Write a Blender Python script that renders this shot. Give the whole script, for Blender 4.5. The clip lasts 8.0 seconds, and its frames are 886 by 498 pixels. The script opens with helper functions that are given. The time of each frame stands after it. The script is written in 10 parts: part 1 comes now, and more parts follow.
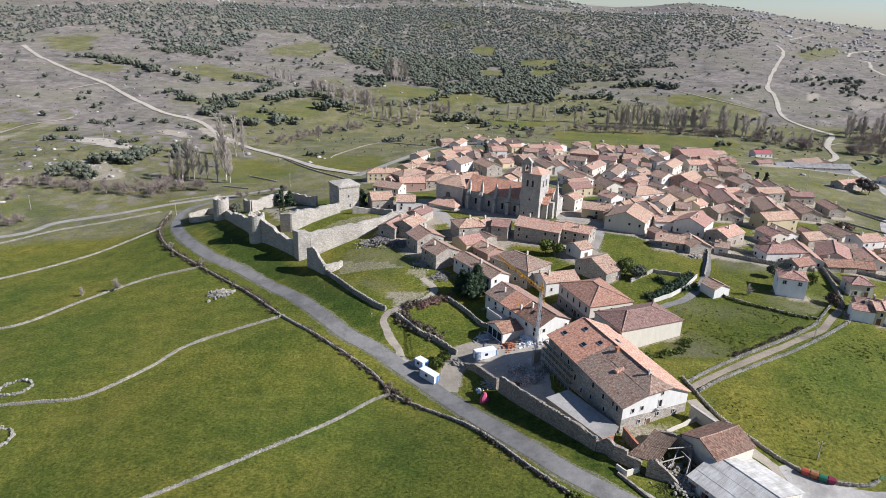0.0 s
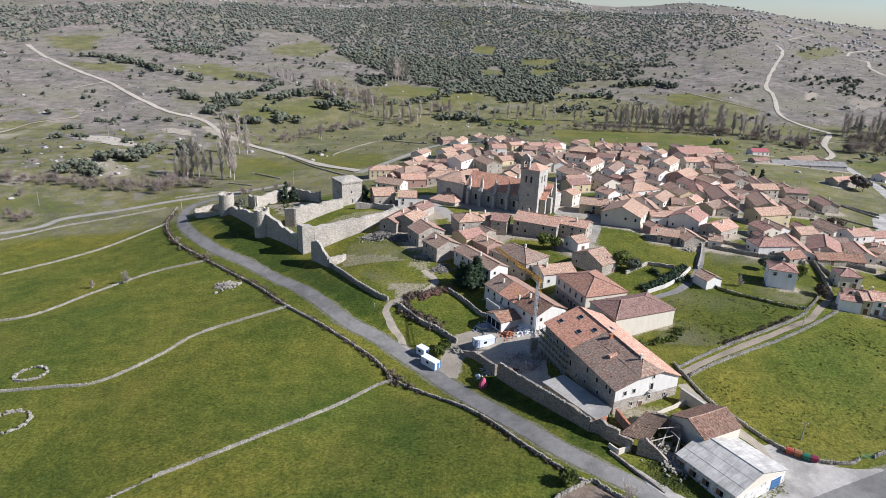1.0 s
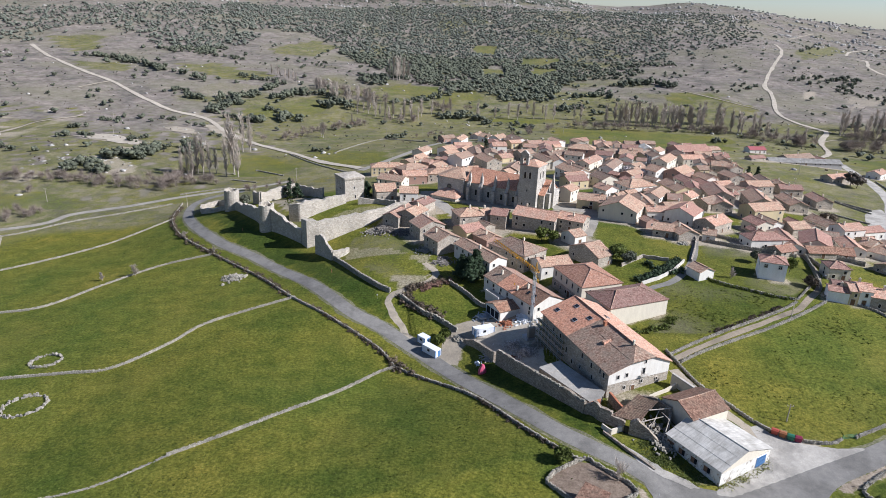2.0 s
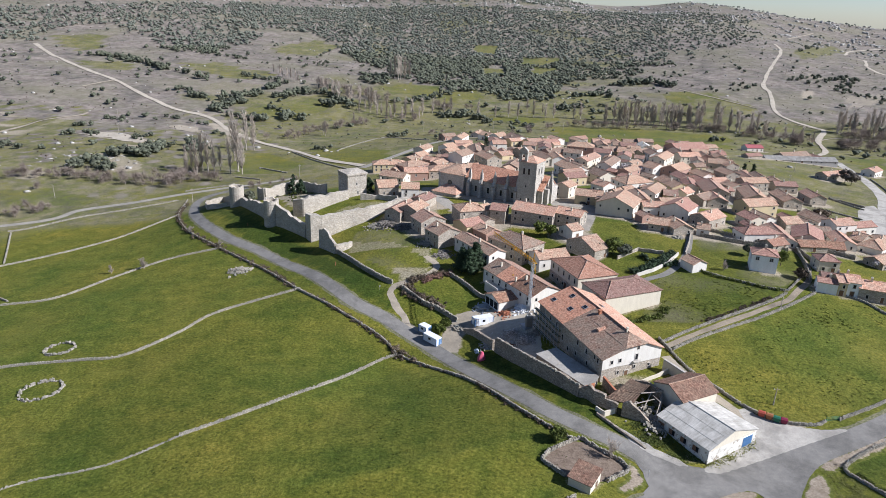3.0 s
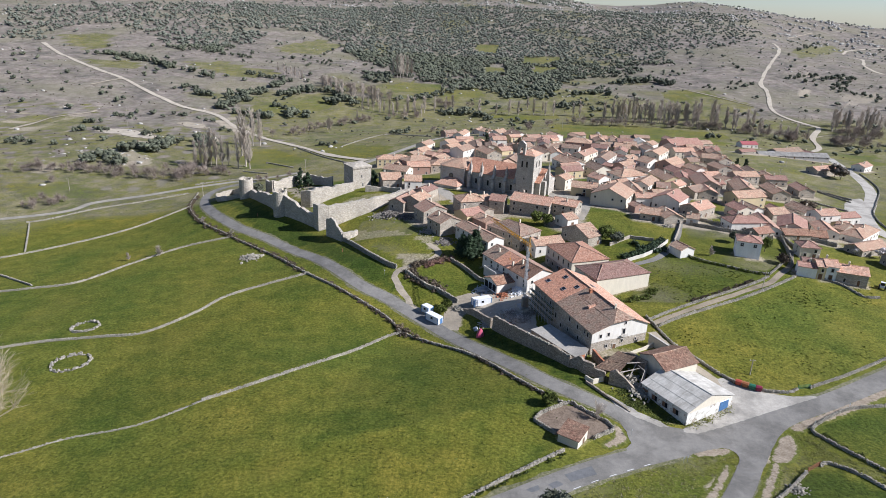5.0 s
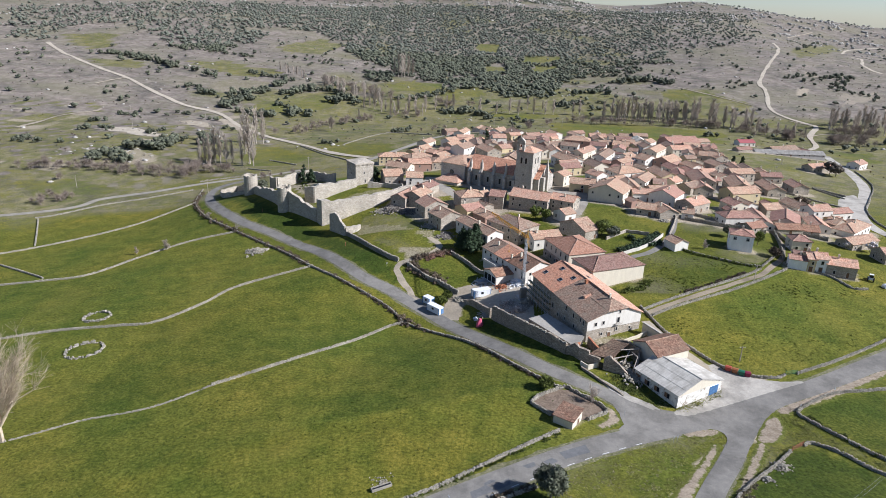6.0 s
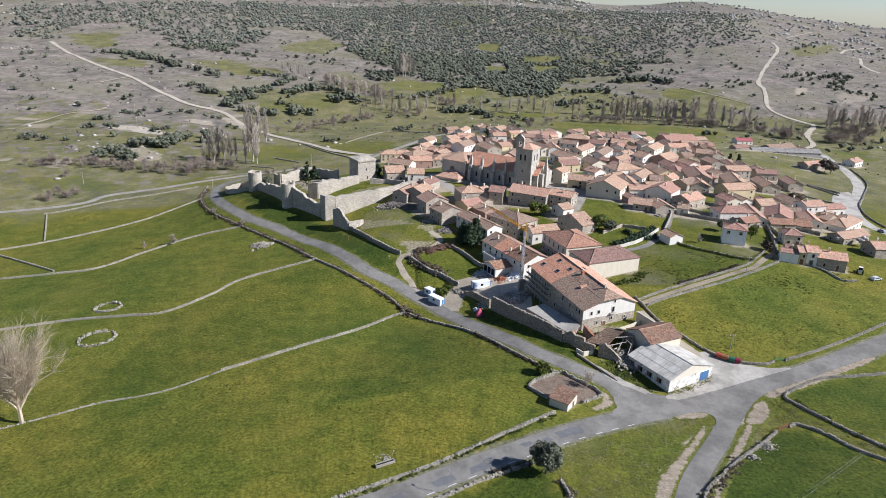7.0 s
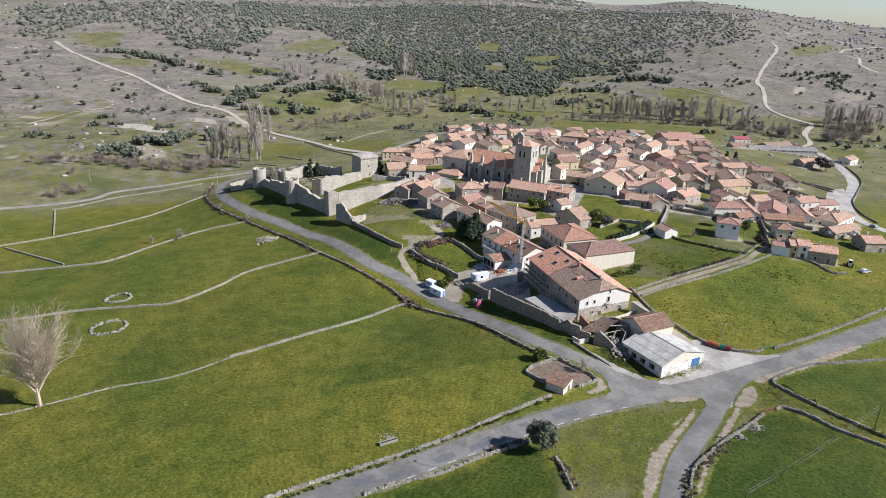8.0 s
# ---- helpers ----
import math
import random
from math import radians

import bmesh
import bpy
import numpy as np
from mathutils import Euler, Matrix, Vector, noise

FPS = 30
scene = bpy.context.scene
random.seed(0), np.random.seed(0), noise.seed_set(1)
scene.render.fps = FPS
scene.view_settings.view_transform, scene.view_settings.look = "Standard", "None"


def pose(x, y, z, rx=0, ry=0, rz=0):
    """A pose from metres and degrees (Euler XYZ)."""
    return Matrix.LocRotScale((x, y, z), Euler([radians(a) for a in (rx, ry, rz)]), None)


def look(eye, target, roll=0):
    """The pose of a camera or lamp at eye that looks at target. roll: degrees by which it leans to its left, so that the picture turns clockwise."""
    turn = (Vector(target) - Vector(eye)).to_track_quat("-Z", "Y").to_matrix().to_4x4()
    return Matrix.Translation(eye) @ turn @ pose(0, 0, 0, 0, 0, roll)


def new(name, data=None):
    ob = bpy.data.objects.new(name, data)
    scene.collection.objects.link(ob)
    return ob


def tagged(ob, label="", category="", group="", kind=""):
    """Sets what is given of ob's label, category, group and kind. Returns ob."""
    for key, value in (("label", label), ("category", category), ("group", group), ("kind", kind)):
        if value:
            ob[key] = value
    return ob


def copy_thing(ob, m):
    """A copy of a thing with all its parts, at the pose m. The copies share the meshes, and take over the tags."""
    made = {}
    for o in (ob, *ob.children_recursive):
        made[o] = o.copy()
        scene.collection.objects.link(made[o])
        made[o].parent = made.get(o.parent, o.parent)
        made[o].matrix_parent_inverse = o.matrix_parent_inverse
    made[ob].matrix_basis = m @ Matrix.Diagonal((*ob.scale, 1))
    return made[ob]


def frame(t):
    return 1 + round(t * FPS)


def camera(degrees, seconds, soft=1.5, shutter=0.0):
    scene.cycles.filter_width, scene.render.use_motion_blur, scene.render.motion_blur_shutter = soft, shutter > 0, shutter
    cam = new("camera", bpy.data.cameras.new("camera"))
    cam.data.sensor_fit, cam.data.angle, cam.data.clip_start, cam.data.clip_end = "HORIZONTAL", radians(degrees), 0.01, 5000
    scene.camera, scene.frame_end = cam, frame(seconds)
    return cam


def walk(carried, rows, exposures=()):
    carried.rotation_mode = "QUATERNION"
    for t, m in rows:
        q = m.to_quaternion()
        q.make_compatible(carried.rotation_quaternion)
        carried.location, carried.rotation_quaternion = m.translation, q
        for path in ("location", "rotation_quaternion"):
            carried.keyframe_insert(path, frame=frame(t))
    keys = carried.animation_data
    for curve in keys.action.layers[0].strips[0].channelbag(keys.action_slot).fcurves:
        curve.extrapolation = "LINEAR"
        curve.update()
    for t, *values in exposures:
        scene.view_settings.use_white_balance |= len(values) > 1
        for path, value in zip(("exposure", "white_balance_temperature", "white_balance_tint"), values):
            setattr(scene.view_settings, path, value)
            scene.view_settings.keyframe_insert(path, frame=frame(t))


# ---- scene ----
cam = camera(68.5, 8.0, 0.5)
# a level flight backwards: seconds, x, y, z, pitch, roll, yaw
PATH = [(t, -0.62 + 0.22 * t, 4.95 - 7.29 * t, 95.15 + 0.02 * t, 69.52 - 0.02 * t, 0.0, 0.27 + 0.078 * t) for t in (0, 1, 2, 3, 4, 5, 6, 7, 8)]
ROLL = 2.27
walk(cam, [(t, pose(x, y, z, rx, 0, rz) @ pose(0, 0, 0, 0, 0, ROLL)) for t, x, y, z, rx, ry, rz in PATH], [(0.0, 0.64, 5600, 15), (8.0, 0.64, 5700, 14)])

# ---- light ----
SUN_UP, SUN_FROM = 36.5, (0.975, -0.222)
world = bpy.data.worlds.new("sky")
scene.world = world
world.use_nodes = True
wt = world.node_tree
wt.nodes.clear()
sky = wt.nodes.new("ShaderNodeTexSky")
sky.sky_type, sky.sun_disc = "NISHITA", False
sky.altitude = 1100
sky.sun_elevation = radians(SUN_UP)
sky.sun_rotation = math.atan2(SUN_FROM[0], SUN_FROM[1])
sky.air_density, sky.dust_density, sky.ozone_density = 1.0, 0.6, 2.0
sky_back = wt.nodes.new("ShaderNodeBackground")
sky_back.inputs["Strength"].default_value = 0.062
sky_out = wt.nodes.new("ShaderNodeOutputWorld")
wt.links.new(sky.outputs[0], sky_back.inputs["Color"])
wt.links.new(sky_back.outputs[0], sky_out.inputs["Surface"])
sun = new("sun", bpy.data.lights.new("sun", "SUN"))
sun.data.energy, sun.data.angle, sun.data.color = 5.0, radians(0.6), (1.0, 0.95, 0.86)
k = math.cos(radians(SUN_UP))
sun.matrix_world = look((SUN_FROM[0] * k * 300, SUN_FROM[1] * k * 300, math.sin(radians(SUN_UP)) * 300), (0, 0, 0))

# ---- materials ----
def node_mat(name, rough=0.9, metal=0.0, spec=0.3):
    m = bpy.data.materials.new(name)
    m.use_nodes = True
    b = m.node_tree.nodes["Principled BSDF"]
    b.inputs["Roughness"].default_value = rough
    b.inputs["Metallic"].default_value = metal
    b.inputs["Specular IOR Level"].default_value = spec
    return m, m.node_tree, b


def nd(tree, kind, **values):
    n = tree.nodes.new(kind)
    for key, v in values.items():
        n.inputs[key.replace("_", " ")].default_value = v
    return n


def noise_of(tree, where, scale, detail=4.0, rough=0.6):
    n = nd(tree, "ShaderNodeTexNoise", Scale=scale, Detail=detail, Roughness=rough)
    tree.links.new(where, n.inputs["Vector"])
    return n.outputs["Fac"]


def ramp(tree, fac, *stops):
    r = tree.nodes.new("ShaderNodeValToRGB")
    e = r.color_ramp.elements
    while len(e) < len(stops):
        e.new(0.5)
    for s, (p, c) in zip(e, stops):
        s.position, s.color = p, (*c, 1)
    tree.links.new(fac, r.inputs["Fac"])
    return r.outputs["Color"]


def mix(tree, fac, a, b, mode="MIX"):
    m = tree.nodes.new("ShaderNodeMix")
    m.data_type, m.blend_type = "RGBA", mode
    for sock, v in ((m.inputs[0], fac), (m.inputs[6], a), (m.inputs[7], b)):
        if isinstance(v, (int, float)):
            sock.default_value = v
        elif isinstance(v, tuple):
            sock.default_value = (*v, 1)
        else:
            tree.links.new(v, sock)
    return m.outputs[2]


def math_node(tree, op, a, b=0.0):
    m = tree.nodes.new("ShaderNodeMath")
    m.operation = op
    for sock, v in zip(m.inputs, (a, b)):
        if isinstance(v, (int, float)):
            sock.default_value = v
        else:
            tree.links.new(v, sock)
    return m.outputs[0]


def bump(tree, bsdf, height, strength, distance):
    n = nd(tree, "ShaderNodeBump", Strength=strength, Distance=distance)
    tree.links.new(height, n.inputs["Height"])
    tree.links.new(n.outputs[0], bsdf.inputs["Normal"])


def place(tree):
    return tree.nodes.new("ShaderNodeNewGeometry").outputs["Position"]


def own_place(tree):
    return tree.nodes.new("ShaderNodeTexCoord").outputs["Object"]


def mottled(name, dark, mid, light, fine=3.0, broad=0.25, rough=0.9, relief=0.05, metal=0.0, per_island=0.0, per_object=0.0):
    """Two scales of mottling on a rough surface."""
    m, t, b = node_mat(name, rough, metal)
    p = place(t)
    f = noise_of(t, p, fine, 6.0, 0.65)
    g = noise_of(t, p, broad, 3.0)
    col = ramp(t, f, (0.34, dark), (0.52, mid), (0.68, light))
    tone = ramp(t, g, (0.3, (0.75, 0.75, 0.76)), (0.7, (1.18, 1.16, 1.12)))
    col = mix(t, 1.0, col, tone, "MULTIPLY")
    if per_island:
        r = t.nodes.new("ShaderNodeNewGeometry").outputs["Random Per Island"]
        col = mix(t, 1.0, col, ramp(t, r, (0.0, (1 - per_island,) * 3), (1.0, (1 + per_island,) * 3)), "MULTIPLY")
    if per_object:
        r = t.nodes.new("ShaderNodeObjectInfo").outputs["Random"]
        col = mix(t, 1.0, col, ramp(t, r, (0.0, (1 - per_object,) * 3), (1.0, (1 + per_object,) * 3)), "MULTIPLY")
    t.links.new(col, b.inputs["Base Color"])
    bump(t, b, f, 0.6, relief)
    return m


def masonry(name, dark, mid, light, size=0.55, grout=(0.3, 0.27, 0.22)):
    """Rubble stonework: uneven stones with sunk joints."""
    m, t, b = node_mat(name, 0.95)
    p = own_place(t)
    v = nd(t, "ShaderNodeTexVoronoi", Scale=1.0 / size)
    v.feature = "F1"
    sq = nd(t, "ShaderNodeMapping")
    sq.inputs["Scale"].default_value = (1, 1, 1.7)
    t.links.new(p, sq.inputs["Vector"])
    t.links.new(sq.outputs[0], v.inputs["Vector"])
    e = nd(t, "ShaderNodeTexVoronoi", Scale=1.0 / size)
    e.feature = "DISTANCE_TO_EDGE"
    t.links.new(sq.outputs[0], e.inputs["Vector"])
    split = t.nodes.new("ShaderNodeSeparateColor")
    t.links.new(v.outputs["Color"], split.inputs[0])
    stone = ramp(t, split.outputs[0], (0.0, dark), (0.5, mid), (1.0, light))
    stone = mix(t, 1.0, stone, ramp(t, noise_of(t, p, 0.22), (0.3, (0.78, 0.77, 0.76)), (0.7, (1.15, 1.13, 1.1))), "MULTIPLY")
    stone = mix(t, 1.0, stone, ramp(t, noise_of(t, p, 5.0, 5.0), (0.3, (0.8, 0.8, 0.8)), (0.7, (1.15, 1.15, 1.15))), "MULTIPLY")
    joint = ramp(t, e.outputs["Distance"], (0.02, (0, 0, 0)), (0.1, (1, 1, 1)))
    t.links.new(mix(t, joint, grout, stone), b.inputs["Base Color"])
    bump(t, b, joint, 0.7, 0.06)
    return m


def tiles(name, dark, mid, light, old, lichen=0.35, step=0.34):
    """Curved clay tiles in columns down the slope, the ridge along the mesh's own x."""
    m, t, b = node_mat(name, 0.88)
    p = own_place(t)
    sep = t.nodes.new("ShaderNodeSeparateXYZ")
    t.links.new(p, sep.inputs[0])
    col_wave = math_node(t, "SINE", math_node(t, "MULTIPLY", sep.outputs["X"], 2 * math.pi / step))
    row = math_node(t, "FRACT", math_node(t, "MULTIPLY", sep.outputs["Y"], 1 / 0.45))
    shape = math_node(t, "ADD", math_node(t, "MULTIPLY", col_wave, 0.5), math_node(t, "MULTIPLY", row, 0.35))
    sc = nd(t, "ShaderNodeMapping")
    sc.inputs["Scale"].default_value = (1 / step, 1 / 0.45, 0.2)
    t.links.new(p, sc.inputs["Vector"])
    w = t.nodes.new("ShaderNodeTexWhiteNoise")
    snap = t.nodes.new("ShaderNodeVectorMath")
    snap.operation = "FLOOR"
    t.links.new(sc.outputs[0], snap.inputs[0])
    t.links.new(snap.outputs[0], w.inputs["Vector"])
    wp = place(t)
    each = ramp(t, w.outputs["Value"], (0.0, dark), (0.5, mid), (1.0, light))
    patch = ramp(t, noise_of(t, wp, 0.35, 5.0, 0.7), (0.42, (0, 0, 0)), (0.42 + 0.3, (1, 1, 1)))
    c = mix(t, math_node(t, "MULTIPLY", patch, lichen * 2), each, old)
    c = mix(t, 1.0, c, ramp(t, noise_of(t, wp, 1.6, 5.0, 0.7), (0.3, (0.52, 0.5, 0.49)), (0.52, (1.0, 1.0, 1.0)), (0.72, (1.3, 1.3, 1.28))), "MULTIPLY")
    r = t.nodes.new("ShaderNodeObjectInfo").outputs["Random"]
    c = mix(t, 1.0, c, ramp(t, r, (0.0, (0.66, 0.68, 0.68)), (0.5, (1.0, 0.97, 0.92)), (1.0, (1.22, 1.15, 1.06))), "MULTIPLY")
    t.links.new(c, b.inputs["Base Color"])
    bump(t, b, shape, 0.5, 0.08)
    return m


def corrugated(name, dark, mid, light, step=0.2):
    """Fibre-cement sheets: waves down the slope, lapped rows, streaks of dirt running down."""
    m, t, b = node_mat(name, 0.85)
    p = own_place(t)
    sep = t.nodes.new("ShaderNodeSeparateXYZ")
    t.links.new(p, sep.inputs[0])
    wave = math_node(t, "SINE", math_node(t, "MULTIPLY", sep.outputs["X"], 2 * math.pi / step))
    lap = math_node(t, "FRACT", math_node(t, "MULTIPLY", sep.outputs["Y"], 1 / 1.9))
    s = nd(t, "ShaderNodeMapping")
    s.inputs["Scale"].default_value = (1, 0.12, 0.12)
    t.links.new(p, s.inputs["Vector"])
    c = ramp(t, noise_of(t, s.outputs[0], 2.2, 6.0, 0.7), (0.3, dark), (0.5, mid), (0.7, light))
    c = mix(t, 1.0, c, ramp(t, noise_of(t, p, 0.35, 5.0, 0.65), (0.35, (0.72, 0.71, 0.69)), (0.62, (1.1, 1.1, 1.1))), "MULTIPLY")
    c = mix(t, 1.0, c, ramp(t, lap, (0.0, (0.86, 0.86, 0.86)), (0.07, (1, 1, 1))), "MULTIPLY")
    c = mix(t, 1.0, c, ramp(t, wave, (0.0, (0.93, 0.93, 0.93)), (0.5, (1.02, 1.02, 1.02))), "MULTIPLY")
    t.links.new(c, b.inputs["Base Color"])
    bump(t, b, wave, 0.3, 0.02)
    return m


def plaster(name, base, stain, rough=0.85):
    m, t, b = node_mat(name, rough)
    p = place(t)
    s = nd(t, "ShaderNodeMapping")
    s.inputs["Scale"].default_value = (1, 1, 0.3)
    t.links.new(p, s.inputs["Vector"])
    a = ramp(t, noise_of(t, s.outputs[0], 0.7, 6.0, 0.7), (0.38, (0, 0, 0)), (0.8, (1, 1, 1)))
    c = mix(t, math_node(t, "MULTIPLY", a, 0.6), base, stain)
    c = mix(t, 1.0, c, ramp(t, noise_of(t, p, 6.0, 4.0), (0.3, (0.9, 0.9, 0.9)), (0.7, (1.05, 1.05, 1.05))), "MULTIPLY")
    t.links.new(c, b.inputs["Base Color"])
    bump(t, b, noise_of(t, p, 9.0, 4.0), 0.3, 0.02)
    return m


def flaked(name, coat, under):
    """Old limewash with sharp-edged scabs fallen off."""
    m, t, b = node_mat(name, 0.92)
    p = place(t)
    k = ramp(t, noise_of(t, p, 0.9, 8.0, 0.72), (0.53, (0, 0, 0)), (0.58, (1, 1, 1)))
    c = mix(t, 1.0, coat, ramp(t, noise_of(t, p, 0.4, 5.0, 0.7), (0.3, (0.8, 0.79, 0.76)), (0.7, (1.08, 1.08, 1.08))), "MULTIPLY")
    u = mix(t, 1.0, under, ramp(t, noise_of(t, p, 3.0, 5.0, 0.7), (0.3, (0.7, 0.7, 0.7)), (0.7, (1.3, 1.3, 1.3))), "MULTIPLY")
    t.links.new(mix(t, k, c, u), b.inputs["Base Color"])
    bump(t, b, math_node(t, "SUBTRACT", 1.0, k), 0.5, 0.03)
    return m


def plain(name, c, rough=0.6, metal=0.0):
    m, t, b = node_mat(name, rough, metal)
    p = place(t)
    f = noise_of(t, p, 4.0, 4.0)
    t.links.new(mix(t, 1.0, c, ramp(t, f, (0.3, (0.85, 0.85, 0.85)), (0.7, (1.1, 1.1, 1.1))), "MULTIPLY"), b.inputs["Base Color"])
    return m


def ground_mat():
    """Pasture, heath, bare earth and rock, as the cover attribute says, each with its own grain."""
    m, t, b = node_mat("land", 0.95, 0.0, 0.15)
    p = place(t)
    at = t.nodes.new("ShaderNodeAttribute")
    at.attribute_name = "cover"
    sp = t.nodes.new("ShaderNodeSeparateColor")
    t.links.new(at.outputs["Color"], sp.inputs[0])
    lush, dirt, heath = sp.outputs[0], sp.outputs[1], sp.outputs[2]
    fine = noise_of(t, p, 1.3, 8.0, 0.7)
    mid = noise_of(t, p, 0.16, 5.0, 0.6)
    broad = noise_of(t, p, 0.022, 4.0, 0.6)
    green = ramp(t, fine, (0.33, (0.048, 0.058, 0.0085)), (0.5, (0.104, 0.117, 0.0140)), (0.67, (0.18, 0.186, 0.031)))
    green = mix(t, 1.0, green, ramp(t, mid, (0.32, (0.72, 0.8, 0.7)), (0.68, (1.28, 1.18, 1.25))), "MULTIPLY")
    green = mix(t, 1.0, green, ramp(t, broad, (0.34, (0.74, 0.86, 0.85)), (0.66, (1.36, 1.13, 1.2))), "MULTIPLY")
    green = mix(t, math_node(t, "MULTIPLY", ramp(t, noise_of(t, p, 0.045, 6.0, 0.65), (0.52, (0, 0, 0)), (0.68, (1, 1, 1))), 0.28), green, (0.15, 0.143, 0.03))
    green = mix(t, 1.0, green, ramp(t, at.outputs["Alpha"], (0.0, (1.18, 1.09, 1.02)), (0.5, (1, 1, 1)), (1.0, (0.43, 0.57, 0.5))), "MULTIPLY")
    dry = ramp(t, fine, (0.3, (0.095, 0.085, 0.045)), (0.5, (0.175, 0.16, 0.09)), (0.7, (0.27, 0.245, 0.15)))
    dry = mix(t, 1.0, dry, ramp(t, noise_of(t, p, 0.05, 7.0, 0.7), (0.38, (0.62, 0.64, 0.66)), (0.62, (1.25, 1.2, 1.15))), "MULTIPLY")
    dry = mix(t, math_node(t, "MULTIPLY", ramp(t, mid, (0.4, (0, 0, 0)), (0.65, (1, 1, 1))), 0.7), dry, green)
    brush = ramp(t, noise_of(t, p, 0.11, 9.0, 0.75), (0.34, (0.118, 0.099, 0.083)), (0.5, (0.192, 0.164, 0.141)), (0.66, (0.275, 0.24, 0.207)))
    brush = mix(t, 1.0, brush, ramp(t, noise_of(t, p, 0.035, 7.0, 0.68), (0.36, (0.66, 0.68, 0.66)), (0.62, (1.28, 1.24, 1.2))), "MULTIPLY")
    brush = mix(t, math_node(t, "MULTIPLY", ramp(t, noise_of(t, p, 0.009, 5.0, 0.6), (0.46, (0, 0, 0)), (0.62, (1, 1, 1))), 0.5), brush, (0.19, 0.175, 0.105))
    brush = mix(t, math_node(t, "MULTIPLY", ramp(t, mid, (0.5, (0, 0, 0)), (0.7, (1, 1, 1))), 0.6), brush, (0.2, 0.195, 0.125))
    earth = ramp(t, fine, (0.25, (0.22, 0.18, 0.125)), (0.5, (0.34, 0.285, 0.21)), (0.75, (0.46, 0.40, 0.31)))
    edge = math_node(t, "MULTIPLY", math_node(t, "SUBTRACT", fine, 0.5), 0.7)
    k = lambda v, lo, hi: ramp(t, math_node(t, "ADD", v, edge), (lo, (0, 0, 0)), (hi, (1, 1, 1)))
    c = mix(t, k(lush, 0.35, 0.65), dry, green)
    c = mix(t, k(heath, 0.35, 0.65), c, brush)
    c = mix(t, k(dirt, 0.3, 0.7), c, earth)
    t.links.new(c, b.inputs["Base Color"])
    bump(t, b, math_node(t, "ADD", fine, math_node(t, "MULTIPLY", mid, 2.0)), 0.8, 0.35)
    return m


def asphalt_mat(name, dark, mid, light, patches=0.5):
    """Worn surfacing: chippings, blotches of wear, and pale dust at two larger scales."""
    m, t, b = node_mat(name, 0.9, 0.0, 0.2)
    p = place(t)
    f = noise_of(t, p, 6.0, 8.0, 0.75)
    c = ramp(t, f, (0.3, dark), (0.5, mid), (0.72, light))
    g = ramp(t, noise_of(t, p, 0.12, 4.0, 0.55), (0.45, (1, 1, 1)), (0.6, (1 - patches * 0.5,) * 3))
    c = mix(t, 1.0, c, g, "MULTIPLY")
    w = ramp(t, noise_of(t, p, 0.7, 6.0, 0.7), (0.32, (0.82, 0.82, 0.83)), (0.68, (1.13, 1.12, 1.1)))
    c = mix(t, 1.0, c, w, "MULTIPLY")
    t.links.new(c, b.inputs["Base Color"])
    bump(t, b, f, 0.4, 0.03)
    return m


def trodden_mat(name, dark, mid, light):
    """Bare earth breaking up into rough grass towards the rim of its patch."""
    m, t, b = node_mat(name, 0.95, 0.0, 0.15)
    p = place(t)
    at = t.nodes.new("ShaderNodeAttribute")
    at.attribute_name = "worn"
    fine, mid_n = noise_of(t, p, 2.2, 8.0, 0.72), noise_of(t, p, 0.5, 6.0, 0.65)
    earth = ramp(t, fine, (0.3, dark), (0.5, mid), (0.72, light))
    earth = mix(t, 1.0, earth, ramp(t, mid_n, (0.35, (0.76, 0.74, 0.72)), (0.65, (1.14, 1.14, 1.14))), "MULTIPLY")
    grass = ramp(t, noise_of(t, p, 1.3, 8.0, 0.7), (0.33, (0.05, 0.06, 0.011)), (0.5, (0.102, 0.112, 0.02)), (0.67, (0.17, 0.168, 0.045)))
    k = math_node(t, "ADD", at.outputs["Fac"], math_node(t, "MULTIPLY", math_node(t, "SUBTRACT", mid_n, 0.5), 1.7))
    k = math_node(t, "ADD", k, math_node(t, "MULTIPLY", math_node(t, "SUBTRACT", fine, 0.5), 0.9))
    c = mix(t, ramp(t, k, (0.34, (0, 0, 0)), (0.6, (1, 1, 1))), grass, earth)
    t.links.new(c, b.inputs["Base Color"])
    bump(t, b, fine, 0.7, 0.12)
    return m


LAND = ground_mat()
PEN_EARTH = trodden_mat("pen_earth", (0.12, 0.09, 0.065), (0.19, 0.145, 0.108), (0.27, 0.215, 0.165))
LANE_EARTH = asphalt_mat("lane_earth", (0.20, 0.158, 0.108), (0.29, 0.238, 0.172), (0.38, 0.322, 0.25), 0.5)
TRODDEN = trodden_mat("trodden_earth", (0.20, 0.155, 0.105), (0.30, 0.245, 0.18), (0.41, 0.355, 0.28))
ASPHALT = asphalt_mat("asphalt", (0.165, 0.154, 0.135), (0.218, 0.204, 0.18), (0.285, 0.268, 0.238))
PATCH = asphalt_mat("fresh_asphalt", (0.12, 0.12, 0.12), (0.15, 0.15, 0.15), (0.19, 0.19, 0.185), 0.2)
TRACK = asphalt_mat("pale_track", (0.27, 0.22, 0.155), (0.37, 0.315, 0.235), (0.48, 0.425, 0.335), 0.45)
PALE_TRACK = asphalt_mat("chalky_track", (0.36, 0.305, 0.225), (0.46, 0.40, 0.31), (0.56, 0.50, 0.41), 0.3)
CONCRETE = asphalt_mat("concrete", (0.25, 0.225, 0.185), (0.33, 0.30, 0.25), (0.42, 0.385, 0.33), 0.4)
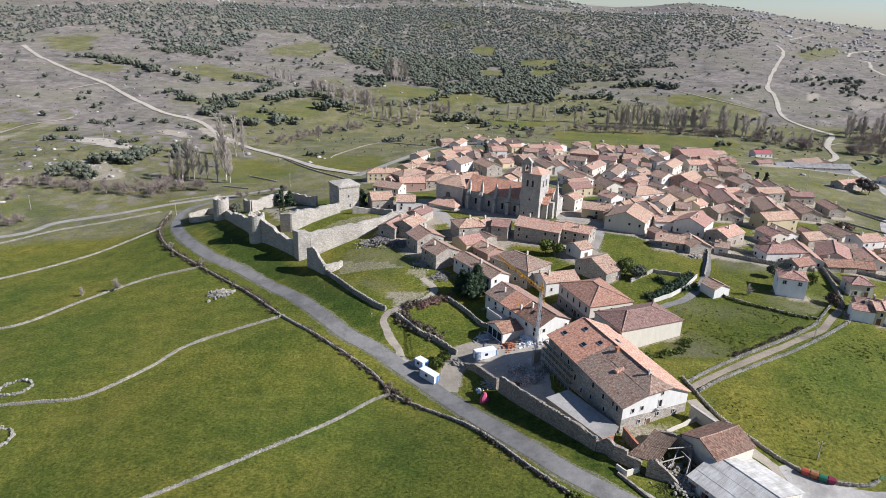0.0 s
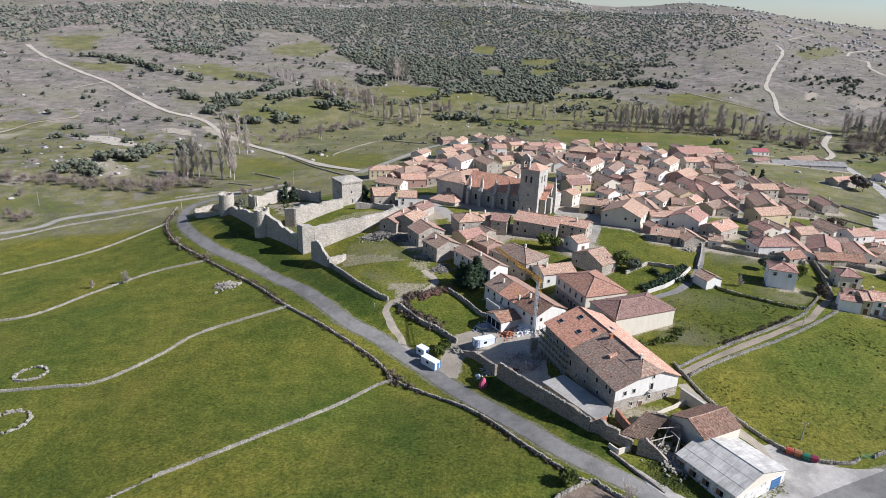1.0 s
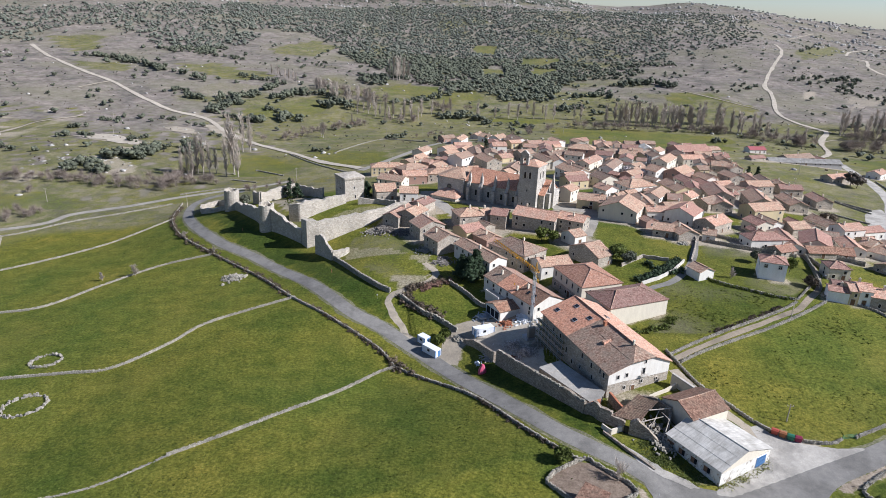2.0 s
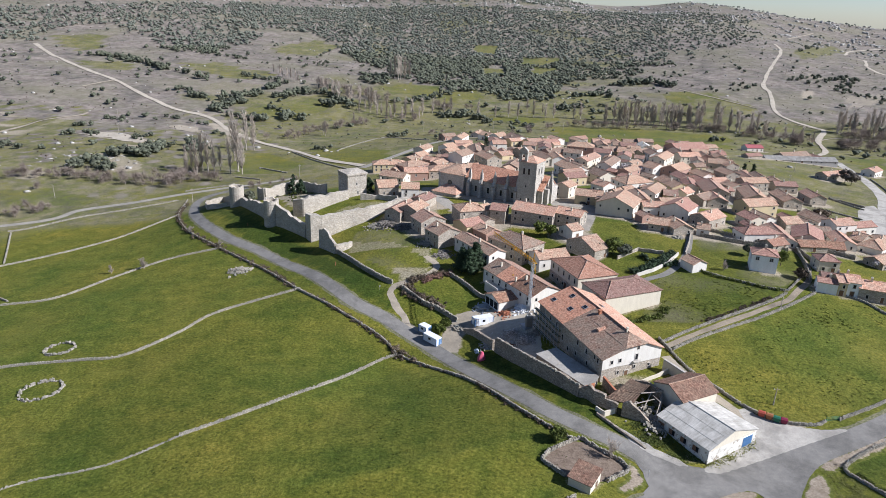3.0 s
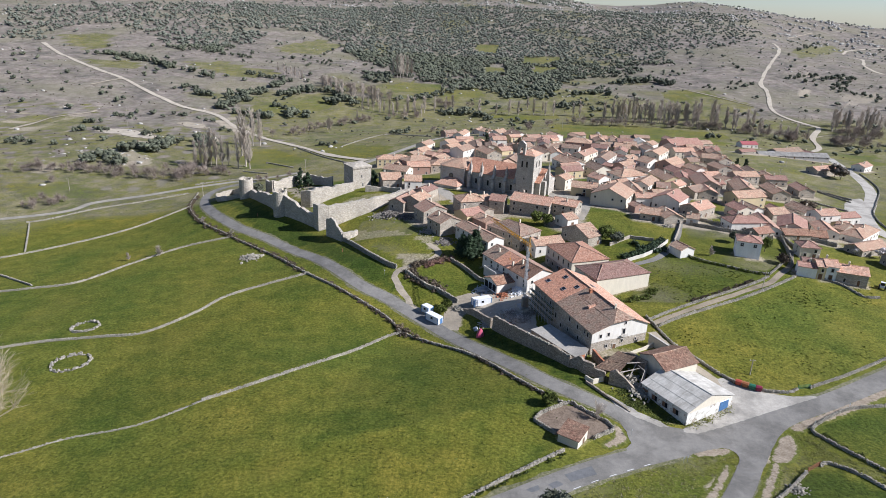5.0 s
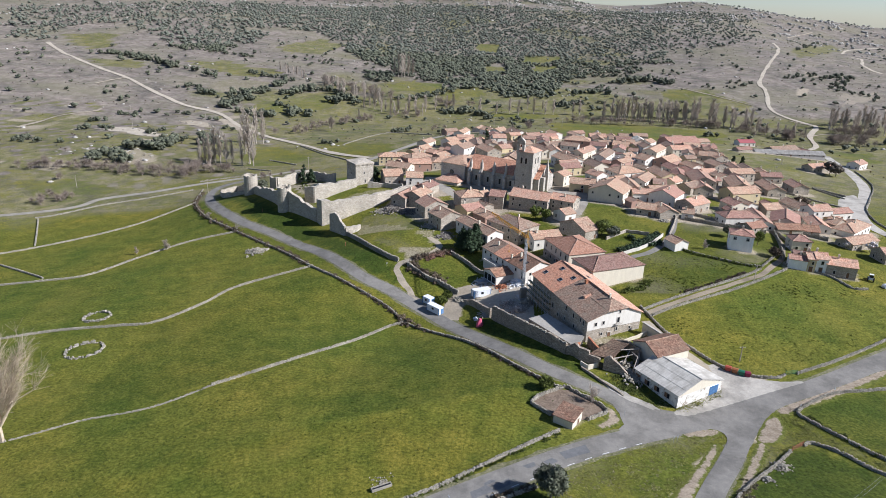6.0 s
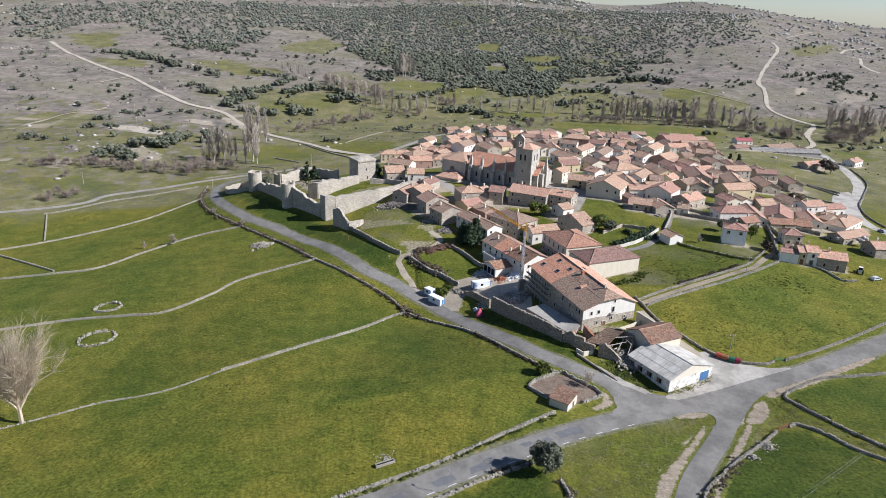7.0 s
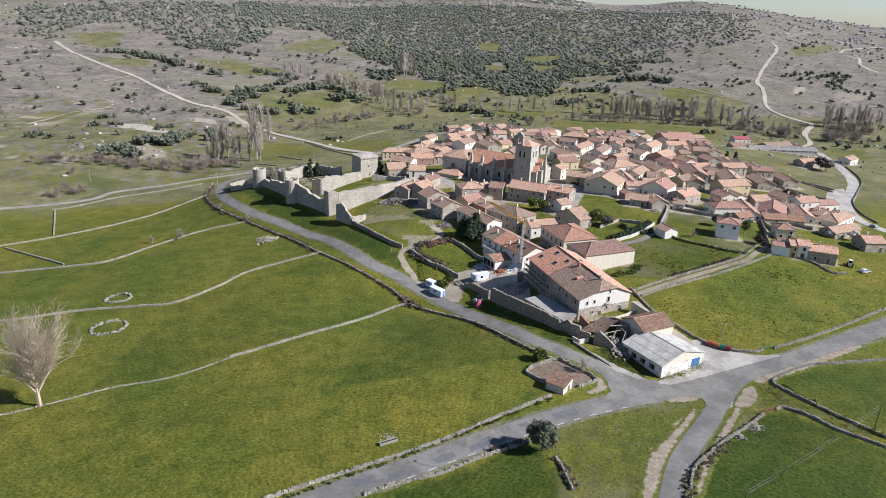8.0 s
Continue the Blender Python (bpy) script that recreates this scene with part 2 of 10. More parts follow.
PALE_CONCRETE = asphalt_mat("pale_concrete", (0.31, 0.28, 0.235), (0.42, 0.387, 0.332), (0.53, 0.495, 0.43), 0.6)
SLAB = asphalt_mat("weathered_concrete", (0.24, 0.222, 0.19), (0.35, 0.325, 0.285), (0.45, 0.42, 0.37), 0.5)
VERGE = mottled("verge", (0.085, 0.09, 0.035), (0.15, 0.145, 0.075), (0.27, 0.24, 0.16), 2.0, 0.2)
PAINT = plain("road_paint", (0.7, 0.7, 0.68), 0.7)
STONE = masonry("rubble_masonry", (0.29, 0.245, 0.19), (0.42, 0.36, 0.285), (0.54, 0.475, 0.385), 0.55, (0.34, 0.31, 0.26))
CASTLE_STONE = masonry("castle_masonry", (0.34, 0.295, 0.235), (0.47, 0.415, 0.335), (0.59, 0.535, 0.445), 0.6, (0.36, 0.33, 0.28))
YARD_STONE = masonry("weathered_yard_masonry", (0.20, 0.16, 0.12), (0.31, 0.255, 0.195), (0.46, 0.395, 0.315), 0.5, (0.25, 0.215, 0.17))
CHURCH_STONE = masonry("church_ashlar", (0.36, 0.325, 0.27), (0.47, 0.43, 0.37), (0.57, 0.53, 0.465), 0.7, (0.4, 0.37, 0.32))
FIELD_STONE = mottled("lichened_granite", (0.165, 0.148, 0.117), (0.305, 0.278, 0.226), (0.47, 0.437, 0.37), 4.0, 0.3, 0.95, 0.05, 0, 0.2)
PALE_ROCK = mottled("pale_bare_granite", (0.22, 0.2, 0.17), (0.34, 0.315, 0.275), (0.47, 0.445, 0.40), 0.9, 0.12, 0.95, 0.12)
ROCK = mottled("bare_granite", (0.24, 0.22, 0.19), (0.38, 0.36, 0.32), (0.52, 0.5, 0.46), 1.2, 0.15, 0.95, 0.15)
WALLS = {
    "W": plaster("clean_white_render", (0.86, 0.84, 0.79), (0.66, 0.62, 0.55)),
    "w": plaster("white_render", (0.73, 0.69, 0.61), (0.50, 0.44, 0.355)),
    "f": plaster("dirty_white_render", (0.60, 0.56, 0.48), (0.36, 0.32, 0.26)),
    "c": plaster("cream_render", (0.66, 0.59, 0.46), (0.48, 0.42, 0.33)),
    "y": plaster("yellow_render", (0.58, 0.47, 0.27), (0.42, 0.35, 0.24)),
    "k": plaster("brick_pink_render", (0.40, 0.25, 0.19), (0.3, 0.2, 0.16)),
    "r": plaster("grey_block", (0.42, 0.40, 0.37), (0.3, 0.28, 0.26)),
    "s": STONE,
}
FLAKED = flaked("flaked_render", (0.68, 0.655, 0.59), (0.33, 0.275, 0.21))
ROOFS = {
    "o": tiles("orange_clay_tiles", (0.34, 0.18, 0.125), (0.45, 0.265, 0.19), (0.57, 0.37, 0.28), (0.42, 0.325, 0.255), 0.4),
    "b": tiles("weathered_clay_tiles", (0.25, 0.145, 0.10), (0.37, 0.235, 0.168), (0.50, 0.35, 0.26), (0.37, 0.30, 0.225), 0.45),
    "d": tiles("dull_pink_tiles", (0.22, 0.115, 0.09), (0.31, 0.175, 0.138), (0.40, 0.25, 0.205), (0.3, 0.205, 0.165), 0.4),
    "t": tiles("terracotta_tiles", (0.38, 0.175, 0.11), (0.48, 0.25, 0.165), (0.57, 0.33, 0.23), (0.42, 0.27, 0.2), 0.2),
    "n": tiles("old_brown_tiles", (0.17, 0.088, 0.058), (0.265, 0.145, 0.097), (0.38, 0.225, 0.155), (0.26, 0.19, 0.135), 0.35),
    "R": plain("red_sheet_metal", (0.34, 0.10, 0.10), 0.6),
    "g": corrugated("dark_fibre_cement", (0.19, 0.175, 0.155), (0.26, 0.245, 0.22), (0.34, 0.32, 0.29)),
    "z": corrugated("grey_fibre_cement", (0.40, 0.37, 0.32), (0.53, 0.497, 0.435), (0.63, 0.60, 0.535)),
}
# dark tile colour stands in for a slope turned from the sun
SHADE_DARK_TILES = tiles("shade_dark_tiles", (0.07, 0.045, 0.032), (0.125, 0.08, 0.057), (0.20, 0.14, 0.10), (0.15, 0.115, 0.085), 0.5)
PANE = plain("dark_pane", (0.02, 0.022, 0.025), 0.15)
FRAME = plain("pale_stone_frame", (0.5, 0.46, 0.4), 0.8)
WOOD = plain("brown_wood", (0.16, 0.09, 0.05), 0.7)
WHITE = plain("white_paint", (0.75, 0.75, 0.74), 0.5)
CONTAINER_WHITE = plain("white_sheet", (0.72, 0.73, 0.75), 0.45)
BLUE = plain("blue_paint", (0.09, 0.19, 0.36), 0.5)
MAST_GREY = plain("pale_grey_paint", (0.55, 0.55, 0.54), 0.55)
CRANE_YELLOW = plain("crane_yellow", (0.65, 0.33, 0.02), 0.45)
GALVANISED = plain("galvanised_steel", (0.42, 0.43, 0.44), 0.45, 0.6)
RUST = mottled("rusty_iron", (0.12, 0.04, 0.02), (0.22, 0.08, 0.04), (0.32, 0.14, 0.08), 3.0, 0.4, 0.85, 0.01)
BRICK_RED = mottled("red_brick", (0.30, 0.11, 0.06), (0.42, 0.17, 0.09), (0.5, 0.24, 0.14), 3.0, 0.4, 0.9, 0.02)
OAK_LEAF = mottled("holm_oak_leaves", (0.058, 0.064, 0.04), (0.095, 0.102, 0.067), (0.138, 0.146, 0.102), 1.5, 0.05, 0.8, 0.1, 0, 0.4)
# far oaks: haze is put into the leaf colour as a paler grey-green
HAZE_OAK = mottled("haze_paled_oak_leaves", (0.088, 0.095, 0.072), (0.13, 0.138, 0.106), (0.18, 0.188, 0.146), 1.0, 0.03, 0.85, 0.1, 0, 0.3)
CONIFER = mottled("dark_conifer_leaves", (0.014, 0.026, 0.012), (0.03, 0.05, 0.022), (0.055, 0.08, 0.035), 2.0, 0.1, 0.8, 0.1, 0, 0.3)
BRAMBLE = mottled("bramble", (0.06, 0.045, 0.03), (0.105, 0.08, 0.054), (0.17, 0.135, 0.095), 2.5, 0.1, 0.95, 0.1, 0, 0.35)
BARK = mottled("pale_bare_wood", (0.26, 0.22, 0.175), (0.40, 0.35, 0.29), (0.54, 0.49, 0.42), 3.0, 0.2, 0.9, 0.02, 0, 0.25)
TWIG = mottled("pale_twigs", (0.30, 0.25, 0.20), (0.42, 0.36, 0.30), (0.54, 0.48, 0.41), 3.0, 0.2, 0.9, 0.02, 0, 0.25)
TRUNK = mottled("dark_bark", (0.06, 0.05, 0.04), (0.11, 0.09, 0.07), (0.17, 0.14, 0.11), 3.0, 0.2, 0.9, 0.02)
TUFT = mottled("rough_grass", (0.05, 0.066, 0.011), (0.085, 0.105, 0.017), (0.13, 0.145, 0.034), 2.0, 0.1, 0.9, 0.05, 0, 0.35)
COARSE = mottled("coarse_grass", (0.062, 0.08, 0.013), (0.088, 0.108, 0.018), (0.12, 0.138, 0.028), 2.0, 0.1, 0.9, 0.05, 0, 0.35)
BLOSSOM = mottled("blossom", (0.42, 0.38, 0.36), (0.55, 0.5, 0.48), (0.68, 0.63, 0.6), 2.0, 0.2, 0.9, 0.05, 0, 0.3)
THICKET = mottled("grey_brown_twigs", (0.16, 0.125, 0.10), (0.25, 0.203, 0.168), (0.36, 0.305, 0.26), 2.0, 0.1, 0.95, 0.02, 0, 0.4)
DEAD_TWIG = mottled("tan_dry_twigs", (0.32, 0.255, 0.175), (0.46, 0.38, 0.275), (0.58, 0.5, 0.385), 3.0, 0.2, 0.9, 0.02, 0, 0.25)
HAY = mottled("dead_grass", (0.12, 0.10, 0.055), (0.2, 0.175, 0.10), (0.3, 0.265, 0.17), 2.0, 0.2, 0.95, 0.05, 0, 0.35)
LIME = mottled("lime_rubble", (0.26, 0.22, 0.185), (0.46, 0.41, 0.36), (0.68, 0.63, 0.57), 2.5, 0.5, 0.95, 0.05, 0, 0.4)

BANK_GRASS = mottled("long_bank_grass", (0.105, 0.112, 0.022), (0.165, 0.17, 0.036), (0.24, 0.228, 0.07), 2.0, 0.2, 0.9, 0.05, 0, 0.35)
RUSSET = mottled("russet_dry_leaves", (0.11, 0.062, 0.045), (0.19, 0.11, 0.082), (0.27, 0.17, 0.13), 2.5, 0.3, 0.95, 0.04, 0, 0.35)
TWIG_HEAP = mottled("grey_brushwood", (0.09, 0.078, 0.066), (0.17, 0.15, 0.13), (0.30, 0.275, 0.245), 2.5, 0.3, 0.95, 0.04, 0, 0.4)

# ---- the lie of the land ----
# knolls and hollows: x, y, spread, height
KNOLLS = [
    (75, 225, 70, 6.73), (30, 300, 60, 5.09), (-50, 305, 40, 9.5), (-20, 212, 28, 4.74), (50, 137, 22, 2.46),
    (0, 60, 60, 2.33), (-110, 150, 70, 0.53), (-230, 270, 110, -11.49), (150, 350, 80, 5.89), (300, 450, 140, -7.19),
    (-100, 620, 150, -17.39), (10, 520, 120, 16.15), (-10, 165, 30, -8.21), (160, 90, 90, -5.22),
]
HOLLOWS = [
    (-60, 250, 22, -2.32), (65, 102, 22, -4.2), (-110, 310, 30, 5.41), (75, 72, 25, 2.65), (215, 470, 70, 8.02),
    (17, 222, 22, -2.33), (-265, 690, 120, 11.69), (-105, 95, 45, -3.39), (390, 670, 150, -6.07), (200, 330, 45, -2.27),
    (-275, 500, 80, 6.8), (-85, 225, 25, -0.22), (130, 200, 50, 3.37), (-250, 150, 70, -4.06),
]


# how far the skyline dips below the broad ridge, by bearing in degrees
CREST_AZ = (-8, 4, 8.1, 10.6, 12.9, 15.5, 17.3, 18.6, 21.3, 23.7, 25.7, 27.6, 29.4, 31.8, 42)
CREST_DROP = (0, 32, 48, 53, 49, 31, 13, 6, 18, 31, 43, 42, 39, 30, 20)


def ease(a, b, v):
    k = np.clip((v - a) / (b - a), 0, 1)
    return k * k * (3 - 2 * k)


def land(x, y):
    """Height of the ground."""
    x, y = np.asarray(x, float), np.asarray(y, float)
    near = 4.31 + 9.97 * x / 300 + -11.7 * y / 300
    for a, b, s, h in KNOLLS + HOLLOWS:
        near = near + h * np.exp(-((x - a) ** 2 + (y - b) ** 2) / (2 * s * s))
    r, az = np.hypot(x, y) + 1e-6, np.degrees(np.arctan2(x, y))
    crest = 200 - 62 * ease(2, 20, az) - 62 * ease(20, 36, az)
    foot = -24 + 6 * ease(-5, 30, az)
    bow = 0.55 + 0.45 * ease(5, 25, az)
    k = np.clip((r - 720) / 1630, 0, 1)
    back = np.clip((r - 2350) / 1200, 0, 1)
    hills = foot + (crest - foot) * (bow * k + (1 - bow) * k * k) - back * back * 260
    drop = np.interp(az, CREST_AZ, CREST_DROP)
    hills = hills - drop * k ** 5
    hills = hills + k * (1 - back) * (14 * np.sin(x / 170 + y / 260) + 9 * np.sin(y / 120 - x / 310 + 1))
    mixing = ease(520, 800, r)
    return near * (1 - mixing) + hills * mixing


def gz(x, y):
    return float(land(x, y))


# ---- building tools ----
def link(name, verts, faces, mats, slots=None, parent=None, label="", smooth=False):
    me = bpy.data.meshes.new(name)
    me.from_pydata(verts, [], faces)
    for m in mats if isinstance(mats, (list, tuple)) else [mats]:
        me.materials.append(m)
    if slots is not None:
        me.polygons.foreach_set("material_index", slots)
    if smooth:
        me.polygons.foreach_set("use_smooth", [True] * len(me.polygons))
    me.update()
    ob = new(name, me)
    if parent is not None:
        ob.parent = parent
    if label:
        ob["label"] = label
    return ob


def share(name, ob, parent, m):
    """Another object on the mesh of ob."""
    o = new(name, ob.data)
    o.parent, o.matrix_basis = parent, m
    return o


class Mesh:
    """A growing list of vertices and faces."""

    def __init__(self):
        self.v, self.f, self.s = [], [], []

    def add(self, verts, faces, slot=0):
        n = len(self.v)
        self.v += [tuple(p) for p in verts]
        self.f += [tuple(n + i for i in q) for q in faces]
        self.s += [slot] * len(faces)

    def box(self, x0, x1, y0, y1, z0, z1, slot=0):
        self.add([(x, y, z) for z in (z0, z1) for y in (y0, y1) for x in (x0, x1)],
                 [(0, 2, 3, 1), (4, 5, 7, 6), (0, 1, 5, 4), (2, 6, 7, 3), (0, 4, 6, 2), (1, 3, 7, 5)], slot)

    def hull8(self, low, high, slot=0):
        """A prism between two rings of the same number of points."""
        n = len(low)
        self.add(list(low) + list(high), [tuple(range(n - 1, -1, -1)), tuple(range(n, 2 * n))] +
                 [(i, (i + 1) % n, n + (i + 1) % n, n + i) for i in range(n)], slot)

    def beam(self, a, b, r, slot=0, r2=None, sides=4):
        a, b = Vector(a), Vector(b)
        d = (b - a).normalized()
        u = d.orthogonal().normalized()
        w = d.cross(u)
        ring = lambda c, q: [c + (u * math.cos(2 * math.pi * i / sides + 0.78) + w * math.sin(2 * math.pi * i / sides + 0.78)) * q for i in range(sides)]
        self.hull8(ring(a, r), ring(b, r if r2 is None else r2), slot)

    def done(self, name, mats, parent=None, label="", smooth=False):
        return link(name, self.v, self.f, mats, self.s, parent, label, smooth)


def base(name, x, y, rot, z=None, label="", category="", group="", kind=""):
    e = new(name)
    e.empty_display_size = 0.5
    e.matrix_basis = pose(x, y, gz(x, y) if z is None else z, 0, 0, rot)
    return tagged(e, label, category, group, kind)


def along(points, step):
    """Points at even steps along a line on the plan, rounded at the corners, with the direction."""
    p = np.array(points, float)
    if len(p) > 2:
        fine = []
        for i in range(len(p) - 1):
            a, b, c, d = p[max(i - 1, 0)], p[i], p[i + 1], p[min(i + 2, len(p) - 1)]
            for q in np.linspace(0, 1, 12, endpoint=False):
                fine.append(0.5 * (2 * b + (c - a) * q + (2 * a - 5 * b + 4 * c - d) * q * q + (3 * b - a - 3 * c + d) * q ** 3))
        p = np.array(fine + [p[-1]])
    seg = np.hypot(*np.diff(p, axis=0).T)
    s = np.concatenate([[0], np.cumsum(seg)])
    n = max(2, int(s[-1] / step) + 1)
    q = np.linspace(0, s[-1], n)
    x, y = np.interp(q, s, p[:, 0]), np.interp(q, s, p[:, 1])
    dx, dy = np.gradient(x), np.gradient(y)
    k = np.hypot(dx, dy) + 1e-9
    return x, y, dx / k, dy / k


def strip(name, points, width, mat, lift=0.1, step=2.5, wobble=0.0, label="", category="road", seed=1, kind="structure", across=4):
    """A band laid on the ground."""
    rnd = np.random.RandomState(seed)
    x, y, dx, dy = along(points, step)
    n = len(x)
    offs = np.linspace(-0.5, 0.5, across + 1)
    wob = np.convolve(rnd.randn(n + 8), np.ones(5) / 5, "same")[4:4 + n] * wobble
    wob2 = np.convolve(rnd.randn(n + 8), np.ones(5) / 5, "same")[4:4 + n] * wobble
    v = []
    for j, o in enumerate(offs):
        side = width * o + (wob if j == 0 else wob2 if j == across else 0)
        px, py = x - dy * side, y + dx * side
        v.append(np.stack([px, py, land(px, py) + lift - 0.04 * abs(o) * 2], -1))
    v = np.stack(v, 1).reshape(-1, 3)
    m = across + 1
    f = [(i * m + j, i * m + j + 1, (i + 1) * m + j + 1, (i + 1) * m + j) for i in range(n - 1) for j in range(across)]
    f = [q[::-1] for q in f]
    ob = link(name, v.tolist(), f, mat, smooth=True)
    return tagged(ob, label, category, "", kind)


def pave(name, points, mat, lift=0.1, label="", category="paving", seed=1, wobble=0.25):
    """A paved or bare patch with a rounded, uneven outline laid on the ground."""
    rs = np.random.RandomState(seed)
    p = [Vector(q) for q in points]
    for _ in range(2):
        p = [q for a, b in zip(p, p[1:] + p[:1]) for q in (a.lerp(b, 0.25), a.lerp(b, 0.75))]
    bm = bmesh.new()
    bm.faces.new([bm.verts.new((q.x + rs.normal(0, wobble), q.y + rs.normal(0, wobble), 0)) for q in p])
    bm.normal_update()
    bmesh.ops.triangulate(bm, faces=bm.faces[:], ngon_method="EAR_CLIP")
    for _ in range(4):
        long = [e for e in bm.edges if e.calc_length() > 2.2]
        if long:
            bmesh.ops.subdivide_edges(bm, edges=long, cuts=1)
            bmesh.ops.triangulate(bm, faces=[f for f in bm.faces if len(f.verts) > 3])
    for v in bm.verts:
        v.co.z = gz(v.co.x, v.co.y) + lift
    bmesh.ops.recalc_face_normals(bm, faces=bm.faces[:])
    me = bpy.data.meshes.new(name)
    bm.to_mesh(me)
    bm.free()
    if me.polygons[0].normal.z < 0:
        me.flip_normals()
    me.materials.append(mat)
    me.polygons.foreach_set("use_smooth", [True] * len(me.polygons))
    return tagged(new(name, me), label, category, "", "structure")


def worn(name, points, label, seed, mat=None, lift=0.09, rim=1.5):
    """A trodden patch whose bare middle frays out into the grass round it."""
    rs = np.random.RandomState(seed)
    q = np.array(points)
    for _ in range(2):
        nxt = np.roll(q, -1, 0)
        q = np.stack([q * 0.75 + nxt * 0.25, q * 0.25 + nxt * 0.75], 1).reshape(-1, 2)
    step = 0.5
    gx, gy = np.meshgrid(np.arange(q[:, 0].min() - step, q[:, 0].max() + 2 * step, step), np.arange(q[:, 1].min() - step, q[:, 1].max() + 2 * step, step))
    x, y = gx.ravel(), gy.ravel()
    a, b = q, np.roll(q, -1, 0)
    d = b - a
    u = np.clip(((x[:, None] - a[:, 0]) * d[:, 0] + (y[:, None] - a[:, 1]) * d[:, 1]) / (d ** 2).sum(1), 0, 1)
    away = np.hypot(x[:, None] - a[:, 0] - u * d[:, 0], y[:, None] - a[:, 1] - u * d[:, 1]).min(1)
    ins = inside(x, y, q.tolist())
    nx = gx.shape[1]
    i = (np.arange(gx.shape[0] - 1)[:, None] * nx + np.arange(nx - 1)[None]).ravel()
    f = np.stack([i, i + 1, i + nx + 1, i + nx], -1)
    f = f[ins[f].any(1)]
    keep, back = np.unique(f, return_inverse=True)
    v = np.stack([x, y, land(x, y) + lift * np.clip(away / 0.6, 0, 1) * ins], -1)[keep]
    ob = link(name, v.tolist(), back.reshape(-1, 4).tolist(), mat or TRODDEN, smooth=True)
    at = ob.data.attributes.new("worn", "FLOAT", "POINT")
    at.data.foreach_set("value", (np.clip(away / rim, 0, 1) * ins)[keep].astype(np.float32))
    return tagged(ob, label, "bare ground", "", "structure")


STONE_FACES = [(0, 3, 2, 1), (4, 5, 6, 7), (0, 1, 5, 4), (1, 2, 6, 5), (2, 3, 7, 6), (3, 0, 4, 7)]


def stones_at(mesh, rnd, x, y, z, sx, sy, sz, turn):
    """Irregular blocks with narrower tops; all arguments but the first two are arrays."""
    n = len(x)
    unit = np.array([(-1, -1, 0), (1, -1, 0), (1, 1, 0), (-1, 1, 0), (-0.8, -0.8, 1), (0.8, -0.8, 1), (0.8, 0.8, 1), (-0.8, 0.8, 1)])
    p = np.repeat(unit[None], n, 0) + rnd.uniform(-0.22, 0.22, (n, 8, 3))
    p *= np.stack([sx / 2, sy / 2, sz], -1)[:, None]
    c, s = np.cos(turn)[:, None], np.sin(turn)[:, None]
    q = np.stack([p[..., 0] * c - p[..., 1] * s + x[:, None], p[..., 0] * s + p[..., 1] * c + y[:, None], p[..., 2] + z[:, None]], -1)
    n0 = len(mesh.v)
    mesh.v += [tuple(a) for a in q.reshape(-1, 3).tolist()]
    mesh.f += [tuple(n0 + 8 * i + j for j in fc) for i in range(n) for fc in STONE_FACES]
    mesh.s += [0] * (6 * n)


def field_wall(points, high=1.1, wide=0.7, label="dry-stone field wall of pale lichened granite", seed=3, stone=0.32, mat=None, gap=0.0):
    """A dry-stone wall: courses of loose blocks, uneven on top."""
    rnd = np.random.RandomState(seed)
    m = Mesh()
    courses = max(3, int(round(high / 0.34)))
    for c in range(courses):
        for side in ((-1, 1) if c < courses - 1 else (0,)):
            x, y, dx, dy = along(points, stone * (1.0 + 0.15 * (c % 2)))
            n = len(x)
            keep = rnd.rand(n) > (gap + (0.18 if c == courses - 1 else 0.0))
            x, y, dx, dy = x[keep], y[keep], dx[keep], dy[keep]
            n = len(x)
            o = side * wide * 0.25 * (1 - 0.2 * c / courses) + rnd.uniform(-0.08, 0.08, n)
            px, py = x - dy * o + dx * rnd.uniform(-0.15, 0.15, n), y + dx * o + dy * rnd.uniform(-0.15, 0.15, n)
            z = land(px, py) - 0.12 + c * high / courses
            stones_at(m, rnd, px, py, z, stone * rnd.uniform(0.8, 1.35, n), wide * (0.55 if side else 0.75) * rnd.uniform(0.8, 1.2, n),
                      high / courses * rnd.uniform(0.95, 1.4, n), np.arctan2(dy, dx) + rnd.uniform(-0.25, 0.25, n))
    ob = m.done("dry_stone_wall", mat or FIELD_STONE)
    return tagged(ob, label, "stone wall", "field walls", "stuff")


